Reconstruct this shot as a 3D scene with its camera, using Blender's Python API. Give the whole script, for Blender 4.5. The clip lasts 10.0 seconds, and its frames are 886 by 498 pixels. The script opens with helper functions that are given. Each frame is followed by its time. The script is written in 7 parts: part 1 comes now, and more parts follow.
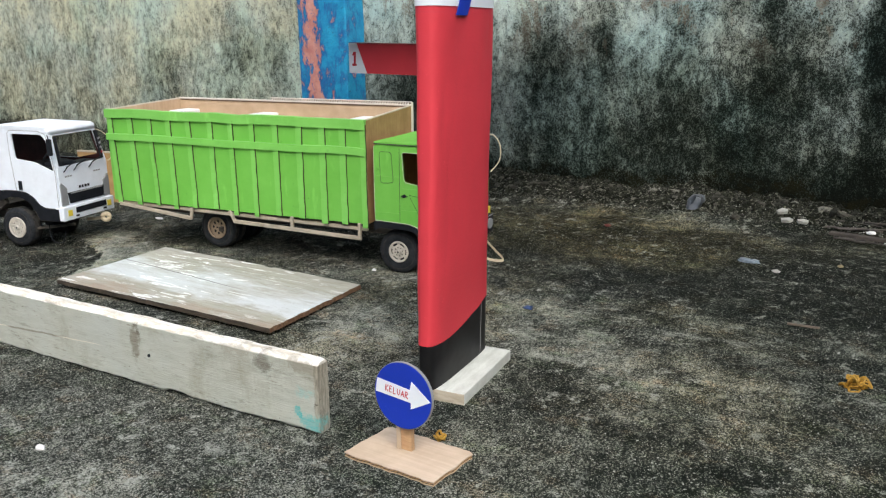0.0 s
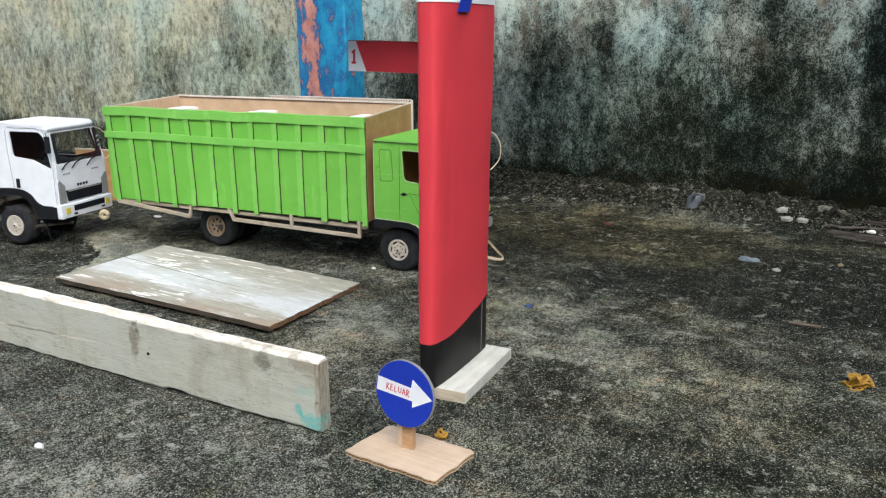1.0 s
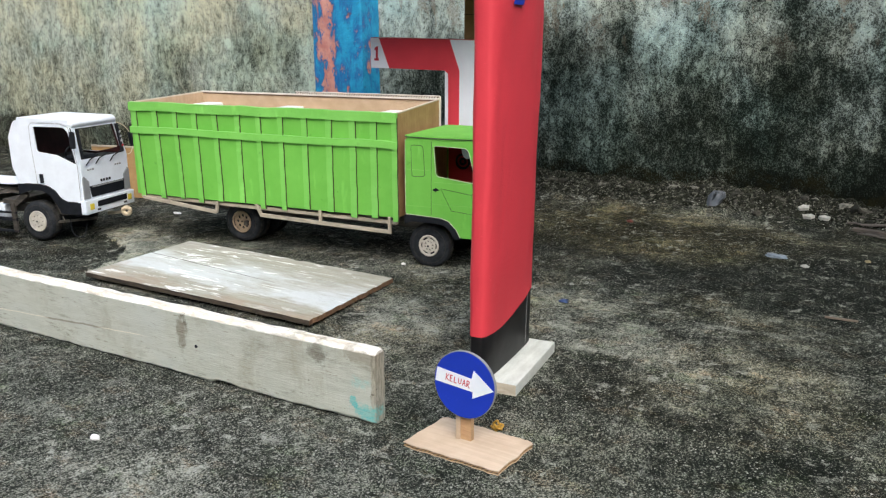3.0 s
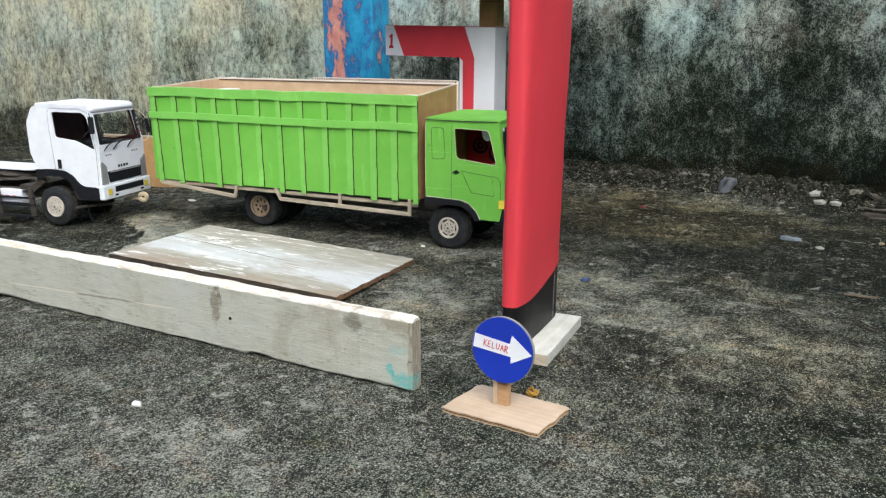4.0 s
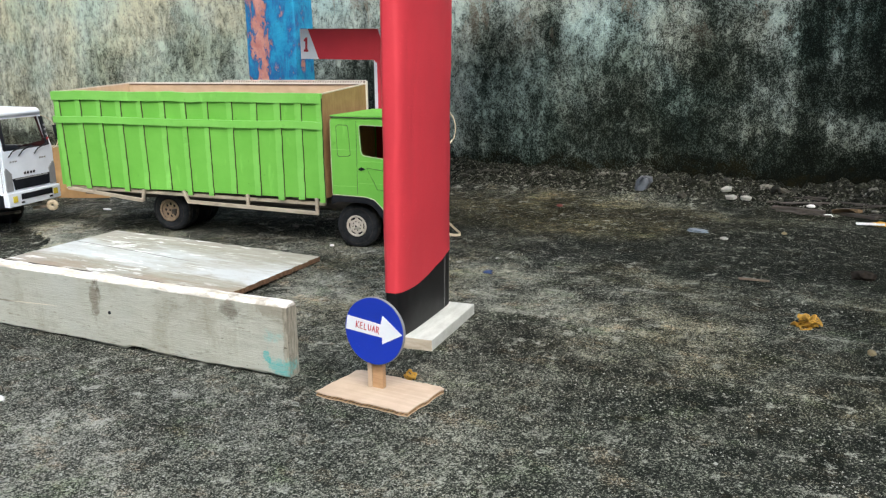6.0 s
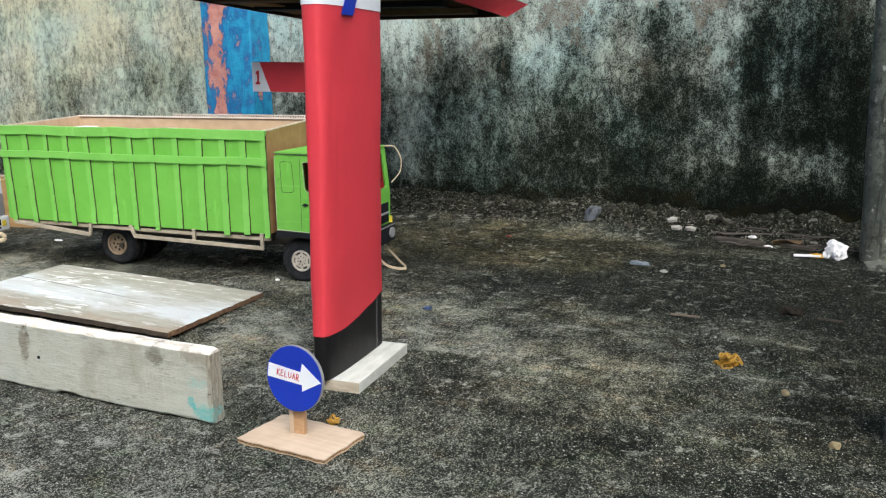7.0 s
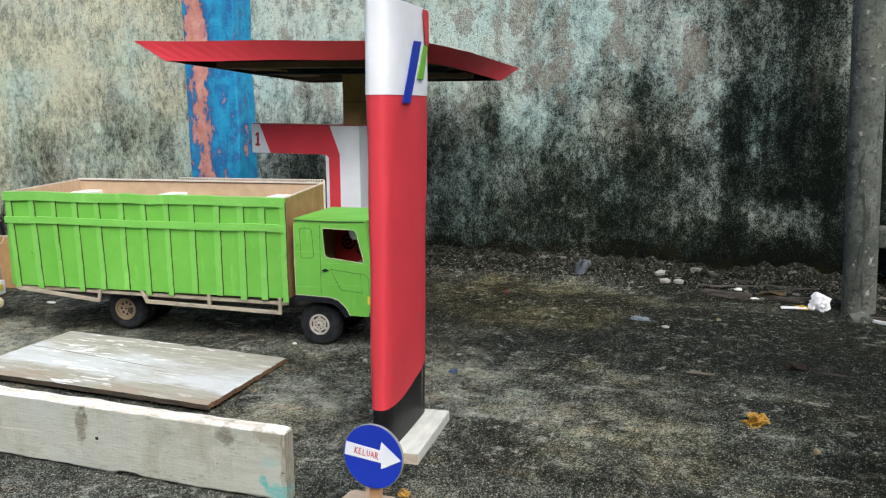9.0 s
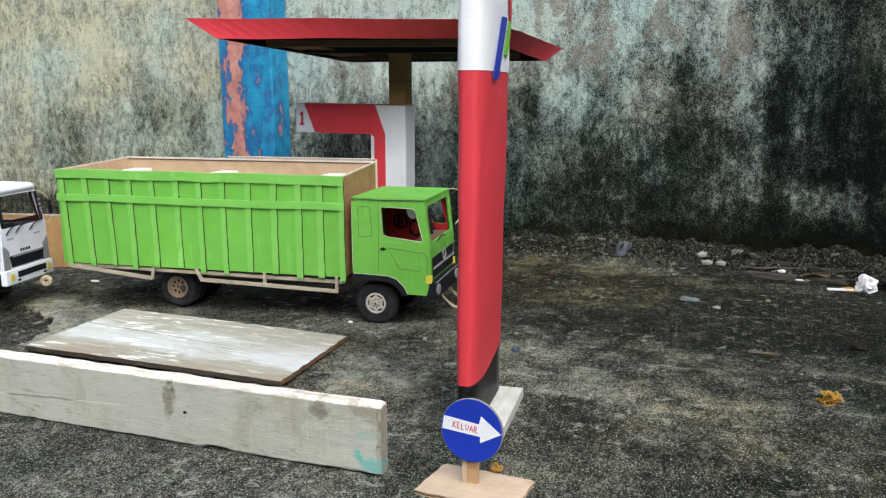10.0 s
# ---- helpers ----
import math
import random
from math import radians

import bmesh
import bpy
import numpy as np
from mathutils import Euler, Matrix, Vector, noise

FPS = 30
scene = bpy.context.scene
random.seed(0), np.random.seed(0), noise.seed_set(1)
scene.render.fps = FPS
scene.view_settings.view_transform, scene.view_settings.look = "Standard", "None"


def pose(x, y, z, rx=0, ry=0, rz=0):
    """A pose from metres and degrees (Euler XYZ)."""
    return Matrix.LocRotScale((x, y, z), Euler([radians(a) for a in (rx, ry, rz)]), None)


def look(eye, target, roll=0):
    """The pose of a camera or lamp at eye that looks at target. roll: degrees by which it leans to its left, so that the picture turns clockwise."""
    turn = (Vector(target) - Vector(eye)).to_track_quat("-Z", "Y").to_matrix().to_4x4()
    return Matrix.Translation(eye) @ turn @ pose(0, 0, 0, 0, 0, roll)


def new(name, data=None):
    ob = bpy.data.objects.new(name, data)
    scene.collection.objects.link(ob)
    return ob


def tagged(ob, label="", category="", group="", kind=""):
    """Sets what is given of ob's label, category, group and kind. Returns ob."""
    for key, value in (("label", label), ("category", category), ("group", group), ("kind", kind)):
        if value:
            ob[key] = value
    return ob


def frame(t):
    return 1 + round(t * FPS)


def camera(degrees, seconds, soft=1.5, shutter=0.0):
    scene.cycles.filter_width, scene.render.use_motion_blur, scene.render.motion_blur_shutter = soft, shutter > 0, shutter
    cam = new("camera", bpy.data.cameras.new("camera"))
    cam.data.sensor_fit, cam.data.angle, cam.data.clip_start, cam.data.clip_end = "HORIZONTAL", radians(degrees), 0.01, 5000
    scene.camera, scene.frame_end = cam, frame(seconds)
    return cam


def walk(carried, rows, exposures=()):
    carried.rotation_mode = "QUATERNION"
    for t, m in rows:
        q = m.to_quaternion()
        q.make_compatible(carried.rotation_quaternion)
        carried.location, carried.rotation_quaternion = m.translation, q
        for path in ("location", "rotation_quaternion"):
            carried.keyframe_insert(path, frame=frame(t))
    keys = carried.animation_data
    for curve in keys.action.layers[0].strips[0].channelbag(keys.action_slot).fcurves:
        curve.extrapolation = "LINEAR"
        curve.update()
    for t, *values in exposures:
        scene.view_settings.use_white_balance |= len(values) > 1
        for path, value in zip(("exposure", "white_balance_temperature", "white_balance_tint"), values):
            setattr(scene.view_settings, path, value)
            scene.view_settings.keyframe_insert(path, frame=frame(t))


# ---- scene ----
cam = camera(56.9, 10.0, soft=1.25)
PATH = [
    (0, (0.237, 0.11, 0.471), (-0.81, 1.735, -0.041), -0.4),
    (0.5, (0.235, 0.11, 0.47), (-0.81, 1.738, -0.039), -0.4),
    (1, (0.231, 0.111, 0.468), (-0.811, 1.739, -0.046), -0.3),
    (1.5, (0.226, 0.107, 0.463), (-0.811, 1.738, -0.051), -0.2),
    (2, (0.213, 0.101, 0.463), (-0.821, 1.734, -0.051), -0.2),
    (2.5, (0.193, 0.09, 0.462), (-0.837, 1.726, -0.05), -0.1),
    (4, (0.141, 0.02, 0.425), (-0.877, 1.665, -0.084), 0.0),
    (4.5, (0.142, 0.016, 0.396), (-0.862, 1.67, -0.11), -0.0),
    (5, (0.157, 0.019, 0.381), (-0.824, 1.691, -0.112), -0.2),
    (5.5, (0.192, 0.035, 0.378), (-0.765, 1.724, -0.106), -0.3),
    (5.7, (0.205, 0.051, 0.375), (-0.745, 1.746, -0.1), -0.5),
    (6.8, (0.295, 0.08, 0.414), (-0.603, 1.814, -0.023), -0.3),
    (7, (0.297, 0.086, 0.421), (-0.594, 1.825, -0.005), -0.4),
    (7.5, (0.285, 0.087, 0.447), (-0.576, 1.848, 0.051), -0.5),
    (8, (0.26, 0.057, 0.467), (-0.532, 1.857, 0.103), -0.4),
    (8.5, (0.225, 0.025, 0.482), (-0.549, 1.837, 0.138), -0.6),
    (9, (0.173, -0.014, 0.484), (-0.591, 1.803, 0.144), -0.4),
    (9.5, (0.124, -0.038, 0.47), (-0.636, 1.78, 0.128), -0.3),
    (10, (0.063, -0.064, 0.474), (-0.694, 1.748, 0.097), -0.1),
]
# the camera opens up a little as it sinks towards the dark ground and closes again
EXPOSURES = [(0, 0.61), (2, 0.66), (4.5, 0.68), (5.5, 0.75), (7, 0.72), (8.5, 0.67), (10, 0.62)]
walk(cam, [(t, look(eye, target, roll)) for t, eye, target, roll in PATH], EXPOSURES)

# ---- light ----
SUN_EL, SUN_AZ = 48.0, 141.0
world = bpy.data.worlds.new("sky")
scene.world = world
world.use_nodes = True
wn = world.node_tree
sky = wn.nodes.new("ShaderNodeTexSky")
sky.sky_type = "NISHITA"
sky.sun_disc = False
sky.sun_elevation, sky.sun_rotation = radians(SUN_EL), radians(SUN_AZ)
sky.air_density, sky.dust_density, sky.ozone_density = 1.0, 4.0, 1.0
wbg = wn.nodes["Background"]
wbg.inputs["Strength"].default_value = 0.165
wn.links.new(sky.outputs[0], wbg.inputs[0])

sun_data = bpy.data.lights.new("sun", "SUN")
sun_data.energy, sun_data.angle, sun_data.color = 1.62, radians(60), (0.930, 0.98, 0.995)
sun = new("sun", sun_data)
sun_dir = Vector((math.sin(radians(SUN_AZ)) * math.cos(radians(SUN_EL)), math.cos(radians(SUN_AZ)) * math.cos(radians(SUN_EL)), math.sin(radians(SUN_EL))))
sun.matrix_world = look(sun_dir * 8, (0, 0, 0))


# ---- materials ----
class Nodes:
    """A small builder for node materials."""

    def __init__(self, name, rough=0.7, metal=0.0, spec=0.4):
        self.mat = bpy.data.materials.new(name)
        self.mat.use_nodes = True
        self.t = self.mat.node_tree
        self.b = self.t.nodes["Principled BSDF"]
        self.b.inputs["Roughness"].default_value = rough
        self.b.inputs["Metallic"].default_value = metal
        self.b.inputs["Specular IOR Level"].default_value = spec
        self.co = self.t.nodes.new("ShaderNodeTexCoord").outputs["Object"]

    def link(self, a, b):
        self.t.links.new(a, b)

    def put(self, node, key, v):
        if isinstance(v, bpy.types.NodeSocket):
            self.link(v, node.inputs[key])
        else:
            node.inputs[key].default_value = v

    def stretched(self, sx, sy, sz, shift=(0, 0, 0)):
        m = self.t.nodes.new("ShaderNodeMapping")
        m.inputs["Scale"].default_value = (sx, sy, sz)
        m.inputs["Location"].default_value = shift
        self.link(self.co, m.inputs[0])
        return m.outputs[0]

    def noise(self, scale, detail=4, rough=0.6, co=None, distort=0.0):
        n = self.t.nodes.new("ShaderNodeTexNoise")
        n.inputs["Scale"].default_value, n.inputs["Detail"].default_value = scale, detail
        n.inputs["Roughness"].default_value, n.inputs["Distortion"].default_value = rough, distort
        self.link(co or self.co, n.inputs["Vector"])
        return n.outputs["Fac"]

    def cells(self, scale, co=None, what="Color", feature="F1"):
        n = self.t.nodes.new("ShaderNodeTexVoronoi")
        n.feature = feature
        n.inputs["Scale"].default_value = scale
        self.link(co or self.co, n.inputs["Vector"])
        return n.outputs[what]

    def ramp(self, fac, *stops):
        n = self.t.nodes.new("ShaderNodeValToRGB")
        e = n.color_ramp.elements
        while len(e) < len(stops):
            e.new(0.5)
        for el, (p, c) in zip(e, stops):
            el.position = p
            el.color = (c, c, c, 1) if isinstance(c, (int, float)) else (*c, 1)
        self.link(fac, n.inputs[0])
        return n.outputs[0]

    def mix(self, fac, a, b, how="MIX"):
        n = self.t.nodes.new("ShaderNodeMix")
        n.data_type, n.blend_type = "RGBA", how
        self.put(n, 0, fac)
        for k, v in ((6, a), (7, b)):
            self.put(n, k, (*v, 1) if isinstance(v, tuple) else v)
        return n.outputs[2]

    def calc(self, op, a, b=0.0):
        n = self.t.nodes.new("ShaderNodeMath")
        n.operation, n.use_clamp = op, False
        self.put(n, 0, a)
        self.put(n, 1, b)
        return n.outputs[0]

    def axis(self, i):
        n = self.t.nodes.new("ShaderNodeSeparateXYZ")
        self.link(self.co, n.inputs[0])
        return n.outputs[i]

    def span(self, v, a, b, lo=0.0, hi=1.0):
        n = self.t.nodes.new("ShaderNodeMapRange")
        n.interpolation_type = "SMOOTHSTEP"
        self.link(v, n.inputs[0])
        for k, x in zip((1, 2, 3, 4), (a, b, lo, hi)):
            n.inputs[k].default_value = x
        return n.outputs[0]

    def blob(self, v, u, w, cu, cw, ru, rw, amount):
        """Adds amount to v round the place (cu, cw) of the axes u and w."""
        a = self.calc("DIVIDE", self.calc("SUBTRACT", u, cu), ru)
        b = self.calc("DIVIDE", self.calc("SUBTRACT", w, cw), rw)
        d = self.calc("ADD", self.calc("MULTIPLY", a, a), self.calc("MULTIPLY", b, b))
        return self.calc("ADD", v, self.span(d, 0.0, 1.0, amount, 0.0))

    def random(self):
        return self.t.nodes.new("ShaderNodeObjectInfo").outputs["Random"]

    def bump(self, height, strength=0.4, distance=0.002):
        n = self.t.nodes.new("ShaderNodeBump")
        n.inputs["Strength"].default_value, n.inputs["Distance"].default_value = strength, distance
        self.link(height, n.inputs["Height"])
        self.link(n.outputs[0], self.b.inputs["Normal"])

    def done(self, colour, rough=None):
        self.put(self.b, "Base Color", (*colour, 1) if isinstance(colour, tuple) else colour)
        if rough is not None:
            self.put(self.b, "Roughness", rough)
        return self.mat


def plain(name, colour, rough=0.6, vary=0.12, scale=60.0, bump=0.15, spec=0.4, metal=0.0):
    """A surface of one colour with fine mottling, faint blotches and a slight relief."""
    n = Nodes(name, rough, metal, spec)
    fine, broad = n.noise(scale, 5), n.noise(scale * 0.12, 3)
    dark = tuple(c * (1 - vary) for c in colour)
    lite = tuple(min(1.0, c * (1 + vary) + 0.004) for c in colour)
    c = n.mix(n.ramp(fine, (0.35, 0), (0.65, 1)), dark, lite)
    c = n.mix(n.ramp(broad, (0.42, 0), (0.7, 0.5)), c, tuple(x * (1 - 1.6 * vary) for x in colour))
    n.bump(n.noise(scale * 2, 4), bump, 0.001)
    return n.done(c)


# a patch of broken screed: middle and half widths
HOLE = (-1.60, 1.03, 0.30, 0.235)

# pale scoured patches and darker ones on the yard: x, y, their half widths, how much
GROUND_SPOTS = ((-0.40, 1.34, 0.16, 0.14, 0.13), (-0.27, 1.20, 0.20, 0.08, 0.14), (-0.12, 1.15, 0.20, 0.07, 0.14), (-0.02, 1.06, 0.12, 0.07, 0.10), (0.08, 1.13, 0.10, 0.05, 0.12), (-0.12, 1.20, 0.16, 0.10, 0.08), (0.07, 1.21, 0.12, 0.05, 0.12), (0.20, 1.42, 0.10, 0.04, 0.12), (0.31, 1.46, 0.07, 0.03, 0.10), (0.11, 1.42, 0.06, 0.04, 0.10),
                (0.14, 1.02, 0.14, 0.05, 0.08), (-0.45, 2.14, 0.35, 0.12, 0.16), (-0.35, 1.60, 0.35, 0.15, -0.11), (0.02, 1.60, 0.28, 0.15, -0.13), (0.13, 1.90, 0.34, 0.14, -0.14), (-0.15, 1.95, 0.14, 0.09, -0.08), (0.25, 1.62, 0.14, 0.10, -0.10), (0.25, 1.33, 0.10, 0.05, -0.06), (0.05, 0.98, 0.10, 0.05, -0.07), (-0.02, 1.24, 0.06, 0.03, -0.10), (0.10, 2.06, 0.12, 0.035, 0.12), (0.01, 1.735, 0.08, 0.02, 0.14),
                # the dark strips at y 1.50 and 1.52 run along the green truck
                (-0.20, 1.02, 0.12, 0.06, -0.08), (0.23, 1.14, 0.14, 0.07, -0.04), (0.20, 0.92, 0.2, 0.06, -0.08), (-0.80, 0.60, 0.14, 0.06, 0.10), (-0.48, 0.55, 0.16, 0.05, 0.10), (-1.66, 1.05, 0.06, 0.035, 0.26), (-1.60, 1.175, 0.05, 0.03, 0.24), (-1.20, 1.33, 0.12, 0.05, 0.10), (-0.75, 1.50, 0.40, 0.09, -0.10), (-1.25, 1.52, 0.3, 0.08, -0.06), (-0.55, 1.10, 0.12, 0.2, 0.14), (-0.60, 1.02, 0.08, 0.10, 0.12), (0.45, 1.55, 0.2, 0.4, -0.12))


def ground_material():
    """Old concrete worn down to its grit: dark films of algae with pale grains showing through, scoured patches, brown dirt."""
    n = Nodes("weathered_concrete", 0.9, spec=0.05)
    x, y = n.axis(0), n.axis(1)
    broad = n.noise(2.3, 5, 0.6, distort=0.5)
    mid = n.noise(13.0, 6, 0.70)
    streak = n.noise(5.0, 6, 0.68, n.stretched(0.95, 1.15, 1, (3, 1, 0)), 0.5)
    even = n.span(y, 0.68, 1.00, 0.55, 1.0)
    v = n.calc("ADD", n.span(y, 0.68, 1.00, 0.330, 0.350), n.calc("MULTIPLY", n.calc("SUBTRACT", broad, 0.5), n.calc("MULTIPLY", even, 0.55)))
    v = n.calc("ADD", v, n.calc("MULTIPLY", n.calc("SUBTRACT", mid, 0.5), n.calc("MULTIPLY", even, 0.80)))
    v = n.calc("ADD", v, n.calc("MULTIPLY", n.calc("SUBTRACT", n.noise(44, 5, 0.75, n.stretched(1.15, 0.75, 1, (9, 4, 0)), 0.4), 0.5), 0.55))
    v = n.calc("ADD", v, n.calc("MULTIPLY", n.calc("SUBTRACT", streak, 0.5), n.calc("MULTIPLY", even, 0.50)))
    ux = n.calc("ADD", x, n.calc("MULTIPLY", n.calc("SUBTRACT", n.noise(7, 4, 0.6), 0.5), 0.30))
    uy = n.calc("ADD", y, n.calc("MULTIPLY", n.calc("SUBTRACT", n.noise(7, 4, 0.6, n.stretched(1, 1, 1, (7, 3, 1))), 0.5), 0.30))
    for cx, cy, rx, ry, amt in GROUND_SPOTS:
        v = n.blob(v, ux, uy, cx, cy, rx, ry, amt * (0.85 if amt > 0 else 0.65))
    # the sunken dark patch of broken screed with a pale scoured rim
    wx = n.calc("ADD", x, n.calc("MULTIPLY", n.calc("SUBTRACT", n.noise(22, 5, 0.7), 0.5), 0.09))
    wy = n.calc("ADD", y, n.calc("MULTIPLY", n.calc("SUBTRACT", n.noise(22, 5, 0.7, n.stretched(1, 1, 1, (5, 5, 5))), 0.5), 0.09))
    ex = n.calc("DIVIDE", n.calc("SUBTRACT", wx, HOLE[0]), HOLE[2])
    ey = n.calc("DIVIDE", n.calc("SUBTRACT", wy, HOLE[1]), HOLE[3])
    ed = n.calc("ADD", n.calc("MULTIPLY", ex, ex), n.calc("MULTIPLY", ey, ey))
    v = n.calc("ADD", v, n.calc("MULTIPLY", n.span(ed, 0.98, 1.04, 0.0, 0.32), n.calc("MULTIPLY", n.span(ed, 1.2, 2.6, 1.0, 0.0), n.calc("MULTIPLY", n.span(wx, -1.66, -1.45), n.span(wy, 0.98, 1.10)))))
    v = n.calc("ADD", v, n.calc("MULTIPLY", n.span(ed, 0.99, 1.05, -0.12, 0.0), n.span(y, 0.98, 1.06, 0.0, 1.0)))
    # darker at the wall's foot, eastward and far off; paler in front
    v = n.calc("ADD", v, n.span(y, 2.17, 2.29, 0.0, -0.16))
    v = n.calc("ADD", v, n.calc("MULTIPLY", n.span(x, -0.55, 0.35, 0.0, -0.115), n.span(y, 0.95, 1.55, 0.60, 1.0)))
    v = n.calc("ADD", v, n.calc("MULTIPLY", n.calc("MULTIPLY", n.span(y, -0.10, 0.25), n.span(y, 0.60, 1.0, 0.125, 0.0)), n.calc("MULTIPLY", n.span(x, -0.95, -0.45, 0.0, 1.0), n.span(x, -0.15, 0.15, 1.0, 0.6))))
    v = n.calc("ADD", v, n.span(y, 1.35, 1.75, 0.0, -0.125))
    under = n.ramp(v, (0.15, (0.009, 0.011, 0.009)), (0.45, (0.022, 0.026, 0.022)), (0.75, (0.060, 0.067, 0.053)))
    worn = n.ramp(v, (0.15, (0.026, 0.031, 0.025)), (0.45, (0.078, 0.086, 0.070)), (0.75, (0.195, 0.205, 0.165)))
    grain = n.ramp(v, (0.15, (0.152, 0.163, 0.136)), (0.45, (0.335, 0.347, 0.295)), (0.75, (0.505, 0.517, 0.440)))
    # grains of sand and small stones, each of its own shade, in three sizes
    fine, small, stone = n.cells(1000.0), n.cells(560.0), n.cells(300.0)
    large, tiny = n.noise(250.0, 4, 0.7), n.noise(700, 1)
    lot = n.calc("ADD", n.calc("MULTIPLY", fine, 0.34), n.calc("ADD", n.calc("MULTIPLY", small, 0.30), n.calc("MULTIPLY", large, 0.36)))
    lot = n.calc("ADD", lot, n.calc("MULTIPLY", n.calc("SUBTRACT", v, 0.45), 0.34))
    c = n.mix(n.ramp(lot, (0.445, 0), (0.505, 1)), under, worn)
    c = n.mix(n.ramp(lot, (0.560, 0), (0.605, 1)), c, grain)
    c = n.mix(n.calc("MULTIPLY", n.ramp(stone, (0.70, 0), (0.73, 0.75)), n.ramp(n.cells(300.0, what="Distance"), (0.25, 1), (0.45, 0))), c, grain)
    # pale flakes where the skin has lifted, and dark films between them
    flake = n.calc("ADD", n.noise(58, 6, 0.78, n.stretched(1.1, 0.8, 1, (6, 2, 0)), 0.5), n.calc("MULTIPLY", n.calc("SUBTRACT", v, 0.40), 0.26))
    c = n.mix(n.calc("MULTIPLY", n.ramp(flake, (0.595, 0), (0.622, 0.75)), n.ramp(fine, (0.30, 0.35), (0.45, 1))), c, grain)
    c = n.mix(n.ramp(flake, (0.40, 0.75), (0.44, 0)), c, under)
    film = n.ramp(n.noise(4.5, 6, 0.74, n.stretched(1, 1, 1, (12, 5, 0)), 0.8), (0.50, 0), (0.57, 0.55))
    c = n.mix(n.calc("MULTIPLY", film, even), c, n.mix(1.0, c, (0.52, 0.58, 0.58), "MULTIPLY"))
    # brown dirt, rust-tinged grains, green algae
    dirt = n.ramp(n.noise(3.2, 5, 0.62, n.stretched(1, 1, 1, (2, 6, 0)), 0.4), (0.47, 0), (0.62, 0.85))
    c = n.mix(n.calc("MULTIPLY", dirt, n.span(y, 0.75, 1.15)), c, n.mix(0.55, c, n.mix(1.0, c, (1.36, 1.12, 0.76), "MULTIPLY")))
    earth = n.blob(n.calc("MULTIPLY", x, 0.0), ux, uy, -0.50, 1.92, 0.55, 0.32, 1.0)
    c = n.mix(n.calc("MULTIPLY", earth, 0.9), c, n.mix(1.0, c, (1.28, 1.06, 0.66), "MULTIPLY"))
    c = n.mix(n.ramp(n.noise(17, 5, 0.7, n.stretched(1, 1.4, 1, (8, 2, 0))), (0.54, 0), (0.64, 0.75)), c, n.mix(1.0, c, (1.24, 1.00, 0.86), "MULTIPLY"))
    c = n.mix(n.ramp(n.noise(11, 5, 0.7, n.stretched(1, 1.4, 1, (1, 12, 0))), (0.55, 0), (0.65, 0.7)), c, n.mix(1.0, c, (0.92, 1.06, 0.84), "MULTIPLY"))
    for size, keep, many in ((420.0, 0.62, 0.9), (190.0, 0.78, 0.9)):
        dots = n.ramp(n.cells(size, what="Distance"), (0.20, 1), (0.32, 0))
        pick = n.ramp(n.cells(size), (keep, 0), (keep + 0.02, 1))
        c = n.mix(n.calc("MULTIPLY", n.calc("MULTIPLY", dots, pick), n.ramp(v, (0.15, 0.40), (0.50, many))), c, (0.50, 0.515, 0.465))
    pale = n.calc("MULTIPLY", n.ramp(n.noise(34, 6, 0.75, n.stretched(1.0, 0.95, 1, (1, 3, 2))), (0.570, 0), (0.60, 1)), n.ramp(n.noise(3.6, 4, 0.6, n.stretched(1, 1, 1, (4, 9, 0))), (0.40, 0), (0.54, 1)))
    # two scraped ridges
    for cx, cy, rx, ry in ((-0.10, 1.350, 0.045, 0.014), (-0.03, 1.355, 0.035, 0.013), (-0.24, 1.155, 0.05, 0.014), (0.19, 1.235, 0.05, 0.010), (0.24, 1.10, 0.045, 0.010)):
        pale = n.calc("ADD", pale, n.calc("MULTIPLY", n.blob(n.calc("MULTIPLY", x, 0.0), n.calc("ADD", x, n.calc("MULTIPLY", n.calc("SUBTRACT", mid, 0.5), 0.06)), n.calc("ADD", y, n.calc("MULTIPLY", n.calc("SUBTRACT", mid, 0.5), 0.06)), cx, cy, rx, ry, 0.9), n.ramp(large, (0.42, 0), (0.56, 1))))
    c = n.mix(n.calc("MINIMUM", n.calc("MULTIPLY", n.calc("MULTIPLY", pale, 0.85), n.ramp(lot, (0.38, 0.25), (0.50, 1))), 0.85), c, (0.42, 0.435, 0.385))
    c = n.mix(n.span(n.calc("ADD", x, n.calc("MULTIPLY", n.calc("SUBTRACT", broad, 0.5), 1.2)), -0.55, 0.05, 0.0, 0.9), c, n.mix(1.0, c, (0.985, 1.00, 0.94), "MULTIPLY"))
    h = n.calc("ADD", n.calc("MULTIPLY", lot, 1.5), n.calc("MULTIPLY", n.noise(50, 5, 0.7), 0.9))
    h = n.calc("ADD", h, n.calc("MULTIPLY", tiny, 0.3))
    n.bump(h, 0.8, 0.005)
    return n.done(c, n.ramp(mid, (0.3, 0.95), (0.7, 0.75)))


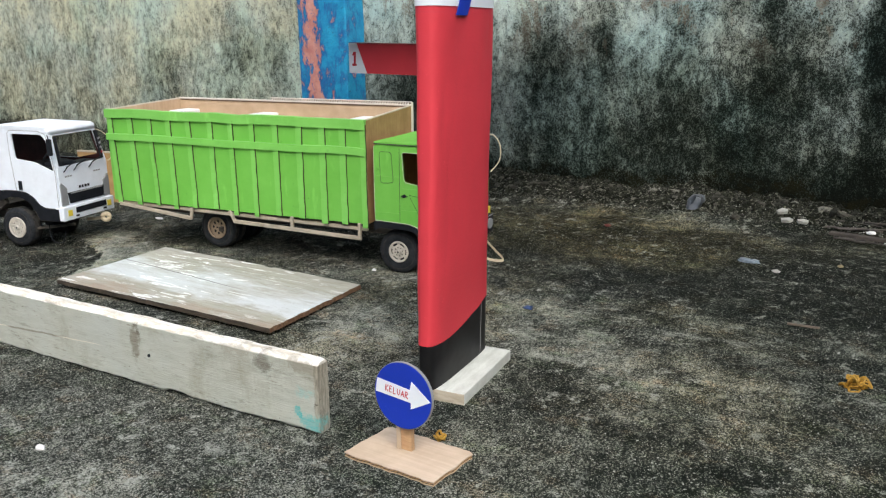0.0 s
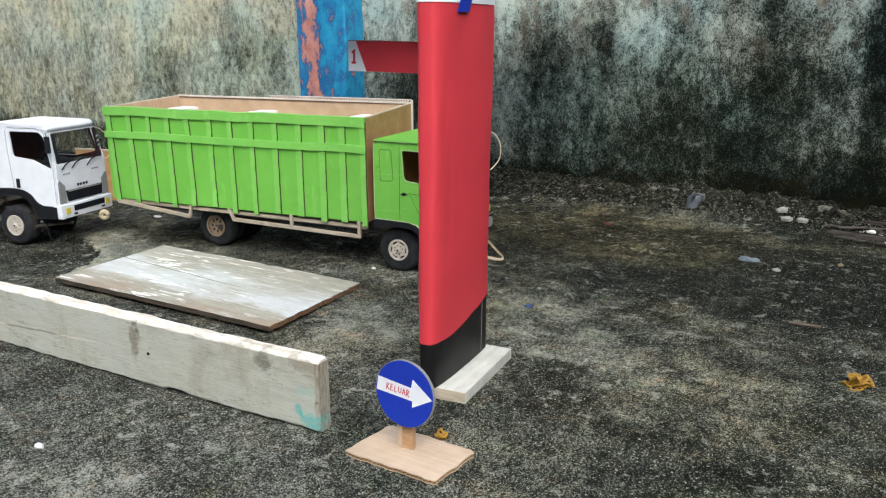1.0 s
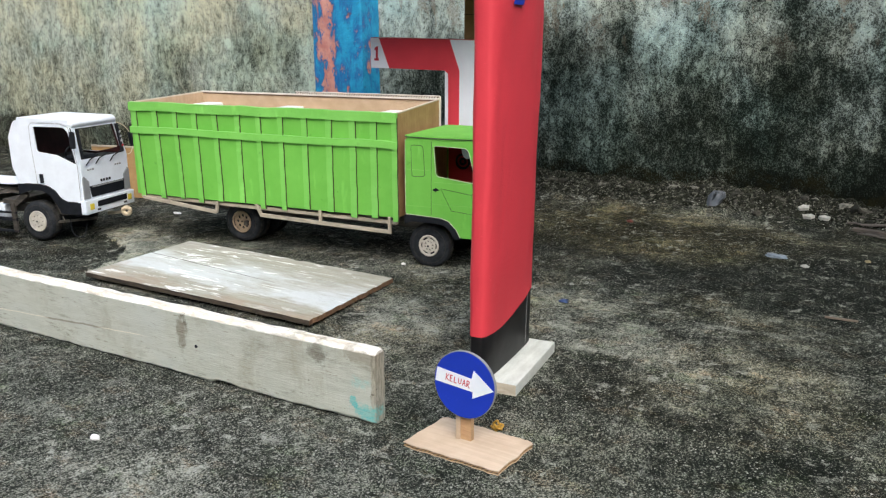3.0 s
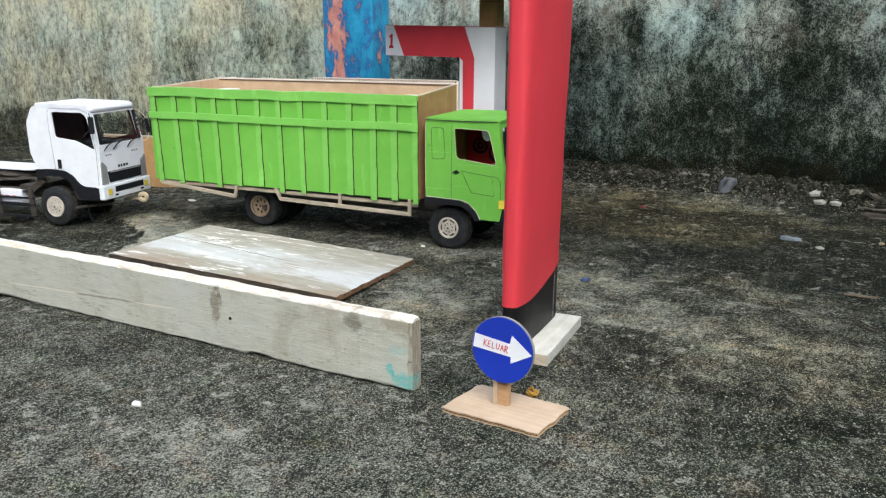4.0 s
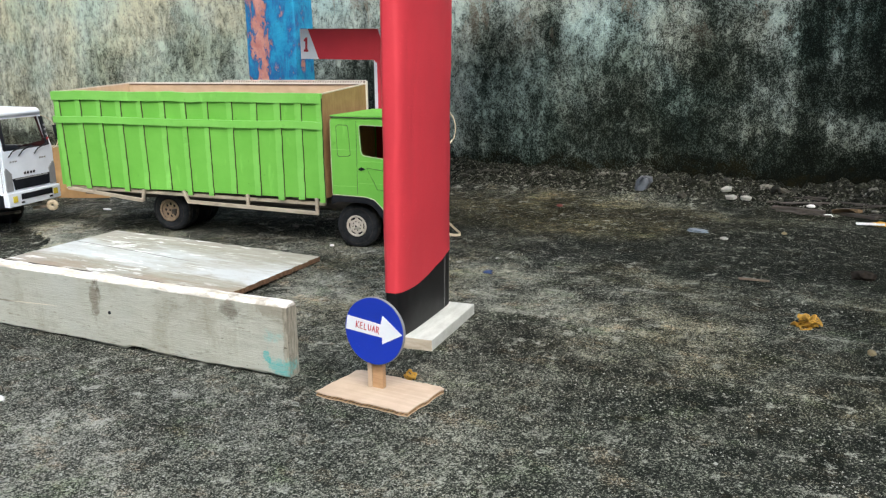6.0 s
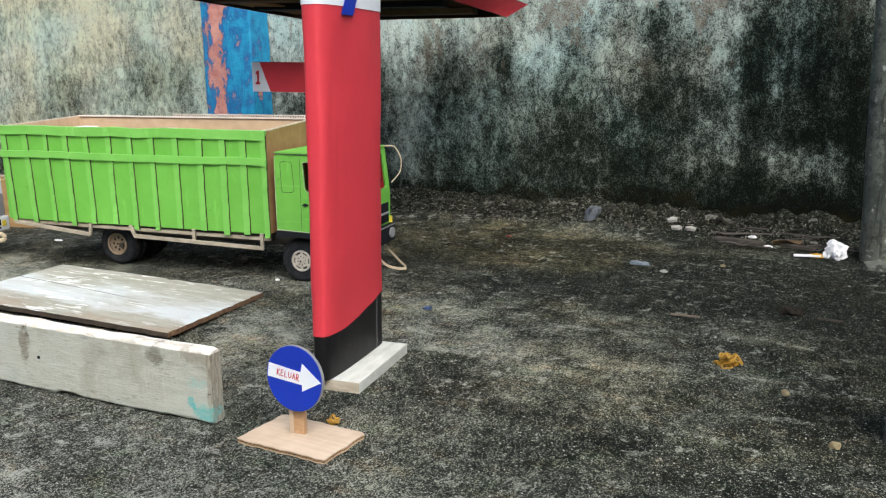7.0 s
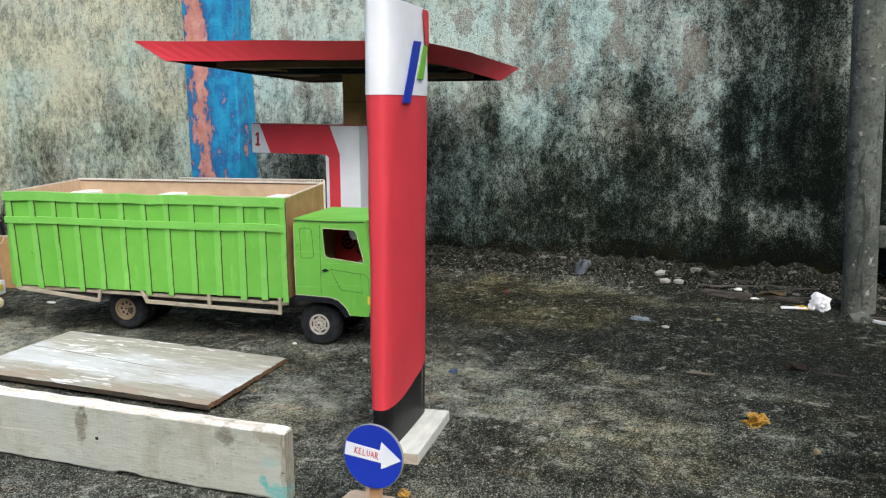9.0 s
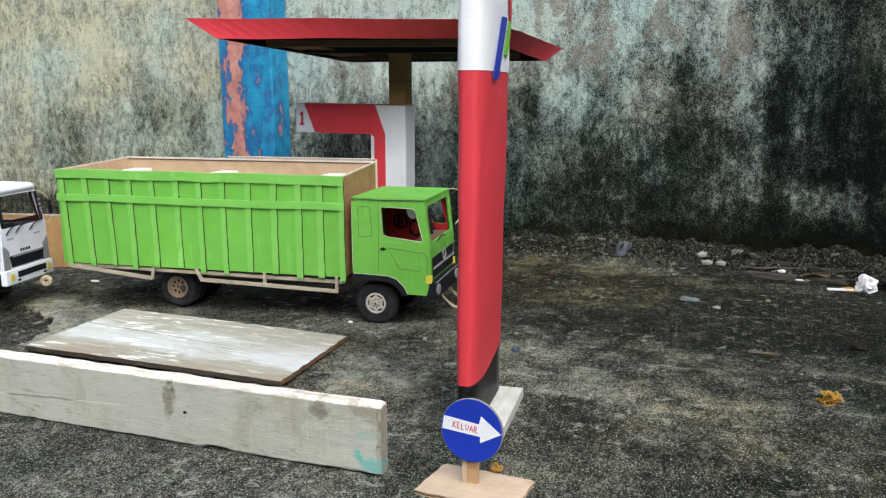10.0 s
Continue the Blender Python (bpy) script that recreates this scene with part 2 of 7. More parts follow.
# pale and dark places on the wall: x, z, their half widths, how much
WALL_SPOTS = ((-0.66, 0.73, 0.13, 0.14, 0.16), (-0.38, 0.68, 0.12, 0.16, 0.12), (-0.23, 0.67, 0.10, 0.13, 0.09), (-0.12, 0.64, 0.07, 0.17, 0.12), (-0.09, 0.44, 0.08, 0.08, 0.12), (-0.55, 0.45, 0.10, 0.10, 0.12), (-0.33, 0.45, 0.12, 0.08, 0.12), (-0.045, 0.44, 0.035, 0.18, 0.07), (-0.80, 0.70, 0.13, 0.13, 0.12), (-0.06, 0.22, 0.14, 0.08, 0.12), (0.15, 0.19, 0.13, 0.08, 0.24), (0.0, 0.24, 0.12, 0.08, 0.10), (-0.52, 0.13, 0.22, 0.07, -0.08), (-0.45, 0.18, 0.20, 0.13, -0.12), (0.20, 0.16, 0.15, 0.08, 0.10), (0.15, 0.32, 0.12, 0.10, 0.06),
              (-0.85, 0.42, 0.12, 0.15, -0.16), (-0.44, 0.27, 0.17, 0.11, -0.14), (-0.16, 0.30, 0.08, 0.09, -0.02), (0.035, 0.47, 0.065, 0.12, -0.17), (0.14, 0.40, 0.18, 0.18, 0.08), (-0.02, 0.74, 0.12, 0.13, -0.09), (0.12, 0.35, 0.10, 0.20, -0.03), (-0.28, 0.54, 0.13, 0.07, -0.10), (-0.66, 0.46, 0.05, 0.05, -0.10), (0.07, 0.52, 0.10, 0.18, -0.03), (0.14, 0.78, 0.10, 0.14, -0.05), (0.24, 0.60, 0.08, 0.30, -0.05), (-0.27, 0.18, 0.10, 0.06, -0.06),
              (-1.40, 0.52, 0.14, 0.25, 0.03), (-1.19, 0.28, 0.22, 0.14, -0.12), (-1.05, 0.64, 0.25, 0.2, 0.10), (-1.30, 0.78, 0.25, 0.12, 0.05), (-2.12, 0.44, 0.10, 0.16, -0.12), (-1.98, 0.40, 0.16, 0.12, -0.08), (-2.54, 0.26, 0.20, 0.2, -0.10), (-2.40, 0.62, 0.22, 0.14, 0.08), (-2.06, 0.665, 0.02, 0.022, 0.35), (-2.22, 0.42, 0.022, 0.03, 0.22), (-1.80, 0.36, 0.06, 0.14, 0.14), (-1.74, 0.60, 0.04, 0.2, 0.10), (-2.7, 0.50, 0.1, 0.3, 0.06))


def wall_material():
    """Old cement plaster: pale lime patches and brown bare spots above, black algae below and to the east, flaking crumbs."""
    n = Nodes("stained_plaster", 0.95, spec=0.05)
    x, z = n.axis(0), n.axis(2)
    broad = n.noise(2.6, 5, 0.6, n.stretched(1, 1, 0.8, (1.3, 0, 0.6)), 0.4)
    drips = n.noise(4.6, 5, 0.62, n.stretched(2.6, 1, 0.40, (0.7, 0, 2)), 0.25)
    mid = n.noise(19, 6, 0.72, n.stretched(1, 1, 0.8))
    left = n.span(x, -1.80, -1.52, 1, 0)
    v = n.calc("ADD", 0.482, n.calc("MULTIPLY", n.calc("SUBTRACT", broad, 0.5), n.span(x, -1.80, -1.52, 0.20, 0.45)))
    v = n.calc("ADD", v, n.calc("MULTIPLY", n.calc("SUBTRACT", drips, 0.5), n.span(x, -1.80, -1.52, 0.26, 0.42)))
    flake = n.noise(36, 5, 0.72, n.stretched(1.1, 1, 0.75, (5, 0, 2)), 0.4)
    v = n.calc("ADD", v, n.calc("MULTIPLY", n.calc("SUBTRACT", flake, 0.5), 0.68))
    v = n.calc("ADD", v, n.calc("MULTIPLY", n.calc("SUBTRACT", mid, 0.5), n.span(x, -1.80, -1.52, 0.35, 0.45)))
    height = n.calc("ADD", n.span(z, 0.02, 0.34, -0.12, -0.03), n.span(z, 0.34, 0.62, -0.02, 0.19))
    v = n.calc("ADD", v, n.calc("MULTIPLY", height, n.span(x, -1.80, -1.52, 0.40, 1.0)))
    # the whole plaster grows darker towards the east
    v = n.calc("ADD", v, n.span(x, -0.60, 0.20, 0.03, -0.265))
    # long dark runs of water towards the east end
    runs = n.noise(9, 5, 0.65, n.stretched(2.2, 1, 0.10, (2.4, 0, 5)), 0.2)
    v = n.calc("ADD", v, n.calc("MULTIPLY", n.calc("SUBTRACT", runs, 0.5), n.span(x, -0.25, 0.05, 0.06, 0.55)))
    v = n.calc("ADD", v, n.calc("MULTIPLY", left, 0.115))
    ux = n.calc("ADD", x, n.calc("MULTIPLY", n.calc("SUBTRACT", n.noise(9, 5, 0.65), 0.5), 0.24))
    uz = n.calc("ADD", z, n.calc("MULTIPLY", n.calc("SUBTRACT", n.noise(9, 5, 0.65, n.stretched(1, 1, 1, (7, 3, 1))), 0.5), 0.24))
    for cx, cz, rx, rz, amt in WALL_SPOTS:
        v = n.blob(v, ux if rx > 0.03 else x, uz if rx > 0.03 else z, cx, cz, rx, rz, amt)
    v = n.calc("ADD", v, n.span(z, 0.04, 0.12, -0.13, 0.0))
    under = n.ramp(v, (0.12, (0.007, 0.0095, 0.0075)), (0.30, (0.015, 0.0205, 0.0165)), (0.45, (0.048, 0.060, 0.052)), (0.75, (0.215, 0.255, 0.232)))
    crust = n.ramp(v, (0.12, (0.018, 0.0245, 0.020)), (0.30, (0.064, 0.083, 0.070)), (0.45, (0.190, 0.230, 0.205)), (0.75, (0.48, 0.580, 0.545)))
    fine, coarse = n.cells(380, n.stretched(1, 1, 0.8)), n.noise(78, 5, 0.74, n.stretched(1, 1, 0.62), 0.3)
    speck = n.noise(260, 3, 0.7, n.stretched(1, 1, 0.75, (3, 0, 3)))
    lot = n.calc("ADD", n.calc("ADD", n.calc("MULTIPLY", fine, 0.40), n.calc("MULTIPLY", speck, 0.36)), n.calc("MULTIPLY", coarse, 0.24))
    lot = n.calc("ADD", lot, n.calc("MULTIPLY", n.calc("SUBTRACT", v, 0.45), 0.28))
    c = n.mix(n.ramp(lot, (0.478, 0), (0.520, 1)), under, crust)
    # scales of lime that have run down in short tongues
    tongue = n.noise(46, 6, 0.75, n.stretched(1.25, 1, 0.68, (4, 0, 9)), 0.6)
    c = n.mix(n.ramp(n.calc("ADD", tongue, n.calc("MULTIPLY", n.calc("SUBTRACT", v, 0.45), 0.35)), (0.550, 0), (0.580, 0.75)), c, n.mix(1.0, crust, (1.26, 1.24, 1.20), "MULTIPLY"))
    pits = n.ramp(n.noise(135, 3, 0.75, n.stretched(1, 1, 0.7, (2, 0, 7))), (0.36, 0.85), (0.40, 0))
    c = n.mix(pits, c, n.mix(1.0, under, (0.55, 0.55, 0.52), "MULTIPLY"))
    cool = n.mix(1.0, c, (0.88, 1.0, 1.03), "MULTIPLY")
    c = n.mix(n.ramp(n.noise(3.1, 4, 0.6, n.stretched(1, 1, 1, (6, 0, 3))), (0.47, 0), (0.60, 0.9)), c, cool)
    warm = n.mix(1.0, c, (1.21, 1.03, 0.82), "MULTIPLY")
    tint = n.ramp(n.noise(4.0, 5, 0.65, n.stretched(1, 1, 0.7, (3, 0, 8)), 0.5), (0.46, 0), (0.62, 1))
    c = n.mix(n.calc("MAXIMUM", n.calc("MULTIPLY", tint, 0.35), n.calc("MULTIPLY", left, n.ramp(n.noise(5, 4), (0.4, 0.95), (0.6, 0.45)))), c, warm)
    # bare brown plaster where the lime has scaled off
    bare = n.noise(8.5, 6, 0.70, n.stretched(1.3, 1, 0.6, (9, 0, 1)), 0.4)
    for cx, cz, rx, rz in ((-0.55, 0.73, 0.07, 0.09), (-0.44, 0.72, 0.05, 0.10), (-0.30, 0.68, 0.04, 0.12), (-0.62, 0.54, 0.09, 0.04), (-0.745, 0.73, 0.05, 0.08), (-0.08, 0.60, 0.05, 0.14), (-0.50, 0.58, 0.12, 0.04), (-1.33, 0.60, 0.04, 0.06), (-0.18, 0.75, 0.03, 0.08)):
        bare = n.blob(bare, ux, uz, cx, cz, rx, rz, 0.14)
    bare = n.calc("ADD", bare, n.calc("MULTIPLY", n.calc("SUBTRACT", tongue, 0.5), 0.22))
    bare = n.calc("MULTIPLY", n.ramp(bare, (0.565, 0), (0.60, 0.85)), n.calc("MULTIPLY", n.span(z, 0.36, 0.56), n.calc("MULTIPLY", n.span(x, -1.8, -1.5, 0.25, 1), n.span(x, -0.05, 0.08, 1, 0.15))))
    c = n.mix(bare, c, n.mix(n.ramp(fine, (0.4, 0.85), (0.62, 0.45)), c, (0.200, 0.162, 0.118)))
    # green-black moss along the foot, ragged on top
    moss = n.calc("ADD", z, n.calc("ADD", n.calc("MULTIPLY", n.calc("SUBTRACT", n.noise(7, 5, 0.7, n.stretched(1, 1, 1.5, (3, 0, 4))), 0.5), 0.20), n.calc("MULTIPLY", n.calc("SUBTRACT", tongue, 0.5), 0.11)))
    c = n.mix(n.calc("MULTIPLY", n.span(moss, 0.070, 0.088, 0.92, 0.0), n.ramp(lot, (0.44, 1.0), (0.56, 0.45))), c, n.mix(n.ramp(n.noise(12, 4), (0.4, 0), (0.6, 1)), (0.006, 0.007, 0.005), (0.014, 0.013, 0.006)))
    n.bump(n.calc("ADD", n.calc("MULTIPLY", lot, 2.0), n.calc("MULTIPLY", mid, 1.0)), 0.9, 0.008)
    return n.done(c)


def pillar_material():
    """Blue paint that has flaked off down the middle of the front face to show pink."""
    n = Nodes("peeling_blue_paint", 0.5, spec=0.4)
    x, z = n.axis(0), n.axis(2)
    flake = n.noise(15, 8, 0.74, n.stretched(1.3, 1.3, 0.6, (0.35, 0, 0.4)), 0.25)
    mid = n.calc("ADD", n.calc("MULTIPLY", n.noise(5.0, 3, 0.5, n.stretched(0, 0, 1, (0, 0, 3))), 0.13), -1.722)
    off = n.calc("ABSOLUTE", n.calc("SUBTRACT", x, mid))
    edge = n.calc("ADD", flake, n.span(off, 0.0, 0.085, 0.13, -0.055))
    blue = n.mix(n.ramp(n.noise(24, 5, 0.7), (0.35, 0), (0.7, 1)), (0.006, 0.185, 0.40), (0.025, 0.35, 0.57))
    blue = n.mix(n.ramp(edge, (0.44, 0), (0.535, 0.75)), blue, (0.020, 0.055, 0.24))
    pink = n.mix(n.ramp(n.noise(26, 5, 0.7), (0.35, 0), (0.7, 1)), (0.44, 0.17, 0.145), (0.62, 0.33, 0.265))
    gone = n.ramp(edge, (0.545, 0), (0.560, 1))
    c = n.mix(gone, blue, pink)
    c = n.mix(n.ramp(n.noise(80, 4, 0.75), (0.61, 0), (0.67, 0.55)), c, (0.04, 0.05, 0.08))
    n.bump(n.calc("ADD", n.calc("MULTIPLY", n.noise(80, 5, 0.7), 1.4), n.calc("SUBTRACT", 1.0, gone)), 0.7, 0.004)
    return n.done(c)


def post_material():
    n = Nodes("lichen_concrete", 0.9, spec=0.25)
    c = n.mix(n.ramp(n.noise(9, 6, 0.7), (0.35, 0), (0.65, 1)), (0.054, 0.064, 0.055), (0.142, 0.162, 0.140))
    c = n.mix(n.ramp(n.noise(6.5, 5, 0.65, n.stretched(1, 1, 1, (2, 2, 5))), (0.53, 0), (0.63, 0.4)), c, (0.115, 0.115, 0.090))
    c = n.mix(n.ramp(n.noise(34, 6, 0.75), (0.55, 0), (0.62, 0.85)), c, (0.045, 0.048, 0.043))
    c = n.mix(n.ramp(n.noise(50, 5, 0.7, n.stretched(1, 1, 1, (8, 1, 2))), (0.60, 0), (0.65, 0.85)), c, (0.36, 0.385, 0.35))
    c = n.mix(n.ramp(n.noise(14, 6, 0.75, n.stretched(2.2, 2.2, 0.35, (3, 3, 3)), 0.8), (0.57, 0), (0.62, 0.8)), c, (0.028, 0.032, 0.029))
    c = n.mix(n.ramp(n.cells(170), (0.72, 0), (0.76, 0.5)), c, (0.04, 0.043, 0.038))
    n.bump(n.noise(60, 6, 0.75), 0.7, 0.005)
    return n.done(c)


def plank_material():
    """Pale weathered paint over timber, rubbed through along the grain, with knots and a rest of turquoise at its end."""
    n = Nodes("worn_white_paint", 0.7, spec=0.35)
    x, z = n.axis(0), n.axis(2)
    grain = n.noise(16, 6, 0.68, n.stretched(0.9, 5, 5), 0.5)
    fine = n.noise(60, 5, 0.75, n.stretched(0.6, 3, 3))
    hair = n.noise(210, 4, 0.7, n.stretched(0.16, 2.4, 2.4))
    c = n.mix(n.ramp(grain, (0.30, 0), (0.70, 1)), (0.415, 0.440, 0.380), (0.515, 0.545, 0.485))
    c = n.mix(n.ramp(n.noise(7, 6, 0.65), (0.50, 0), (0.66, 0.8)), c, (0.475, 0.515, 0.475))
    c = n.mix(n.ramp(n.noise(11, 6, 0.7, n.stretched(1, 1, 0.8, (4, 0, 1))), (0.53, 0), (0.68, 0.65)), c, (0.285, 0.270, 0.195))
    patchy = n.ramp(n.noise(13, 5, 0.7, n.stretched(0.8, 1, 1.2, (5, 2, 6))), (0.47, 0.05), (0.60, 1.0))
    c = n.mix(n.calc("MULTIPLY", patchy, n.ramp(hair, (0.57, 0), (0.65, 0.6))), c, (0.19, 0.172, 0.115))
    c = n.mix(n.calc("MULTIPLY", patchy, n.ramp(hair, (0.36, 0.40), (0.44, 0))), c, (0.58, 0.60, 0.54))
    c = n.mix(n.ramp(fine, (0.60, 0), (0.68, 0.6)), c, (0.20, 0.18, 0.125))
    # brown weathering, thicker towards the end
    stain = n.calc("ADD", n.noise(9, 5, 0.66, n.stretched(0.7, 1, 1.5, (7, 0, 2)), 0.4), n.span(x, -0.24, -0.03, 0.0, 0.11))
    c = n.mix(n.ramp(stain, (0.56, 0), (0.74, 0.6)), c, n.mix(n.ramp(hair, (0.40, 0), (0.62, 1)), (0.33, 0.305, 0.235), (0.185, 0.160, 0.105)))
    # bare end grain
    ends = n.calc("MULTIPLY", n.span(n.calc("ADD", x, n.calc("MULTIPLY", n.calc("SUBTRACT", n.noise(60, 5, 0.7), 0.5), 0.008)), -0.0115, -0.0085), 0.75)
    c = n.mix(ends, c, n.mix(n.ramp(n.noise(160, 4, 0.7, n.stretched(1, 2.4, 0.3)), (0.40, 0), (0.60, 1)), (0.36, 0.335, 0.27), (0.16, 0.14, 0.10)))
    # hard black flecks
    c = n.mix(n.ramp(n.noise(120, 4, 0.7, n.stretched(0.55, 1.2, 1.2, (3, 1, 9))), (0.685, 0), (0.71, 0.85)), c, (0.085, 0.075, 0.05))
    # top painted paler, as light from above shows it, with worn brown patches
    top = n.calc("ADD", z, n.calc("MULTIPLY", n.calc("SUBTRACT", n.noise(45, 6, 0.8, n.stretched(0.6, 1, 1)), 0.5), 0.006))
    c = n.mix(n.span(top, 0.0893, 0.0907), c, n.mix(n.ramp(n.noise(38, 6, 0.75, n.stretched(0.5, 2, 1)), (0.40, 0), (0.56, 1)), (0.56, 0.50, 0.39), (0.82, 0.81, 0.75)))
    wob = n.calc("MULTIPLY", n.calc("SUBTRACT", n.noise(70, 5, 0.75), 0.5), 0.050)
    for kx, kz, sx, sz, lo, col in ((-0.088, 0.077, 1.0, 0.9, 0.014, (0.11, 0.10, 0.07)), (-0.319, 0.064, 1.4, 0.48, 0.014, (0.15, 0.125, 0.08)), (-0.312, 0.083, 1.2, 1.0, 0.007, (0.10, 0.085, 0.06)), (-0.030, 0.086, 0.45, 1.3, 0.012, (0.30, 0.285, 0.225)), (-0.13, 0.088, 0.30, 1.6, 0.010, (0.36, 0.345, 0.285)), (-0.018, 0.014, 0.65, 1.1, 0.013, (0.09, 0.47, 0.46)), (-0.036, 0.024, 1.6, 0.8, 0.008, (0.05, 0.47, 0.47)), (-0.026, 0.052, 0.7, 1.2, 0.009, (0.33, 0.52, 0.49))):
        dx = n.calc("MULTIPLY", n.calc("SUBTRACT", x, kx), sx)
        dz = n.calc("MULTIPLY", n.calc("SUBTRACT", z, kz), sz)
        d = n.calc("SQRT", n.calc("ADD", n.calc("MULTIPLY", dx, dx), n.calc("MULTIPLY", dz, dz)))
        c = n.mix(n.calc("MULTIPLY", n.span(n.calc("ADD", d, wob), lo * 0.35, lo * 1.25, 0.85, 0.0), n.ramp(hair, (0.40, 1.0), (0.56, 0.62))), c, col)
    crack = n.calc("ABSOLUTE", n.calc("SUBTRACT", z, n.calc("ADD", n.calc("MULTIPLY", x, 0.045), n.calc("ADD", 0.0585, n.calc("MULTIPLY", n.noise(14, 4, 0.65, n.stretched(1, 0, 0)), 0.007)))))
    c = n.mix(n.calc("MULTIPLY", n.span(crack, 0.0003, 0.0011, 0.75, 0.0), n.calc("MULTIPLY", n.span(x, -0.80, -0.74, 0, 1), n.span(x, -0.42, -0.38, 1, 0))), c, (0.74, 0.70, 0.58))
    c = n.mix(n.calc("MULTIPLY", n.span(n.calc("ADD", crack, n.calc("MULTIPLY", n.calc("SUBTRACT", n.noise(90, 3), 0.5), 0.002)), 0.0008, 0.0018, 0.7, 0.0), n.calc("MULTIPLY", n.span(x, -0.62, -0.60, 0, 1), n.span(x, -0.50, -0.47, 1, 0))), c, (0.12, 0.105, 0.075))
    scuff = n.ramp(n.noise(26, 6, 0.8, n.stretched(0.5, 2, 2.4, (1, 1, 4))), (0.565, 0), (0.65, 0.75))
    c = n.mix(n.calc("MULTIPLY", scuff, n.span(z, 0.004, 0.05, 1.0, 0.55)), c, (0.17, 0.16, 0.125))
    n.bump(n.calc("ADD", n.calc("ADD", grain, hair), n.calc("MULTIPLY", fine, 0.8)), 0.30, 0.002)
    return n.done(c)


def slab_material():
    n = Nodes("scratched_white_board", 0.55, spec=0.4)
    c = n.mix(n.ramp(n.noise(25, 6, 0.7, n.stretched(2, 0.6, 1)), (0.40, 0), (0.68, 1)), (0.47, 0.495, 0.45), (0.65, 0.68, 0.635))
    c = n.mix(n.ramp(n.noise(45, 6, 0.75, n.stretched(3, 0.5, 1)), (0.62, 0), (0.70, 0.6)), c, (0.33, 0.30, 0.25))
    n.bump(n.noise(80, 4), 0.3, 0.001)
    return n.done(c)


def plywood_material():
    """Grey weathered plywood under rubbed bluish-white paint in streaks and flecks, rust-brown towards its near edge, with a split."""
    n = Nodes("weathered_plywood", 0.6, spec=0.4)
    x, y = n.axis(0), n.axis(1)
    grain = n.noise(11, 6, 0.7, n.stretched(1.1, 8, 4), 0.5)
    hair = n.noise(150, 4, 0.7, n.stretched(0.14, 2.2, 2), 0.3)
    c = n.mix(n.ramp(grain, (0.32, 0), (0.66, 1)), (0.30, 0.285, 0.235), (0.44, 0.425, 0.370))
    c = n.mix(n.ramp(hair, (0.53, 0), (0.63, 0.5)), c, (0.205, 0.185, 0.145))
    wob = n.calc("MULTIPLY", n.calc("SUBTRACT", n.noise(6, 4, 0.6), 0.5), 0.16)
    uy = n.calc("ADD", y, wob)
    white = n.calc("ADD", n.calc("MULTIPLY", n.noise(6.2, 5, 0.62, n.stretched(0.7, 2.2, 1, (0.5, 0.4, 0)), 0.5), 0.50), n.calc("MULTIPLY", n.noise(40, 5, 0.75, n.stretched(0.4, 3, 1)), 0.34))
    white = n.calc("ADD", white, n.calc("MULTIPLY", n.span(uy, 1.03, 1.08), n.span(uy, 1.12, 1.20, 0.20, 0.03)))
    c = n.mix(n.ramp(white, (0.47, 0), (0.64, 0.85)), c, (0.62, 0.655, 0.675))
    # thick dabs of white where the brush was wiped, longer than wide
    dab = n.calc("ADD", n.noise(30, 4, 0.6, n.stretched(0.42, 2.6, 1, (2, 3, 0)), 0.6), n.calc("MULTIPLY", n.calc("SUBTRACT", n.noise(5, 3), 0.5), 0.35))
    c = n.mix(n.calc("MULTIPLY", n.ramp(dab, (0.585, 0), (0.615, 0.95)), n.span(x, -1.00, -0.78, 1.0, 0.45)), c, (0.86, 0.87, 0.86))
    brown = n.calc("ADD", n.noise(9, 6, 0.68, n.stretched(0.8, 1.4, 1, (3, 1, 0))), n.calc("MULTIPLY", n.span(uy, 1.00, 1.08, 0.13, -0.16), n.span(x, -1.18, -1.05, 0.2, 1.0)))
    c = n.mix(n.ramp(brown, (0.53, 0), (0.72, 0.55)), c, (0.33, 0.215, 0.145))
    c = n.mix(n.ramp(n.noise(40, 6, 0.75, n.stretched(0.4, 5, 1)), (0.62, 0), (0.69, 0.65)), c, (0.15, 0.125, 0.095))
    c = n.mix(n.ramp(n.noise(160, 4, 0.7), (0.66, 0), (0.70, 0.6)), c, (0.12, 0.10, 0.08))
    split = n.calc("ABSOLUTE", n.calc("SUBTRACT", y, n.calc("ADD", n.calc("MULTIPLY", x, -0.075), n.calc("ADD", 1.054, n.calc("MULTIPLY", n.noise(20, 3, 0.6, n.stretched(1, 0, 0)), 0.008)))))
    c = n.mix(n.calc("MULTIPLY", n.span(split, 0.0005, 0.0022, 0.9, 0.0), n.span(x, -0.95, -0.82, 1, 0)), c, (0.06, 0.045, 0.035))
    n.bump(n.calc("ADD", grain, n.noise(90, 4)), 0.5, 0.002)
    return n.done(c)


def wood_material(name, a, b, rough=0.65):
    n = Nodes(name, rough)
    grain = n.noise(30, 5, 0.65, n.stretched(1, 5, 5), 0.5)
    c = n.mix(n.ramp(grain, (0.35, 0), (0.65, 1)), a, b)
    c = n.mix(n.ramp(n.noise(22, 4), (0.6, 0), (0.75, 0.5)), c, tuple(x * 0.55 for x in a))
    n.bump(grain, 0.4, 0.001)
    return n.done(c)


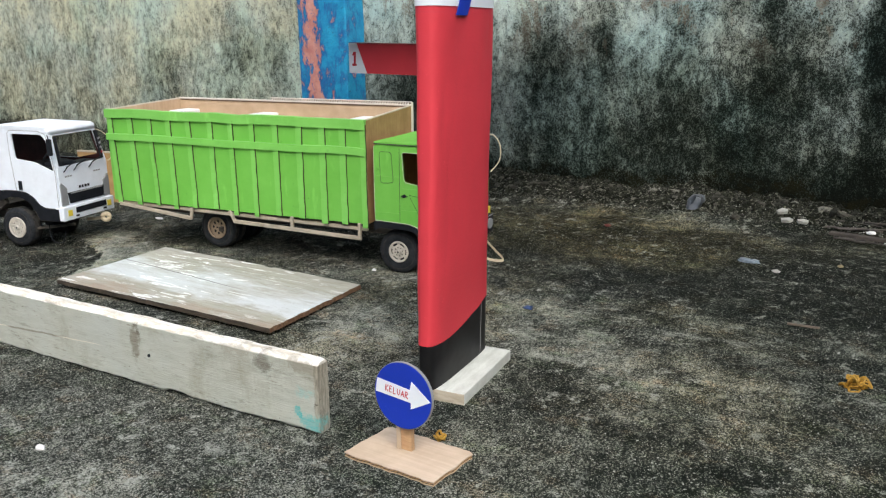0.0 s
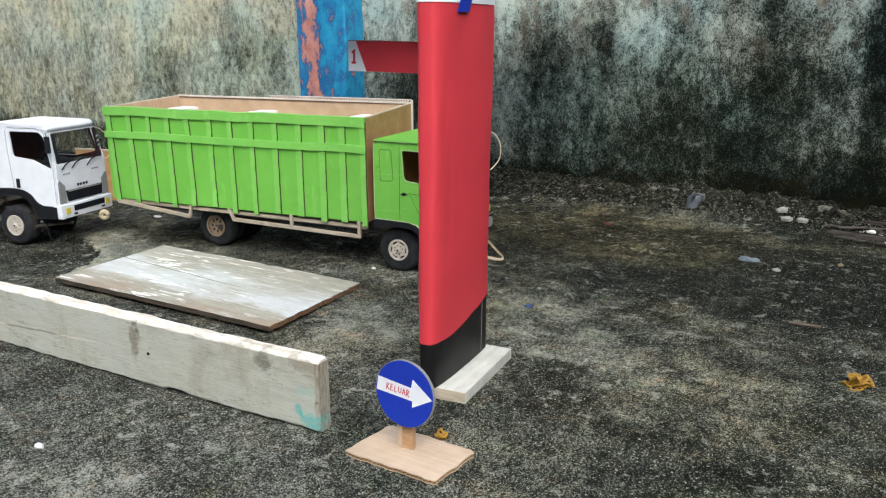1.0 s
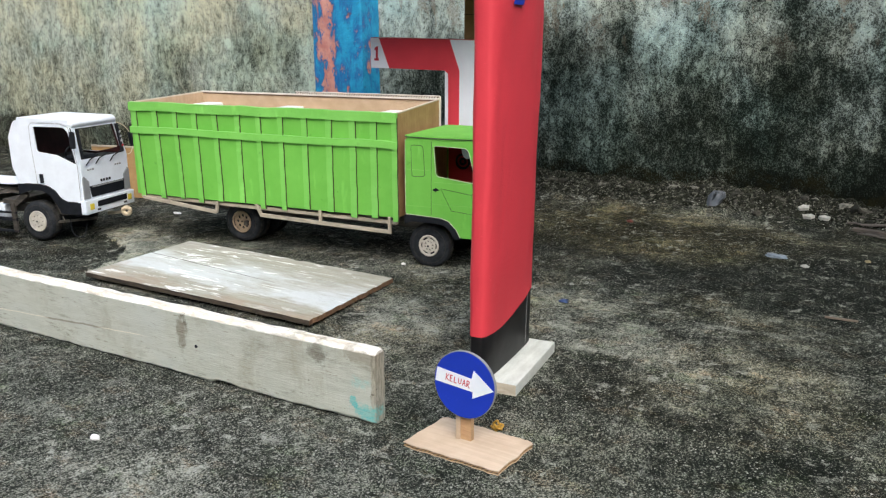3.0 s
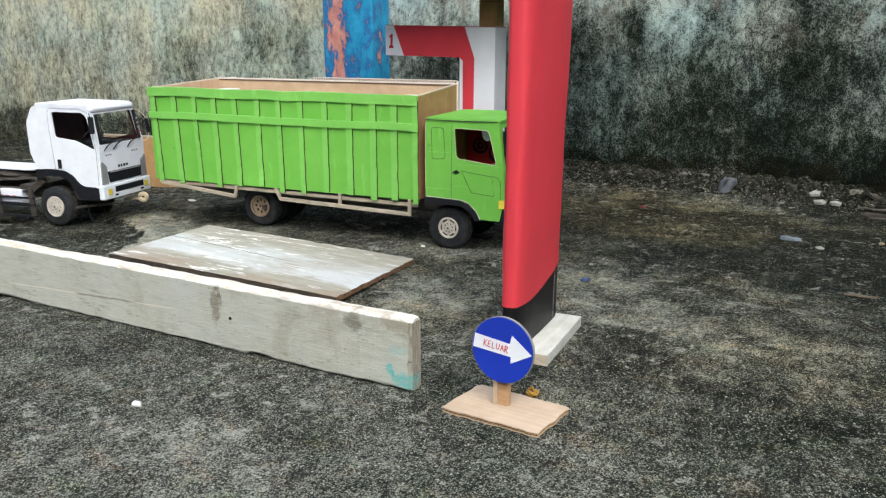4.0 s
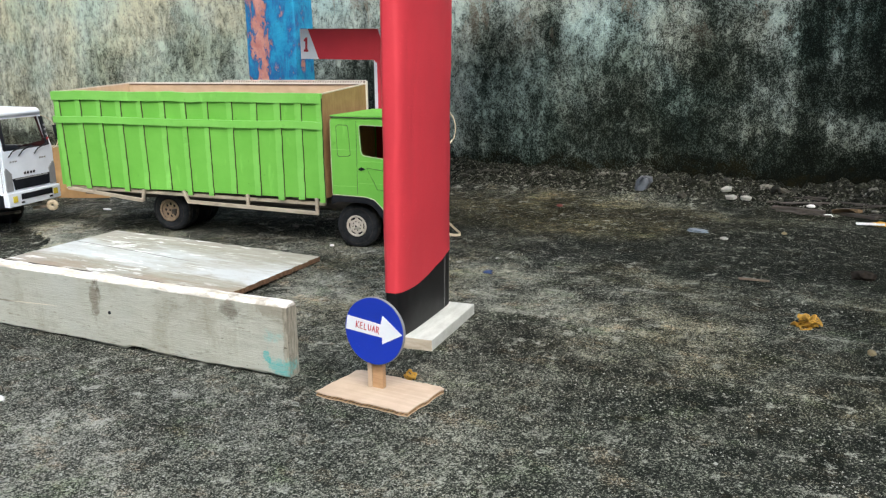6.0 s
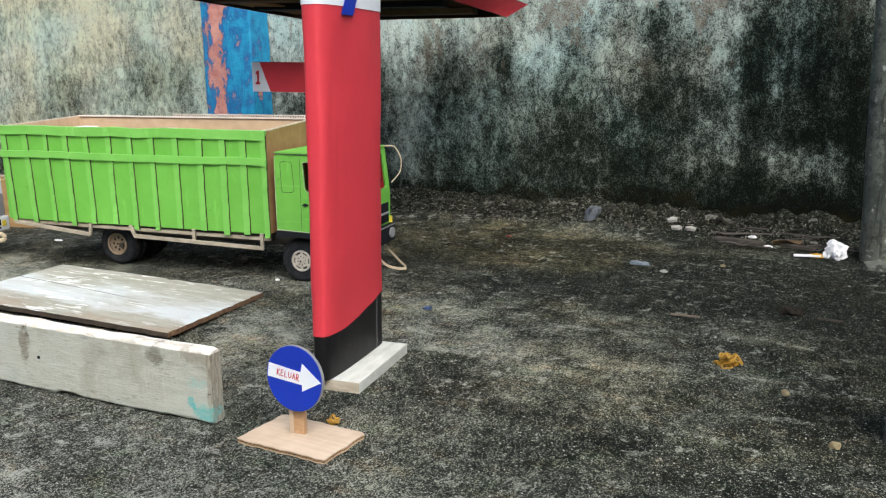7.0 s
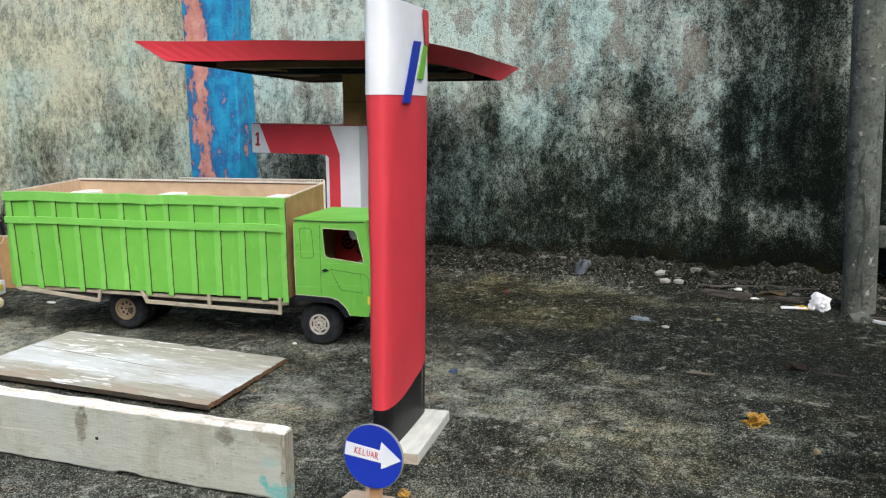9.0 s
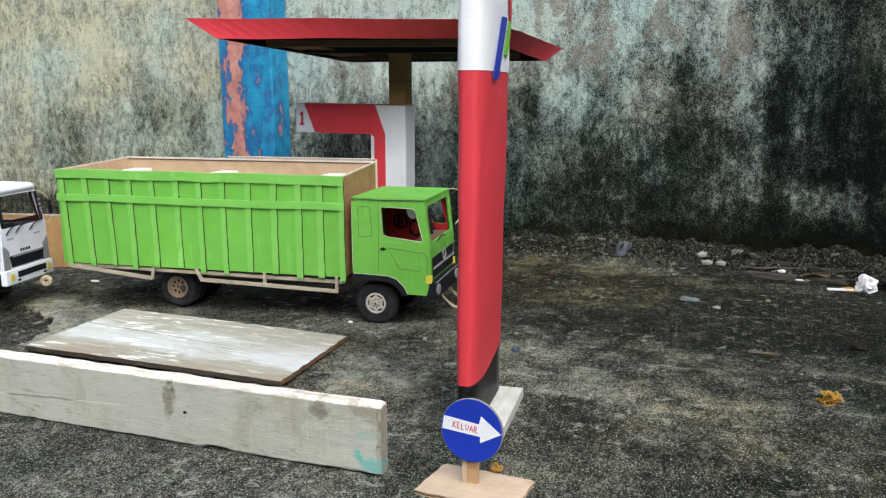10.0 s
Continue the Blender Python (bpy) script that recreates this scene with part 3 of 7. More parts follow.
def cardboard_material(name, a, b):
    n = Nodes(name, 0.8, spec=0.25)
    c = n.mix(n.ramp(n.noise(25, 5, 0.6), (0.35, 0), (0.65, 1)), a, b)
    flute = n.noise(60, 2, 0.5, n.stretched(0.15, 3, 0.4))
    c = n.mix(n.calc("MULTIPLY", n.ramp(flute, (0.4, 0), (0.6, 1)), 0.22), c, tuple(x * 0.72 for x in a))
    n.bump(n.calc("ADD", flute, n.noise(90, 4)), 0.3, 0.0015)
    return n.done(c)


def tyre_material():
    n = Nodes("dusty_rubber", 0.75, spec=0.3)
    c = n.mix(n.ramp(n.noise(55, 5, 0.7), (0.40, 0), (0.70, 0.8)), (0.009, 0.011, 0.014), (0.038, 0.043, 0.050))
    n.bump(n.noise(120, 4), 0.4, 0.001)
    return n.done(c)


def paper_material(name, colour, rough=0.5):
    """Coloured paper glued round a form: faint creases and fibre."""
    n = Nodes(name, rough, spec=0.4)
    c = n.mix(n.ramp(n.noise(9, 4, 0.55), (0.40, 0), (0.65, 1)), tuple(x * 0.94 for x in colour), tuple(min(1, x * 1.04) for x in colour))
    c = n.mix(n.ramp(n.noise(160, 3, 0.6), (0.66, 0), (0.72, 0.35)), c, tuple(min(1, x * 1.2 + 0.03) for x in colour))
    crease = n.noise(7, 3, 0.5, n.stretched(1, 1, 0.45), 0.6)
    n.bump(n.calc("ADD", n.calc("MULTIPLY", crease, 2.2), n.calc("MULTIPLY", n.noise(240, 3), 0.12)), 0.45, 0.006)
    return n.done(c)


def green_material(name, a, b, rough, wrinkle):
    """Bright green paint or tape over card, with rubbed spots, brush marks and wrinkles."""
    n = Nodes(name, rough, spec=0.4)
    c = n.mix(n.ramp(n.noise(14, 5, 0.6), (0.35, 0), (0.65, 1)), a, b)
    c = n.mix(n.ramp(n.noise(45, 4, 0.6, n.stretched(1, 1, 0.25)), (0.60, 0), (0.72, 0.45)), c, tuple(x * 1.25 + 0.03 for x in b))
    c = n.mix(n.ramp(n.noise(60, 5, 0.7), (0.64, 0), (0.70, 0.6)), c, tuple(x * 0.66 for x in a))
    h = n.calc("ADD", n.noise(40, 4, 0.6, n.stretched(1, 1, 0.3)), n.calc("MULTIPLY", n.noise(12, 3), 2.0))
    h = n.calc("ADD", h, n.calc("MULTIPLY", n.noise(55, 3, 0.6, n.stretched(0.4, 0.4, 1.6), 1.0), wrinkle))
    n.bump(h, 0.35, 0.0025)
    return n.done(c)


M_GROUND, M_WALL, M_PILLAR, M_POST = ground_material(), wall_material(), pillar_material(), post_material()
M_PLANK, M_PLY, M_SLAB = plank_material(), plywood_material(), slab_material()
M_PLYEDGE = wood_material("plywood_edge", (0.095, 0.055, 0.032), (0.25, 0.150, 0.088))
# the plywood edge again, darkened to paint the shade on its near side
M_PLYSHADE = wood_material("shaded_plywood_edge", (0.026, 0.021, 0.016), (0.085, 0.066, 0.048))
M_STICK = wood_material("pale_stick_wood", (0.30, 0.262, 0.200), (0.46, 0.41, 0.325))
M_OLDWOOD = wood_material("dark_old_wood", (0.030, 0.027, 0.023), (0.080, 0.070, 0.058))
M_DRYTWIG = wood_material("dry_twig", (0.13, 0.105, 0.078), (0.24, 0.20, 0.15))
M_TANWOOD = wood_material("tan_wood", (0.42, 0.26, 0.14), (0.56, 0.37, 0.21))
M_CARD = cardboard_material("brown_card", (0.32, 0.195, 0.085), (0.42, 0.265, 0.125))
M_CARDTAN = cardboard_material("tan_card", (0.50, 0.365, 0.235), (0.60, 0.45, 0.305))
M_CARDPALE = cardboard_material("pale_card", (0.50, 0.395, 0.285), (0.60, 0.485, 0.365))
M_CARDEDGE = cardboard_material("card_edge", (0.50, 0.43, 0.34), (0.64, 0.57, 0.47))
# M_CARD darkened: for dark parts, and as shade under canopy and rim
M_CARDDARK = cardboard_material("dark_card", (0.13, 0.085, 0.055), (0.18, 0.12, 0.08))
M_GREEN = green_material("green_painted_card", (0.135, 0.425, 0.058), (0.165, 0.485, 0.074), 0.5, 0.3)
M_GREENTAPE = green_material("green_tape", (0.172, 0.490, 0.088), (0.210, 0.55, 0.116), 0.38, 1.2)
M_RUBBED = plain("rubbed_card_edge", (0.50, 0.54, 0.40), 0.7, 0.3, 90, 0.3)
M_RAWCARD = cardboard_material("raw_pale_card", (0.62, 0.57, 0.50), (0.74, 0.70, 0.63))
M_RIBSIDE = plain("dark_rib_side", (0.050, 0.055, 0.020), 0.8, 0.3, 60, 0.2)
M_TYRE = tyre_material()
M_RED = paper_material("red_paper", (0.66, 0.050, 0.070))
M_REDDARK = paper_material("deep_red_paper", (0.40, 0.018, 0.026), 0.45)
M_WHITEP = paper_material("white_paper", (0.79, 0.835, 0.89), 0.5)
M_BLACKP = plain("black_plastic_tape", (0.008, 0.008, 0.009), 0.45, 0.3, 40, 0.1, 0.22)
M_BLUE = paper_material("blue_paper", (0.011, 0.040, 0.42), 0.4)
M_GREENP = paper_material("green_paper", (0.18, 0.50, 0.05), 0.45)
M_WHITE = plain("white_painted_card", (0.77, 0.83, 0.90), 0.42, 0.05, 30, 0.2)
M_BLACK = plain("matt_black_card", (0.009, 0.011, 0.015), 0.6, 0.3, 50, 0.2, 0.2)
M_GREY = plain("grey_card", (0.26, 0.27, 0.28), 0.5, 0.12, 50, 0.15)
M_YELLOW = plain("yellow_card", (0.70, 0.57, 0.06), 0.5, 0.08, 60, 0.1)
M_REDINK = plain("red_ink", (0.50, 0.03, 0.05), 0.6, 0.1, 80, 0.1)
M_HUBW = plain("cream_hub", (0.50, 0.475, 0.415), 0.6, 0.15, 80, 0.2)
M_HUBT = plain("tan_hub", (0.31, 0.235, 0.16), 0.65, 0.18, 80, 0.2)
M_FOAM = plain("white_foam", (0.78, 0.79, 0.78), 0.7, 0.04, 120, 0.3)
M_BAND = plain("yellow_rubber", (0.45, 0.255, 0.034), 0.45, 0.15, 90, 0.1)
M_STRING = plain("cream_string", (0.56, 0.48, 0.34), 0.7, 0.15, 200, 0.2)
M_STONE = plain("pale_stone", (0.32, 0.325, 0.29), 0.85, 0.3, 90, 0.5)
M_BAGW = plain("white_plastic", (0.74, 0.76, 0.78), 0.4, 0.08, 40, 0.3)
M_BAGB = plain("bluish_plastic", (0.105, 0.120, 0.138), 0.35, 0.25, 40, 0.3)
M_BLUEBIT = plain("blue_plastic", (0.03, 0.06, 0.15), 0.4, 0.2, 60, 0.1)
M_PALEBLUE = plain("pale_blue_plastic", (0.16, 0.205, 0.245), 0.35, 0.4, 60, 0.1)
M_LEAF = plain("dead_leaf", (0.085, 0.055, 0.024), 0.8, 0.3, 60, 0.2)
M_REDBIT = plain("brick_red", (0.13, 0.035, 0.025), 0.8, 0.2, 60, 0.2)
M_CHALK = plain("ochre_stone", (0.24, 0.20, 0.11), 0.85, 0.2, 60, 0.4)
M_TREAD = plain("dusty_tread", (0.045, 0.044, 0.041), 0.9, 0.45, 120, 0.6, 0.15)
M_CABSHADE = plain("maroon_cab_shade", (0.045, 0.012, 0.012), 0.6, 0.3, 50, 0.2)
M_CLOD = plain("dark_clod", (0.060, 0.058, 0.046), 0.95, 0.5, 90, 0.6, 0.1)
M_EARTH = plain("dark_earth", (0.022, 0.019, 0.015), 0.95, 0.4, 120, 0.6, 0.1)
M_RAWEDGE = wood_material("raw_pale_wood", (0.40, 0.35, 0.265), (0.55, 0.50, 0.40))


# ---- mesh helpers ----
def finish(name, bm, mats, smooth=False):
    me = bpy.data.meshes.new(name)
    bmesh.ops.recalc_face_normals(bm, faces=bm.faces)
    bm.to_mesh(me)
    bm.free()
    for m in mats if isinstance(mats, (list, tuple)) else [mats]:
        me.materials.append(m)
    if smooth:
        me.polygons.foreach_set("use_smooth", [True] * len(me.polygons))
    return me


def part(name, bm, material, parent, label="", smooth=False, m=None):
    """One mesh object under a thing or a part."""
    ob = new(name, finish(name, bm, material, smooth))
    ob.parent = parent
    if m is not None:
        ob.matrix_basis = m
    if label:
        ob["label"] = label
    return ob


def thing(name, m, label, category, group="", kind=""):
    ob = new(name)
    ob.empty_display_size = 0.02
    ob.matrix_basis = m
    return tagged(ob, label, category, group, kind)


def solid(name, bm, material, label, category, m=None, group="", kind="", smooth=False):
    ob = new(name, finish(name, bm, material, smooth))
    if m is not None:
        ob.matrix_basis = m
    return tagged(ob, label, category, group, kind)


def box(x0, x1, y0, y1, z0, z1, bevel=0.0, bm=None, mat=0):
    own = bmesh.new()
    bmesh.ops.create_cube(own, size=1.0, matrix=Matrix.Translation(((x0 + x1) / 2, (y0 + y1) / 2, (z0 + z1) / 2)) @ Matrix.Diagonal((x1 - x0, y1 - y0, z1 - z0, 1)))
    if bevel:
        bmesh.ops.bevel(own, geom=own.edges[:], offset=bevel, segments=2, affect="EDGES", profile=0.6)
    for f in own.faces:
        f.material_index = mat
    return joined(bm, own)


def joined(bm, own):
    if bm is None:
        return own
    me = bpy.data.meshes.new("tmp")
    own.to_mesh(me)
    own.free()
    bm.from_mesh(me)
    bpy.data.meshes.remove(me)
    return bm


def panel(outer, holes, thick, m=None, bm=None, bevel=0.0):
    """A flat sheet with holes: loops of (u, v), thickened along the third axis and laid by m."""
    own = bmesh.new()
    edges = []
    for loop in (outer, *holes):
        vs = [own.verts.new((u, v, 0)) for u, v in loop]
        edges += [own.edges.new((vs[i], vs[(i + 1) % len(vs)])) for i in range(len(vs))]
    bmesh.ops.triangle_fill(own, use_beauty=True, use_dissolve=False, edges=edges)
    bmesh.ops.recalc_face_normals(own, faces=own.faces)
    got = bmesh.ops.extrude_face_region(own, geom=own.faces[:])
    bmesh.ops.translate(own, vec=(0, 0, thick), verts=[v for v in got["geom"] if isinstance(v, bmesh.types.BMVert)])
    if m is not None:
        bmesh.ops.transform(own, matrix=m, verts=own.verts)
    return joined(bm, own)


def rounded(pts, r, n=4):
    """A loop with its corners rounded by r."""
    out = []
    for i, p in enumerate(pts):
        p = Vector(p)
        a, b = Vector(pts[i - 1]) - p, Vector(pts[(i + 1) % len(pts)]) - p
        ra, rb = min(r, a.length * 0.45), min(r, b.length * 0.45)
        a, b = p + a.normalized() * ra, p + b.normalized() * rb
        for k in range(n + 1):
            t = k / n
            q = a * (1 - t) ** 2 + p * 2 * t * (1 - t) + b * t * t
            out.append((q.x, q.y))
    return out


def lathe(profile, steps=32, m=None, bm=None):
    """Turns (r, h) round the local y axis."""
    own = bmesh.new()
    rings = []
    for r, h in profile:
        rings.append([own.verts.new((r * math.cos(2 * math.pi * i / steps), h, r * math.sin(2 * math.pi * i / steps))) for i in range(steps)])
    for a, b in zip(rings, rings[1:]):
        for i in range(steps):
            own.faces.new((a[i], a[(i + 1) % steps], b[(i + 1) % steps], b[i]))
    own.faces.new(rings[0])
    own.faces.new(rings[-1])
    if m is not None:
        bmesh.ops.transform(own, matrix=m, verts=own.verts)
    return joined(bm, own)


def tube(points, r, sides=8, closed=False, bm=None):
    """A round cord along points."""
    own = bmesh.new()
    pts = [Vector(p) for p in points]
    rings = []
    n = len(pts)
    up = Vector((0.13, 0.21, 0.97))
    for i, p in enumerate(pts):
        d = (pts[(i + 1) % n] - pts[i - 1]) if closed or 0 < i < n - 1 else (pts[1] - pts[0] if i == 0 else pts[-1] - pts[-2])
        d.normalize()
        a = d.cross(up).normalized()
        b = d.cross(a)
        rings.append([own.verts.new(p + r * (math.cos(2 * math.pi * k / sides) * a + math.sin(2 * math.pi * k / sides) * b)) for k in range(sides)])
    for i in range(n if closed else n - 1):
        a, b = rings[i], rings[(i + 1) % n]
        for k in range(sides):
            own.faces.new((a[k], a[(k + 1) % sides], b[(k + 1) % sides], b[k]))
    if not closed:
        own.faces.new(rings[0])
        own.faces.new(rings[-1])
    return joined(bm, own)


def bar(a, b, w, h, bm=None, bevel=0.0006):
    """A square stick from a to b."""
    a, b = Vector(a), Vector(b)
    d = b - a
    m = Matrix.Translation((a + b) / 2) @ d.to_track_quat("X", "Z").to_matrix().to_4x4()
    own = box(-d.length / 2, d.length / 2, -w / 2, w / 2, -h / 2, h / 2, bevel)
    bmesh.ops.transform(own, matrix=m, verts=own.verts)
    return joined(bm, own)


def curve_through(pts, steps=8, closed=False):
    """Points along a smooth curve through pts."""
    p = [Vector(q) for q in pts]
    n = len(p)
    out = []
    for i in range(n if closed else n - 1):
        p0, p1 = (p[i - 1], p[i]) if closed or i else (p[0], p[0])
        p2 = p[(i + 1) % n]
        p3 = p[(i + 2) % n] if closed or i + 2 < n else p[-1]
        for k in range(steps):
            t = k / steps
            out.append(0.5 * (2 * p1 + (p2 - p0) * t + (2 * p0 - 5 * p1 + 4 * p2 - p3) * t * t + (3 * p1 - p0 - 3 * p2 + p3) * t ** 3))
    if not closed:
        out.append(p[-1])
    return out


def lump(rx, ry, rz, rough, seed, level=2, m=None, bm=None):
    """An irregular stone or crumpled clump that stands on its base."""
    own = bmesh.new()
    bmesh.ops.create_icosphere(own, subdivisions=level, radius=1.0)
    off = Vector((seed * 3.1, seed * 1.7, seed * 0.9))
    for v in own.verts:
        d = 1 + rough * noise.noise(v.co * 1.6 + off) + rough * 0.6 * noise.noise(v.co * 3.7 + off)
        v.co = Vector((v.co.x * rx * d, v.co.y * ry * d, max(-0.55, v.co.z * d) * rz + 0.5 * rz))
    if m is not None:
        bmesh.ops.transform(own, matrix=m, verts=own.verts)
    return joined(bm, own)


# ---- the yard ----
WALL_Y = 2.34


def smooth(a, b, v):
    t = min(1.0, max(0.0, (v - a) / (b - a)))
    return t * t * (3 - 2 * t)


def floor_z(x, y):
    """The height of the yard: it falls a little to the west, and dirt is heaped along the wall."""
    z = 0.0
    if x < -1.1:
        z += max(-0.16, 0.036 * (x + 1.1))
    near = smooth(2.10, WALL_Y - 0.03, y) * (1 - smooth(0.5, 1.0, x))
    z += near * (0.022 + 0.022 * noise.noise((x * 5, y * 7, 0.3)) + 0.014 * noise.noise((x * 17, y * 19, 1.3)) + 0.008 * noise.noise((x * 45, y * 50, 3.3)))
    # the broken screed by the white truck lies lower, with a ragged rim; a crust breaks off beside the sheet
    ex, ey = (x - HOLE[0]) / HOLE[2], (y - HOLE[1]) / HOLE[3]
    e = ex * ex + ey * ey + 0.22 * noise.noise((x * 14, y * 14, 6)) + 0.12 * noise.noise((x * 40, y * 40, 6))
    z -= 0.009 * (1 - smooth(0.96, 1.05, e)) * smooth(0.94, 1.04, y)
    if 1.20 < y < 1.50:
        z += 0.005 * math.exp(-((x + 1.192 + 0.010 * noise.noise((y * 40, 2, 2))) / 0.010) ** 2) * smooth(1.22, 1.28, y) * (1 - smooth(1.36, 1.42, y))
    z += 0.0022 * noise.noise((x * 3.1, y * 3.3, 4.0)) + 0.0009 * noise.noise((x * 23, y * 21, 2.0))
    return z


def spaced(stops):
    out = []
    for (a, b), step in stops:
        k = max(1, round((b - a) / step))
        out += [a + (b - a) * i / k for i in range(k)]
    return out + [stops[-1][0][1]]


def build_ground():
    xs = spaced([((-60, -10), 10), ((-10, -4), 0.5), ((-4, -2.2), 0.05), ((-2.2, 0.7), 0.0125), ((0.7, 2), 0.05), ((2, 10), 1), ((10, 60), 10)])
    ys = spaced([((-60, -6), 9), ((-6, -0.5), 0.5), ((-0.5, 0.3), 0.05), ((0.3, 2.36), 0.0125), ((2.36, 3.4), 0.12), ((3.4, 60), 9)])
    verts = [(x, y, floor_z(x, y)) for y in ys for x in xs]
    w = len(xs)
    faces = [(j * w + i, j * w + i + 1, (j + 1) * w + i + 1, (j + 1) * w + i) for j in range(len(ys) - 1) for i in range(w - 1)]
    me = bpy.data.meshes.new("ground")
    me.from_pydata(verts, [], faces)
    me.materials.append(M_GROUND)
    me.polygons.foreach_set("use_smooth", [True] * len(me.polygons))
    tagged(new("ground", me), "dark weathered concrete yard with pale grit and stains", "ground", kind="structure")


def build_wall():
    """The plastered wall: a rough front skin with a thick back; low at its east end a dark gap runs under it."""
    bm = bmesh.new()
    x0, x1, top, step = -7.0, 0.395, 2.1, 0.04
    nx, nz = round((x1 - x0) / step), round((top + 0.3) / step)
    grid = []
    for j in range(nz + 1):
        z = -0.3 + (top + 0.3) * j / nz
        row = []
        for i in range(nx + 1):
            x = x0 + (x1 - x0) * i / nx
            d = 0.006 * noise.noise((x * 4, z * 4, 9)) + 0.004 * noise.noise((x * 13, z * 13, 5))
            row.append(bm.verts.new((x, WALL_Y + d, z)))
        grid.append(row)
    for j in range(nz):
        for i in range(nx):
            bm.faces.new((grid[j][i], grid[j][i + 1], grid[j + 1][i + 1], grid[j + 1][i]))
    box(x0, x1, WALL_Y + 0.012, WALL_Y + 0.16, -0.3, top, bm=bm)
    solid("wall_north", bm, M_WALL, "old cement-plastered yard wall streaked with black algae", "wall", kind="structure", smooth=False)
    # the east end, above the gap
    # extra depth added to roof the gap, so no light falls in behind
    bm = box(x1 + 0.002, 6.0, WALL_Y + 0.02, WALL_Y + 0.75, 0.18, top)
    solid("wall_east_end", bm, M_WALL, "dark mossy cement wall above a low gap, deepened to keep light out", "wall", kind="structure")
    bm = box(x1 + 0.002, 6.0, WALL_Y - 0.06, WALL_Y + 0.30, 0.128, 0.176, 0.006)
    solid("sill_beam", bm, M_POST, "rough grey concrete beam over a dark gap", "beam", kind="structure")
    # a back wall added to keep the gap dark
    bm = box(x1 - 0.1, 6.0, WALL_Y + 0.62, WALL_Y + 0.7, -0.2, 0.4)
    solid("wall_behind_gap", bm, M_POST, "added concrete wall that closes the dark gap at its back", "wall", kind="structure")


def build_pillar():
    bm = bmesh.new()
    bm = box(-1.715, -1.507, WALL_Y - 0.094, WALL_Y + 0.03, -0.2, 2.1, 0.006)
    bmesh.ops.subdivide_edges(bm, edges=[e for e in bm.edges if e.calc_length() > 1], cuts=60, use_grid_fill=True)
    for v in bm.verts:
        v.co += Vector((noise.noise(v.co * 9), noise.noise(v.co * 9 + Vector((5, 0, 0))), 0)) * 0.003
    solid("wall_pillar", bm, M_PILLAR, "square wall pillar in peeling blue paint over pink", "pillar", kind="structure")


def build_post(name, x, y, r, height, lean, seed, label):
    bm = bmesh.new()
    rings = []
    for j in range(29):
        t = j / 28
        z = -0.03 + (height + 0.03) * t
        ring = []
        for k in range(20):
            a = 2 * math.pi * k / 20
            rr = r * (1.04 - 0.10 * t) * (1 + 0.035 * noise.noise((math.cos(a) * 2 + seed, math.sin(a) * 2, z * 9)) + 0.03 * noise.noise((math.cos(a) * 5, math.sin(a) * 5 + seed, z * 25)))
            ring.append(bm.verts.new((rr * math.cos(a) + lean * z, rr * math.sin(a), z)))
        rings.append(ring)
    for a, b in zip(rings, rings[1:]):
        for k in range(20):
            bm.faces.new((a[k], a[(k + 1) % 20], b[(k + 1) % 20], b[k]))
    bm.faces.new(rings[-1])
    solid(name, bm, M_POST, label, "post", Matrix.Translation((x, y, 0)), kind="structure", smooth=True)


def build_sky_blockers():
    """Plain walls, unseen and added to close the yard and block low sky light."""
    for nm, b in (("wall_south", (-7, 6.0, -4.2, -4.05, -0.3, 3.3)), ("wall_west", (-7.15, -7, -4.2, 2.5, -0.4, 3.3)), ("wall_east", (6.0, 6.15, -4.2, 2.5, -0.2, 3.3))):
        solid(nm, box(*b), M_POST, "unseen plain grey wall added to block low sky light", "wall", kind="structure")


build_ground()
build_wall()
build_sky_blockers()
build_pillar()
build_post("concrete_post", 0.350, 2.115, 0.036, 1.88, -0.035, 1.0, "leaning round concrete post with lichen beside the wall")
build_post("concrete_post", 0.393, 1.10, 0.042, 1.885, 0.03, 4.0, "round grey concrete post standing in the yard")


# ---- the plank and the sheet of plywood ----
def build_plank():
    x0, x1, th, h = -0.95, -0.004, 0.022, 0.0945
    bm = bmesh.new()
    nx = 150
    loops = []
    prof = [(0, 0.003), (0.003, 0), (th - 0.003, 0), (th, 0.003), (th, h - 0.004), (th - 0.004, h), (0.005, h), (0, h - 0.005)]
    for i in range(nx + 1):
        x = x0 + (x1 - x0) * i / nx
        e = 0.004 * smooth(-0.006, 0.0, x)
        ring = []
        for k, (y, z) in enumerate(prof):
            wob = 0.0012 * noise.noise((x * 9, k * 3.3, 1)) + 0.0012 * noise.noise((x * 40, k * 1.3, 2))
            low = 0.0028 * smooth(0.08, 0.5, noise.noise((x * 7, 3.1, 7))) + 0.0022 * abs(noise.noise((x * 45, 1.1, 7))) + 0.004 * smooth(-0.272, -0.262, x) * (1 - smooth(-0.235, -0.215, x)) if z < 0.004 else 0
            yy = y + (e if y < th / 2 else -e) + wob
            ring.append(bm.verts.new((x, yy, z - (e if z > h / 2 else -e) + wob * 0.8 + low)))
        loops.append(ring)
    for a, b in zip(loops, loops[1:]):
        for k in range(8):
            bm.faces.new((a[k], a[(k + 1) % 8], b[(k + 1) % 8], b[k]))
    bm.faces.new(loops[0])
    bm.faces.new(loops[-1])
    ob = solid("timber_plank", bm, M_PLANK, "long pale painted timber plank standing on its edge", "plank", pose(-0.3705, 0.782, 0.001, 0, 0, 3.0))
    part("nail_hole", lathe([(0.0024, 0), (0.0024, 0.002)], 12, Matrix.Translation((-0.293, -0.0012, 0.0475))), M_BLACK, ob, "dark nail hole")


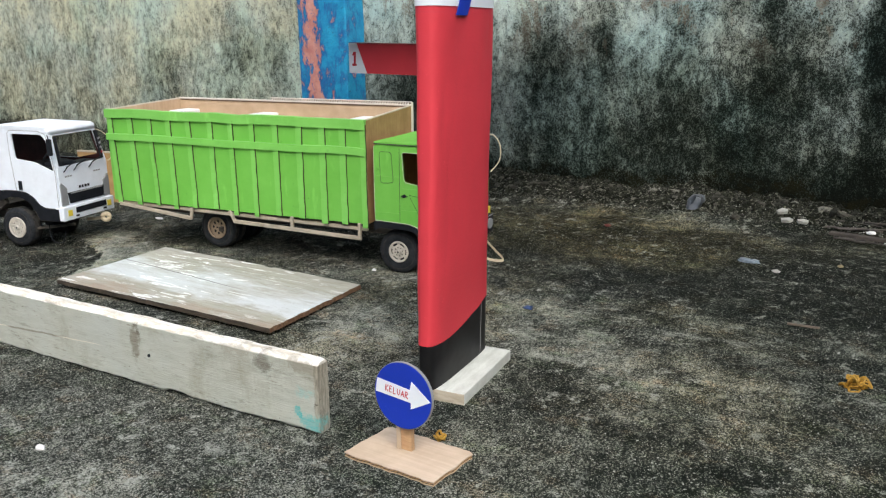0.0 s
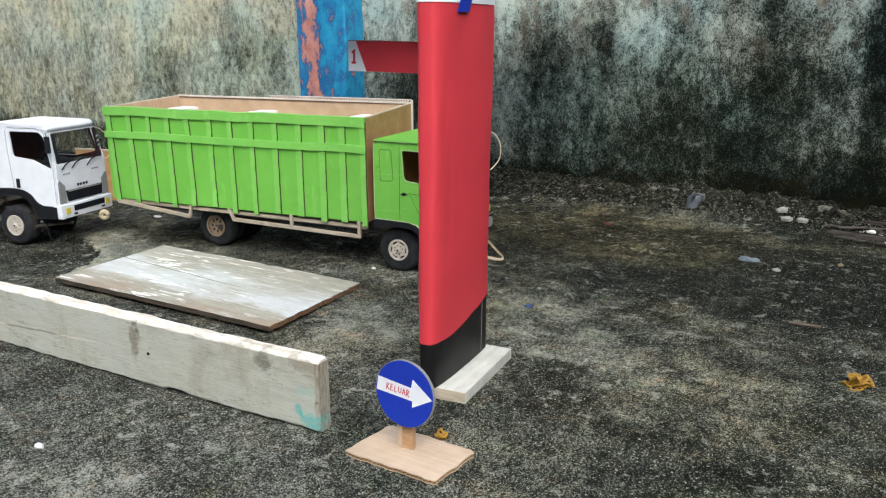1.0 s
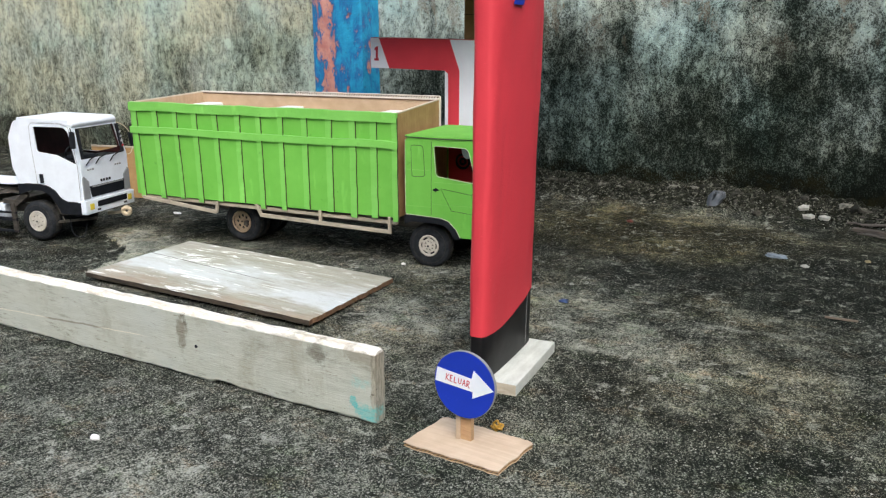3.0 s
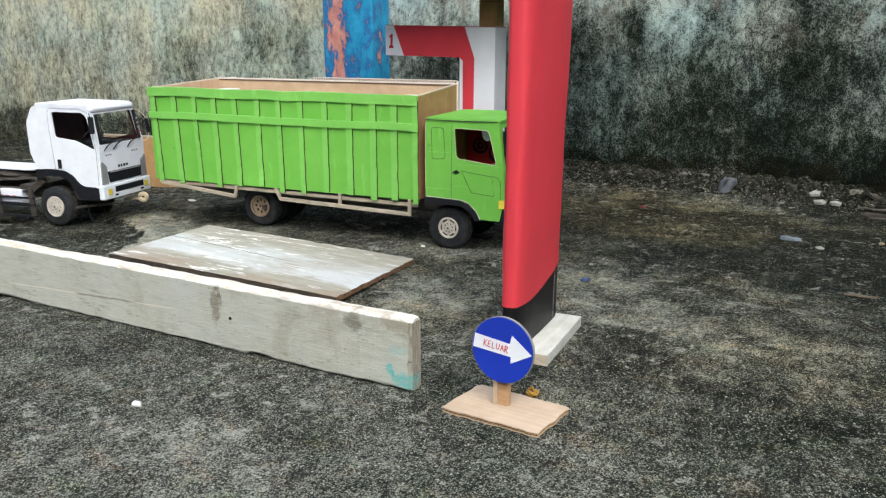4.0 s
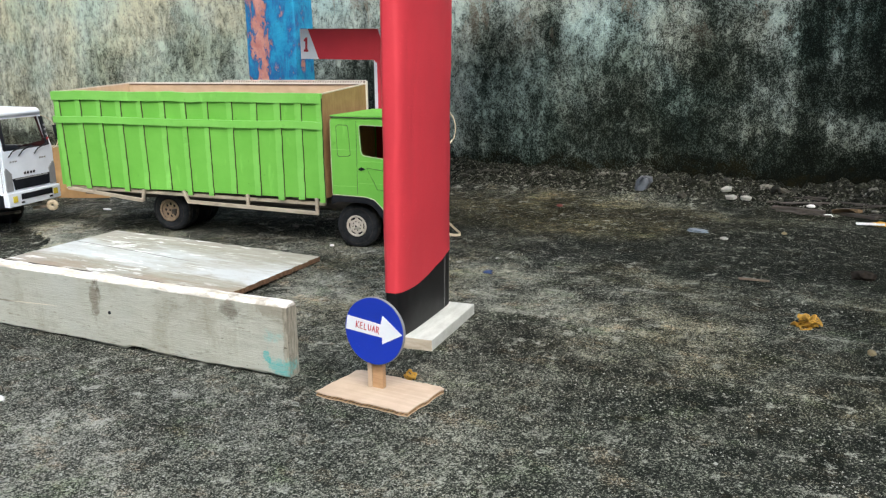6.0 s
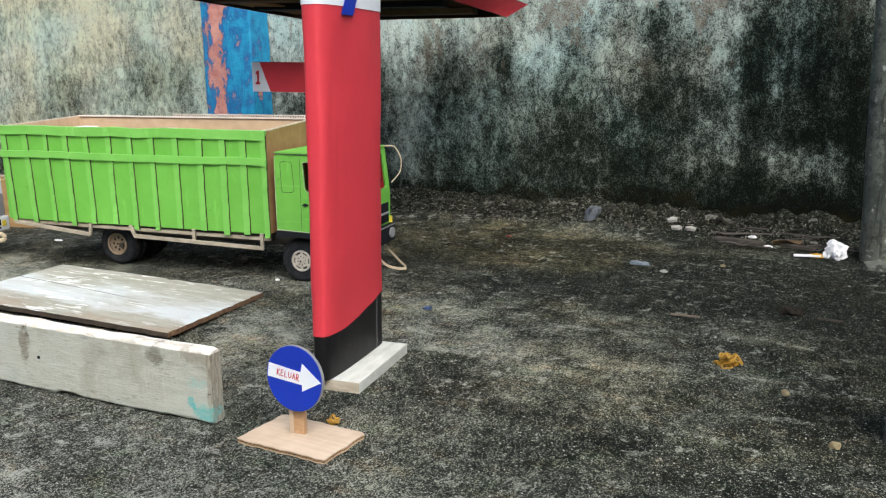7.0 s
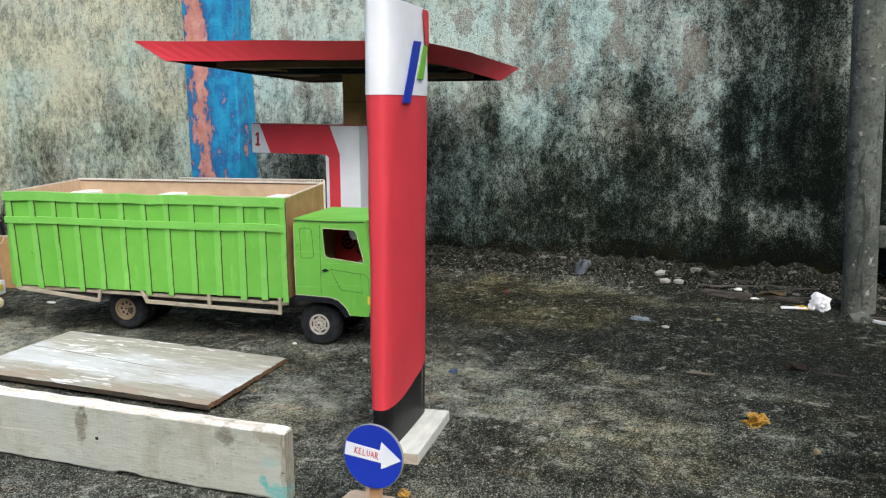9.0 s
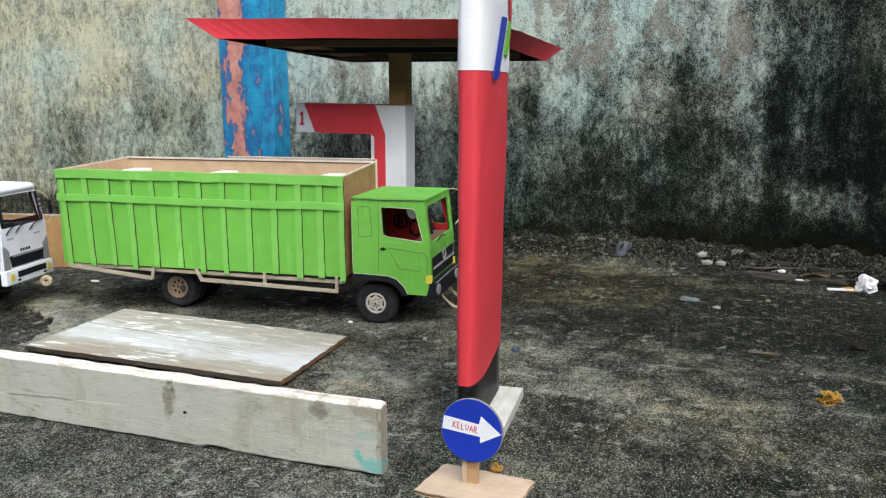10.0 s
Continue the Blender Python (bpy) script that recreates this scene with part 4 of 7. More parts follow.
def build_plywood():
    bm = bmesh.new()
    c = [(-1.213, 0.979), (-0.666, 0.997), (-0.697, 1.270), (-1.248, 1.266)]
    n = 60
    th = 0.0085

    def at(u, v):
        a = Vector(c[0]).lerp(Vector(c[1]), u)
        b = Vector(c[3]).lerp(Vector(c[2]), u)
        p = a.lerp(b, v)
        rag = 0.0026
        if v in (0.0, 1.0):
            p.y += rag * noise.noise((u * 14, v * 5, 3)) + 0.8 * rag * noise.noise((u * 60, v * 5, 3)) + (-0.009 if v == 1.0 and 0.55 < u < 0.585 else 0)
        if u in (0.0, 1.0):
            p.x += rag * noise.noise((v * 12, u * 5, 8)) + 1.0 * rag * noise.noise((v * 70, u * 5, 8))
        return (p.x, p.y, 0.0012 + 0.0042 * (1 - v) + 0.0012 * math.sin(3 * u))

    lo = [[bm.verts.new(at(i / n, j / n)) for i in range(n + 1)] for j in range(n + 1)]
    up = [[bm.verts.new(Vector(v.co) + Vector((0, 0, th))) for v in row] for row in lo]
    for j in range(n):
        for i in range(n):
            bm.faces.new((up[j][i], up[j][i + 1], up[j + 1][i + 1], up[j + 1][i]))
            bm.faces.new((lo[j][i], lo[j + 1][i], lo[j + 1][i + 1], lo[j][i + 1]))
    # the near edge gets the darkened material, as if in deep shade
    for a, b in (((0, k), (0, k + 1)) for k in range(n)):
        f = bm.faces.new((lo[a[0]][a[1]], lo[b[0]][b[1]], up[b[0]][b[1]], up[a[0]][a[1]]))
        f.material_index = 2
    for k in range(n):
        for f in (bm.faces.new((lo[n][k + 1], lo[n][k], up[n][k], up[n][k + 1])), bm.faces.new((lo[k + 1][0], lo[k][0], up[k][0], up[k + 1][0])), bm.faces.new((lo[k][n], lo[k + 1][n], up[k + 1][n], up[k][n]))):
            f.material_index = 1
    solid("plywood_sheet", bm, [M_PLY, M_PLYEDGE, M_PLYSHADE], "weathered grey-white plywood sheet lying flat with a frayed brown edge", "board")


build_plank()
build_plywood()


# ---- wheels shared by the trucks ----
def build_wheel(parent, x, y, z, r, width, hub_mat, spoked, out=-1):
    """A wheel with its axle along y; out is the side on which the hub shows."""
    m = Matrix.Translation((x, y, z)) @ (Matrix.Identity(4) if out < 0 else pose(0, 0, 0, 0, 0, 180))
    w = width
    well = 0.011 if hub_mat is M_HUBT else 0.004
    hr = 0.45 if spoked else 0.50
    tyre = part("wheel", lathe([(r * (hr - 0.03), well), (r * hr, well - 0.003), (r * (hr + 0.04), 0.0005), (r * 0.90, 0.0), (r * 0.975, 0.0025), (r, 0.006), (r, w - 0.006), (r * 0.97, w - 0.002), (r * 0.5, w)], 40), M_TYRE, parent, "", True, m)
    for i in range(20):
        a = 2 * math.pi * i / 20
        part("tread", bar((r * math.cos(a), 0.006, r * math.sin(a)), (r * math.cos(a + 0.10), w - 0.006, r * math.sin(a + 0.10)), 0.004, 0.0016), M_TYRE, tyre) if i % 2 == 0 else None
    part("tread_band", lathe([(r * 0.985, 0.0052), (r + 0.0005, 0.0075), (r + 0.0005, w - 0.0075), (r * 0.985, w - 0.0052)], 40), M_TREAD, tyre, "dusty tread band", True)
    deep = 0.0055 if hub_mat is M_HUBT else 0.0
    circle = lambda cx, cy, q, k: [(cx + q * math.cos(2 * math.pi * i / k), cy + q * math.sin(2 * math.pi * i / k)) for i in range(k)]
    if spoked:
        # arc-shaped slots round a plate with small holes
        holes = []
        for j in range(6):
            b = 2 * math.pi * j / 6
            span = [b - 0.36 + 0.72 * i / 6 for i in range(7)]
            holes.append([(r * 0.395 * math.cos(q), r * 0.395 * math.sin(q)) for q in span] + [(r * 0.315 * math.cos(q), r * 0.315 * math.sin(q)) for q in reversed(span)])
        holes += [circle(r * 0.195 * math.cos(q), r * 0.195 * math.sin(q), r * 0.042, 8) for q in [2 * math.pi * j / 8 + 0.2 for j in range(8)]]
    else:
        holes = [circle(r * 0.29 * math.cos(q), r * 0.29 * math.sin(q), r * (0.075 if deep else 0.050), 8) for q in [2 * math.pi * j / 8 for j in range(8)]]
    hub = panel(circle(0, 0, r * hr, 36), holes, 0.003, Matrix(((1, 0, 0, 0), (0, 0, 1, -0.0015 + deep), (0, 1, 0, 0), (0, 0, 0, 1))))
    h = part("hub", hub, hub_mat, tyre, "pale hub disc with round holes")
    # black disc added behind the holes to make them look shaded
    part("hub_back", lathe([(r * (hr - 0.035), well - 0.0016), (r * (hr - 0.035), well - 0.0004)], 24), M_BLACK, tyre)
    part("sidewall_groove", tube([(r * 0.80 * math.cos(q), -0.0001, r * 0.80 * math.sin(q)) for q in [2 * math.pi * k / 36 for k in range(36)]], 0.0007, 5, True), M_TREAD, tyre, "rubbed line round the sidewall")
    part("hub_ring", tube([(r * (hr - 0.005) * math.cos(a), -0.0012, r * (hr - 0.005) * math.sin(a)) for a in [2 * math.pi * k / 32 for k in range(32)]], 0.0022, 6, True), hub_mat, tyre)
    part("hub_cap", lathe([(r * 0.12, 0.001 + deep), (r * 0.12, -0.003 + deep), (r * 0.09, -0.0045 + deep)], 18), hub_mat, tyre)
    part("axle_end", lathe([(r * 0.045, -0.004 + deep), (r * 0.045, -0.0052 + deep)], 10), M_BLACK, tyre)
    return tyre


# panel laid on a truck's side: u along x, v up, thickness along +y
SIDE = Matrix(((1, 0, 0, 0), (0, 0, 1, 0), (0, 1, 0, 0), (0, 0, 0, 1)))
# panel laid across a truck's front: u along y, v up, thickness along +x
FRONT = Matrix(((0, 0, 1, 0), (1, 0, 0, 0), (0, 1, 0, 0), (0, 0, 0, 1)))


def at(m, x=0.0, y=0.0, z=0.0):
    return Matrix.Translation((x, y, z)) @ m


# ---- the green truck ----
def build_green_truck():
    T = thing("green_toy_truck", pose(-0.755, 1.371, 0.0, 0, 0, 8.5), "handmade green cardboard toy truck with a high ribbed cargo box", "toy truck")
    L, W = 0.672, 0.208
    zb, zn, zf = 0.100, 0.306, 0.318
    # cargo box
    cargo = part("cargo_box", box(-L + 0.042, -0.004, 0.004, W - 0.004, zb + 0.002, zb + 0.007), M_CARD, T, "ribbed green cargo box of card, open on top")
    part("side_panel", box(-L, 0, 0, 0.004, zb, zn, 0.0008), M_GREEN, cargo)
    part("side_lining", box(-L + 0.004, -0.004, 0.0042, 0.0062, zb + 0.004, zn - 0.001), M_CARD, cargo, "bare brown card inside")
    far = part("far_panel", box(-L + 0.034, 0, W - 0.004, W, zb, zf, 0.0008), M_CARDTAN, cargo, "bare brown card panel")
    part("front_panel", panel([(0.0062, zb), (W - 0.0042, zb), (W - 0.0042, zf), (0.0062, zn)], [], 0.004, at(FRONT, -0.004)), M_CARD, cargo, "bare brown card panel")
    part("tail_panel", panel([(0.0062, zb), (W - 0.0010, zb), (W - 0.0010, zf), (0.0062, zn)], [], 0.004, at(pose(0, 0, 0, 0, 0, -9.6) @ FRONT, -L)), M_CARDTAN, cargo, "bare brown card panel")
    # raw fluted edge along the far panel
    for i in range(58):
        x = -L + 0.31 + 0.0062 * i
        part("flute", bar((x, W - 0.0022, zf + 0.0036), (x + 0.0022, W - 0.0022, zf + 0.0078), 0.0040, 0.0021, bevel=0.0), M_RAWCARD, cargo)
    # dark backing added so the hollows between the flutes look shaded
    part("flute_back", box(-L + 0.306, -0.002, W + 0.0004, W + 0.0018, zf + 0.0030, zf + 0.0080), M_CARDDARK, cargo, "dark strip standing for the shaded hollow of the corrugated card")
    part("rim_edge", box(-L + 0.306, -0.001, W - 0.0045, W + 0.0030, zf + 0.0078, zf + 0.0092, 0.0004), M_RAWCARD, cargo, "pale upper ply of the corrugated card")
    part("rim_edge", box(-L + 0.034, 0, W - 0.0050, W + 0.0030, zf + 0.0002, zf + 0.0036, 0.0005), M_RAWCARD, cargo, "pale cut rim of doubled card")
    # thin dark strip laid on the panel as the rim's shadow
    part("rim_gap", box(-L + 0.040, -0.005, W - 0.0052, W - 0.0042, zf - 0.0022, zf), M_CARDDARK, cargo, "dark strip that paints the shade under the rim")
    part("corner_edge", box(-0.0015, 0.0025, W - 0.0030, W + 0.0032, zb + 0.08, zf + 0.0075, 0.0006), M_RAWCARD, cargo, "pale cut corner of the corrugated card")
    part("rim_edge", bar((-L + 0.002, 0.006, zn + 0.001), (-L + 0.036, W - 0.004, zf + 0.001), 0.0055, 0.0030), M_CARDEDGE, cargo, "pale cut rim of doubled card")
    part("rim_edge", bar((-0.002, 0.008, zn + 0.001), (-0.002, W - 0.004, zf + 0.001), 0.0050, 0.0026), M_CARDEDGE, cargo, "pale cut rim of doubled card")
    rnd = random.Random(5)
    rib_gap = (0.058, 0.058, 0.053, 0.055, 0.059, 0.054, 0.056, 0.0575, 0.0575, 0.0545, 0.047, 0.048)
    # ribs: strips of green tape-covered card, folded under at their feet
    for i in range(13):
        x = -0.668 + sum(rib_gap[:i])
        w = 0.014 + rnd.uniform(-0.0015, 0.002)
        foot = zb - rnd.uniform(-0.002, 0.008)
        lean = rnd.uniform(-0.001, 0.001) + 0.0085 * max(0.0, 1 - i / 9)
        bm = bmesh.new()
        rows = []
        for k in range(31):
            t = k / 30
            z = foot + (zn - 0.008 - foot) * t
            dx = lean * (1 - t) + 0.0010 * noise.noise((i * 3.1, t * 6, 2)) + 0.0005 * noise.noise((i * 3.1, t * 25, 2))
            d = 0.0032 + 0.0012 * noise.noise((i * 1.7, t * 9, 6)) + 0.0013 * noise.noise((i * 5.7, t * 31, 9)) * smooth(-0.2, 0.5, noise.noise((i * 2.3, t * 3, 4)))
            rows.append([bm.verts.new((x + dx, -0.0004, z)), bm.verts.new((x + dx + 0.0008, -d, z)), bm.verts.new((x + dx + w - 0.0008, -d, z)), bm.verts.new((x + dx + w, -0.0004, z))])
        for a, b in zip(rows, rows[1:]):
            for q in range(3):
                # each rib's right side and foot take the darker colour
                bm.faces.new((a[q], a[q + 1], b[q + 1], b[q])).material_index = 1 if q == 2 else 0
            bm.faces.new((a[3], a[0], b[0], b[3]))
        bm.faces.new(rows[0]).material_index = 1
        bm.faces.new(rows[-1])
        part("rib", bm, [M_GREENTAPE, M_RIBSIDE], cargo, "green tape-covered rib")
    for nm, z0, z1, d in (("top_rail", zn - 0.017, zn + 0.003, 0.0048), ("middle_rail", 0.238, 0.2535, 0.0052)):
        bm = bmesh.new()
        rows = []
        for k in range(41):
            x = -L - 0.001 + (L + 0.002) * k / 40
            dz = 0.0024 * noise.noise((x * 13, z0 * 40, 1)) + 0.0008 * noise.noise((x * 45, z0 * 40, 1)) + 0.001 * (1 - k / 40)
            dd = d + 0.0008 * noise.noise((x * 22, z0 * 40, 5))
            rows.append([bm.verts.new((x, -0.0002, z0 + dz)), bm.verts.new((x, -dd, z0 + dz + 0.0006)), bm.verts.new((x, -dd, z1 + dz - 0.0006)), bm.verts.new((x, -0.0002 if nm != "top_rail" else 0.0045, z1 + dz))])
        for a, b in zip(rows, rows[1:]):
            for q in range(4):
                bm.faces.new((a[q], a[(q + 1) % 4], b[(q + 1) % 4], b[q]))
        bm.faces.new(rows[0])
        bm.faces.new(rows[-1])
        part(nm, bm, M_GREENTAPE, cargo)
    # chassis of sticks
    part("chassis_rail", box(-L + 0.01, 0.15, 0.055, 0.067, 0.070, 0.092, 0.001), M_OLDWOOD, T, "dark wooden chassis rail")
    part("chassis_rail", box(-L + 0.01, 0.15, W - 0.067, W - 0.055, 0.070, 0.092, 0.001), M_OLDWOOD, T, "dark wooden chassis rail")
    part("bed_sill", bar((-L + 0.006, 0.008, 0.0945), (-0.004, 0.008, 0.0885), 0.008, 0.0070), M_STICK, T, "pale stick under the box")
    part("bed_sill", box(-L + 0.006, -0.004, W - 0.014, W - 0.006, 0.092, 0.0995, 0.0008), M_STICK, T, "pale stick under the box")
    for x in (-0.60, -0.48, -0.33, -0.2, -0.08):
        part("cross_bearer", box(x, x + 0.014, 0.008, W - 0.008, 0.0905, 0.0995, 0.0008), M_OLDWOOD, T, "dark cross bearer")
    guard = part("side_guard", bar((-0.655, -0.001, 0.0935), (-0.449, -0.001, 0.0745), 0.006, 0.0075), M_STICK, T, "underride guard of pale sticks")
    part("upright", bar((-0.449, -0.001, 0.073), (-0.444, -0.001, 0.099), 0.006, 0.0055), M_STICK, guard)
    guard = part("side_guard", bar((-0.327, -0.001, 0.0780), (-0.015, -0.001, 0.0700), 0.006, 0.0075), M_STICK, T, "underride guard of pale sticks")
    for x, z, dx in ((-0.327, 0.078, -0.014), (-0.180, 0.074, 0), (-0.018, 0.070, 0)):
        part("upright", bar((x, -0.001, z - 0.003), (x + dx, -0.001, 0.101), 0.006, 0.006), M_STICK, guard)
    # wheels
    for y, out in ((0.018, -1), (W - 0.018, 1)):
        build_wheel(T, 0.060, y, 0.0450, 0.0450, 0.026, M_HUBW, True, out)
        build_wheel(T, -0.4150, y + (0.024 if out < 0 else -0.024), 0.0465, 0.0465, 0.024, M_HUBT, False, out)
        build_wheel(T, -0.4150, y + (0.050 if out < 0 else -0.050), 0.0465, 0.0460, 0.022, M_HUBT, False, out)
    part("axle", bar((0.060, 0.035, 0.045), (0.060, W - 0.035, 0.045), 0.008, 0.008), M_OLDWOOD, T)
    part("axle", bar((-0.400, 0.035, 0.045), (-0.400, W - 0.035, 0.045), 0.010, 0.010), M_OLDWOOD, T)
    for x in (0.060, -0.400):
        part("axle_block", box(x - 0.02, x + 0.02, 0.056, W - 0.056, 0.050, 0.072, 0.001), M_OLDWOOD, T)
    part("drive_shaft", tube([(-0.39, W / 2, 0.055), (-0.2, W / 2, 0.06), (0.05, W / 2, 0.06)], 0.004), M_OLDWOOD, T)

    # cab
    cw0, cw1 = 0.001, 0.203
    cab = part("cab", box(0.022, 0.168, cw0 + 0.005, cw1 - 0.005, 0.108, 0.112), M_CARD, T, "green card cab with open windows")
    outline = [(0.018, 0.110), (0.092, 0.107), (0.110, 0.102), (0.126, 0.086), (0.134, 0.072), (0.174, 0.071), (0.180, 0.100), (0.181, 0.168), (0.170, 0.262), (0.022, 0.262), (0.018, 0.255)]
    window = rounded([(0.079, 0.249), (0.150, 0.246), (0.167, 0.180), (0.083, 0.190)], 0.008)
    far_window = rounded([(0.106, 0.244), (0.152, 0.244), (0.166, 0.188), (0.137, 0.188), (0.125, 0.209), (0.110, 0.211)], 0.005)
    for nm, y, hole in (("near_door_panel", cw0, [window]), ("far_door_panel", cw1 - 0.004, [far_window])):
        side = part(nm, panel(rounded(outline, 0.003, 2), hole, 0.004, at(SIDE, 0, y)), M_GREEN, cab)
        if nm == "near_door_panel":
            part("window_trim", tube([(u + 0.0008 * noise.noise((u * 130, v * 130, 2)), y - 0.0002, v + 0.0008 * noise.noise((u * 130, v * 130, 8))) for u, v in window], 0.0007, 5, True), M_RUBBED, side, "rubbed pale edge of the window hole")
            # drawn panel lines, a handle
            for loop in (rounded([(0.030, 0.248), (0.056, 0.248), (0.060, 0.188), (0.032, 0.186)], 0.006), [(0.094, 0.166), (0.158, 0.158), (0.162, 0.120), (0.116, 0.124)]):
                part("drawn_line", tube([(u, y - 0.0002, v) for u, v in loop], 0.0005, 4, True), M_OLDWOOD, side, "thin dark drawn line")
            for pts in ([(0.074, 0.256), (0.073, 0.112)], [(0.158, 0.160), (0.170, 0.156), (0.1755, 0.148), (0.176, 0.10)]):
                part("drawn_line", tube([(u, y - 0.0002, v) for u, v in pts], 0.0005, 4), M_OLDWOOD, side, "thin dark drawn line")
            # crumpled tape seams across the door
            for z, x0, x1 in ((0.2000, 0.020, 0.078), (0.1350, 0.076, 0.170), (0.1780, 0.080, 0.172), (0.1280, 0.019, 0.074)):
                part("tape_seam", tube([(x0 + (x1 - x0) * k / 9, y - 0.0001, z + 0.0012 * noise.noise((k * 0.9, z * 90, 3))) for k in range(10)], 0.0005, 4), M_GREENTAPE, side)
            part("arch_edge", tube([(0.018, y - 0.0006, 0.1105), (0.092, y - 0.0006, 0.1080), (0.110, y - 0.0006, 0.1030), (0.1265, y - 0.0006, 0.0870), (0.1345, y - 0.0006, 0.0720)], 0.0009, 5), M_RUBBED, side, "rubbed pale edge over the arch")
            part("door_handle", panel([(0.076, 0.163), (0.083, 0.167), (0.091, 0.163), (0.083, 0.160)], [], 0.002, at(SIDE, 0, y - 0.002)), M_BLACK, side, "small black door handle")
    # red printed card lining the far side
    lining = part("inner_lining", panel([(0.026, 0.115), (0.170, 0.115), (0.1705, 0.168), (0.162, 0.252), (0.026, 0.252)], [far_window], 0.0015, at(SIDE, 0, cw1 - 0.0065)), M_REDDARK, cab, "red printed packaging card inside the cab")
    for u, v, r in ((0.060, 0.190, 0.015), (0.060, 0.190, 0.006), (0.098, 0.176, 0.016), (0.128, 0.165, 0.015)):
        part("printed_ring", tube([(u + r * math.cos(a), cw1 - 0.007, v + r * math.sin(a)) for a in [2 * math.pi * k / 24 for k in range(24)]], 0.0028, 5, True), M_BLACK, lining, "dark printed ring")
    part("roof", panel(rounded([(0.016, cw0 - 0.001), (0.172, cw0 - 0.001), (0.172, cw1 + 0.001), (0.018, cw1 + 0.001)], 0.008), [], 0.0045, at(Matrix.Identity(4), 0, 0, 0.262)), M_GREEN, cab)
    part("roof_lip", tube([(0.018, cw0 - 0.001, 0.2635), (0.09, cw0 - 0.0015, 0.2625), (0.169, cw0 - 0.001, 0.2635)], 0.0009, 6), M_OLDWOOD, cab, "dark worn seam under the roof")
    part("rear_edge", tube([(0.0178, cw0 + 0.0015, 0.112), (0.0172, cw0 + 0.0012, 0.18), (0.0178, cw0 + 0.0015, 0.258)], 0.0013, 5), M_RUBBED, cab, "rubbed pale rear edge")
    part("paper_tag", lathe([(0.011, 0.0), (0.011, 0.0012)], 18, Matrix.Translation((0.136, cw0 + 0.030, 0.240)) @ Matrix.Diagonal((1.05, 1, 1.6, 1))), M_WHITEP, cab, "white paper tag hanging inside")
    part("rear_panel", box(0.018, 0.021, cw0 + 0.004, cw1 - 0.004, 0.108, 0.262), M_CARD, cab)
    # front: windscreen frame leaning back, nose below it
    lean = pose(0, 0, 0, 0, -7.0, 0)
    ws = panel(rounded([(cw0 + 0.0042, 0.0), (cw1 - 0.0042, 0.0), (cw1 - 0.0042, 0.096), (cw0 + 0.0042, 0.096)], 0.002), [rounded([(cw0 + 0.013, 0.012), (cw1 - 0.013, 0.012), (cw1 - 0.016, 0.085), (cw0 + 0.016, 0.085)], 0.008)], 0.004, at(lean @ FRONT, 0.1775, 0, 0.166))
    ws = part("windscreen_frame", ws, M_GREEN, cab)
    nose = part("nose", panel([(cw0 + 0.0042, 0.074), (cw1 - 0.0042, 0.074), (cw1 - 0.0042, 0.168), (cw0 + 0.0042, 0.168)], [], 0.004, at(FRONT, 0.177)), M_GREEN, cab)
    part("screen_strip", bar((0.1825, cw0 + 0.0125, 0.196), (0.1765, cw0 + 0.0135, 0.246), 0.008, 0.0016), M_BLACK, ws, "black strip down the windscreen post")
    part("wiper", tube([(0.184, 0.05, 0.176), (0.1835, 0.085, 0.182), (0.1835, 0.115, 0.178)], 0.0012, 5), M_BLACK, cab)
    part("grille", box(0.181, 0.1835, cw0 + 0.016, cw1 - 0.016, 0.104, 0.146, 0.0006), M_BLACK, nose, "black grille")
    part("grille_bar", box(0.1835, 0.186, cw0 + 0.016, cw1 - 0.016, 0.122, 0.1265, 0.0006), M_GREY, nose, "grey bar across the grille")
    part("badge", tube([(0.1848, 0.102 + 0.011 * math.cos(a), 0.140 + 0.011 * math.sin(a)) for a in [2 * math.pi * k / 20 for k in range(20)]], 0.0016, 5, True), M_GREY, nose, "plain round grey badge")
    bumper = part("bumper", box(0.172, 0.192, cw0 + 0.001, cw1 - 0.001, 0.062, 0.0995, 0.002), M_BLACK, cab, "black card bumper")
    for y in (cw0 + 0.022, cw1 - 0.022):
        part("headlamp", lathe([(0.011, 0.0), (0.011, 0.0025)], 20, Matrix.Translation((0.1945, y, 0.081)) @ pose(0, 0, 0, 0, 0, 90) @ Matrix.Diagonal((1.3, 1, 1, 1))), M_GREY, bumper, "oval pale grey headlamp")
    part("bumper_line", box(0.192, 0.1928, cw0 + 0.004, cw1 - 0.004, 0.0965, 0.0985), M_GREY, bumper)
    for y in (cw0 - 0.0018, cw1 - 0.007):
        part("indicator", box(0.1725, 0.1845, y, y + 0.0095, 0.097, 0.113, 0.0008), M_YELLOW, cab, "yellow corner lamp")
    # wheel arch
    arch = [(0.016, 0.1085), (0.092, 0.1065), (0.110, 0.1015), (0.126, 0.0855), (0.134, 0.0705), (0.124, 0.0680), (0.114, 0.083), (0.104, 0.0925), (0.090, 0.096), (0.030, 0.0965), (0.016, 0.090)]
    for y in (cw0 - 0.0022, cw1 - 0.0018):
        part("wheel_arch", panel(arch, [], 0.004, at(SIDE, 0, y)), M_BLACK, cab, "black wheel arch")
    # mirrors, hanging tag, wire
    part("mirror_wire", tube(curve_through([(0.168, cw1 - 0.002, 0.264), (0.186, cw1 + 0.014, 0.262), (0.198, cw1 + 0.022, 0.238), (0.197, cw1 + 0.020, 0.208), (0.184, cw1 + 0.002, 0.186)], 7), 0.0013, 6), M_STRING, cab, "thin pale wire loop")
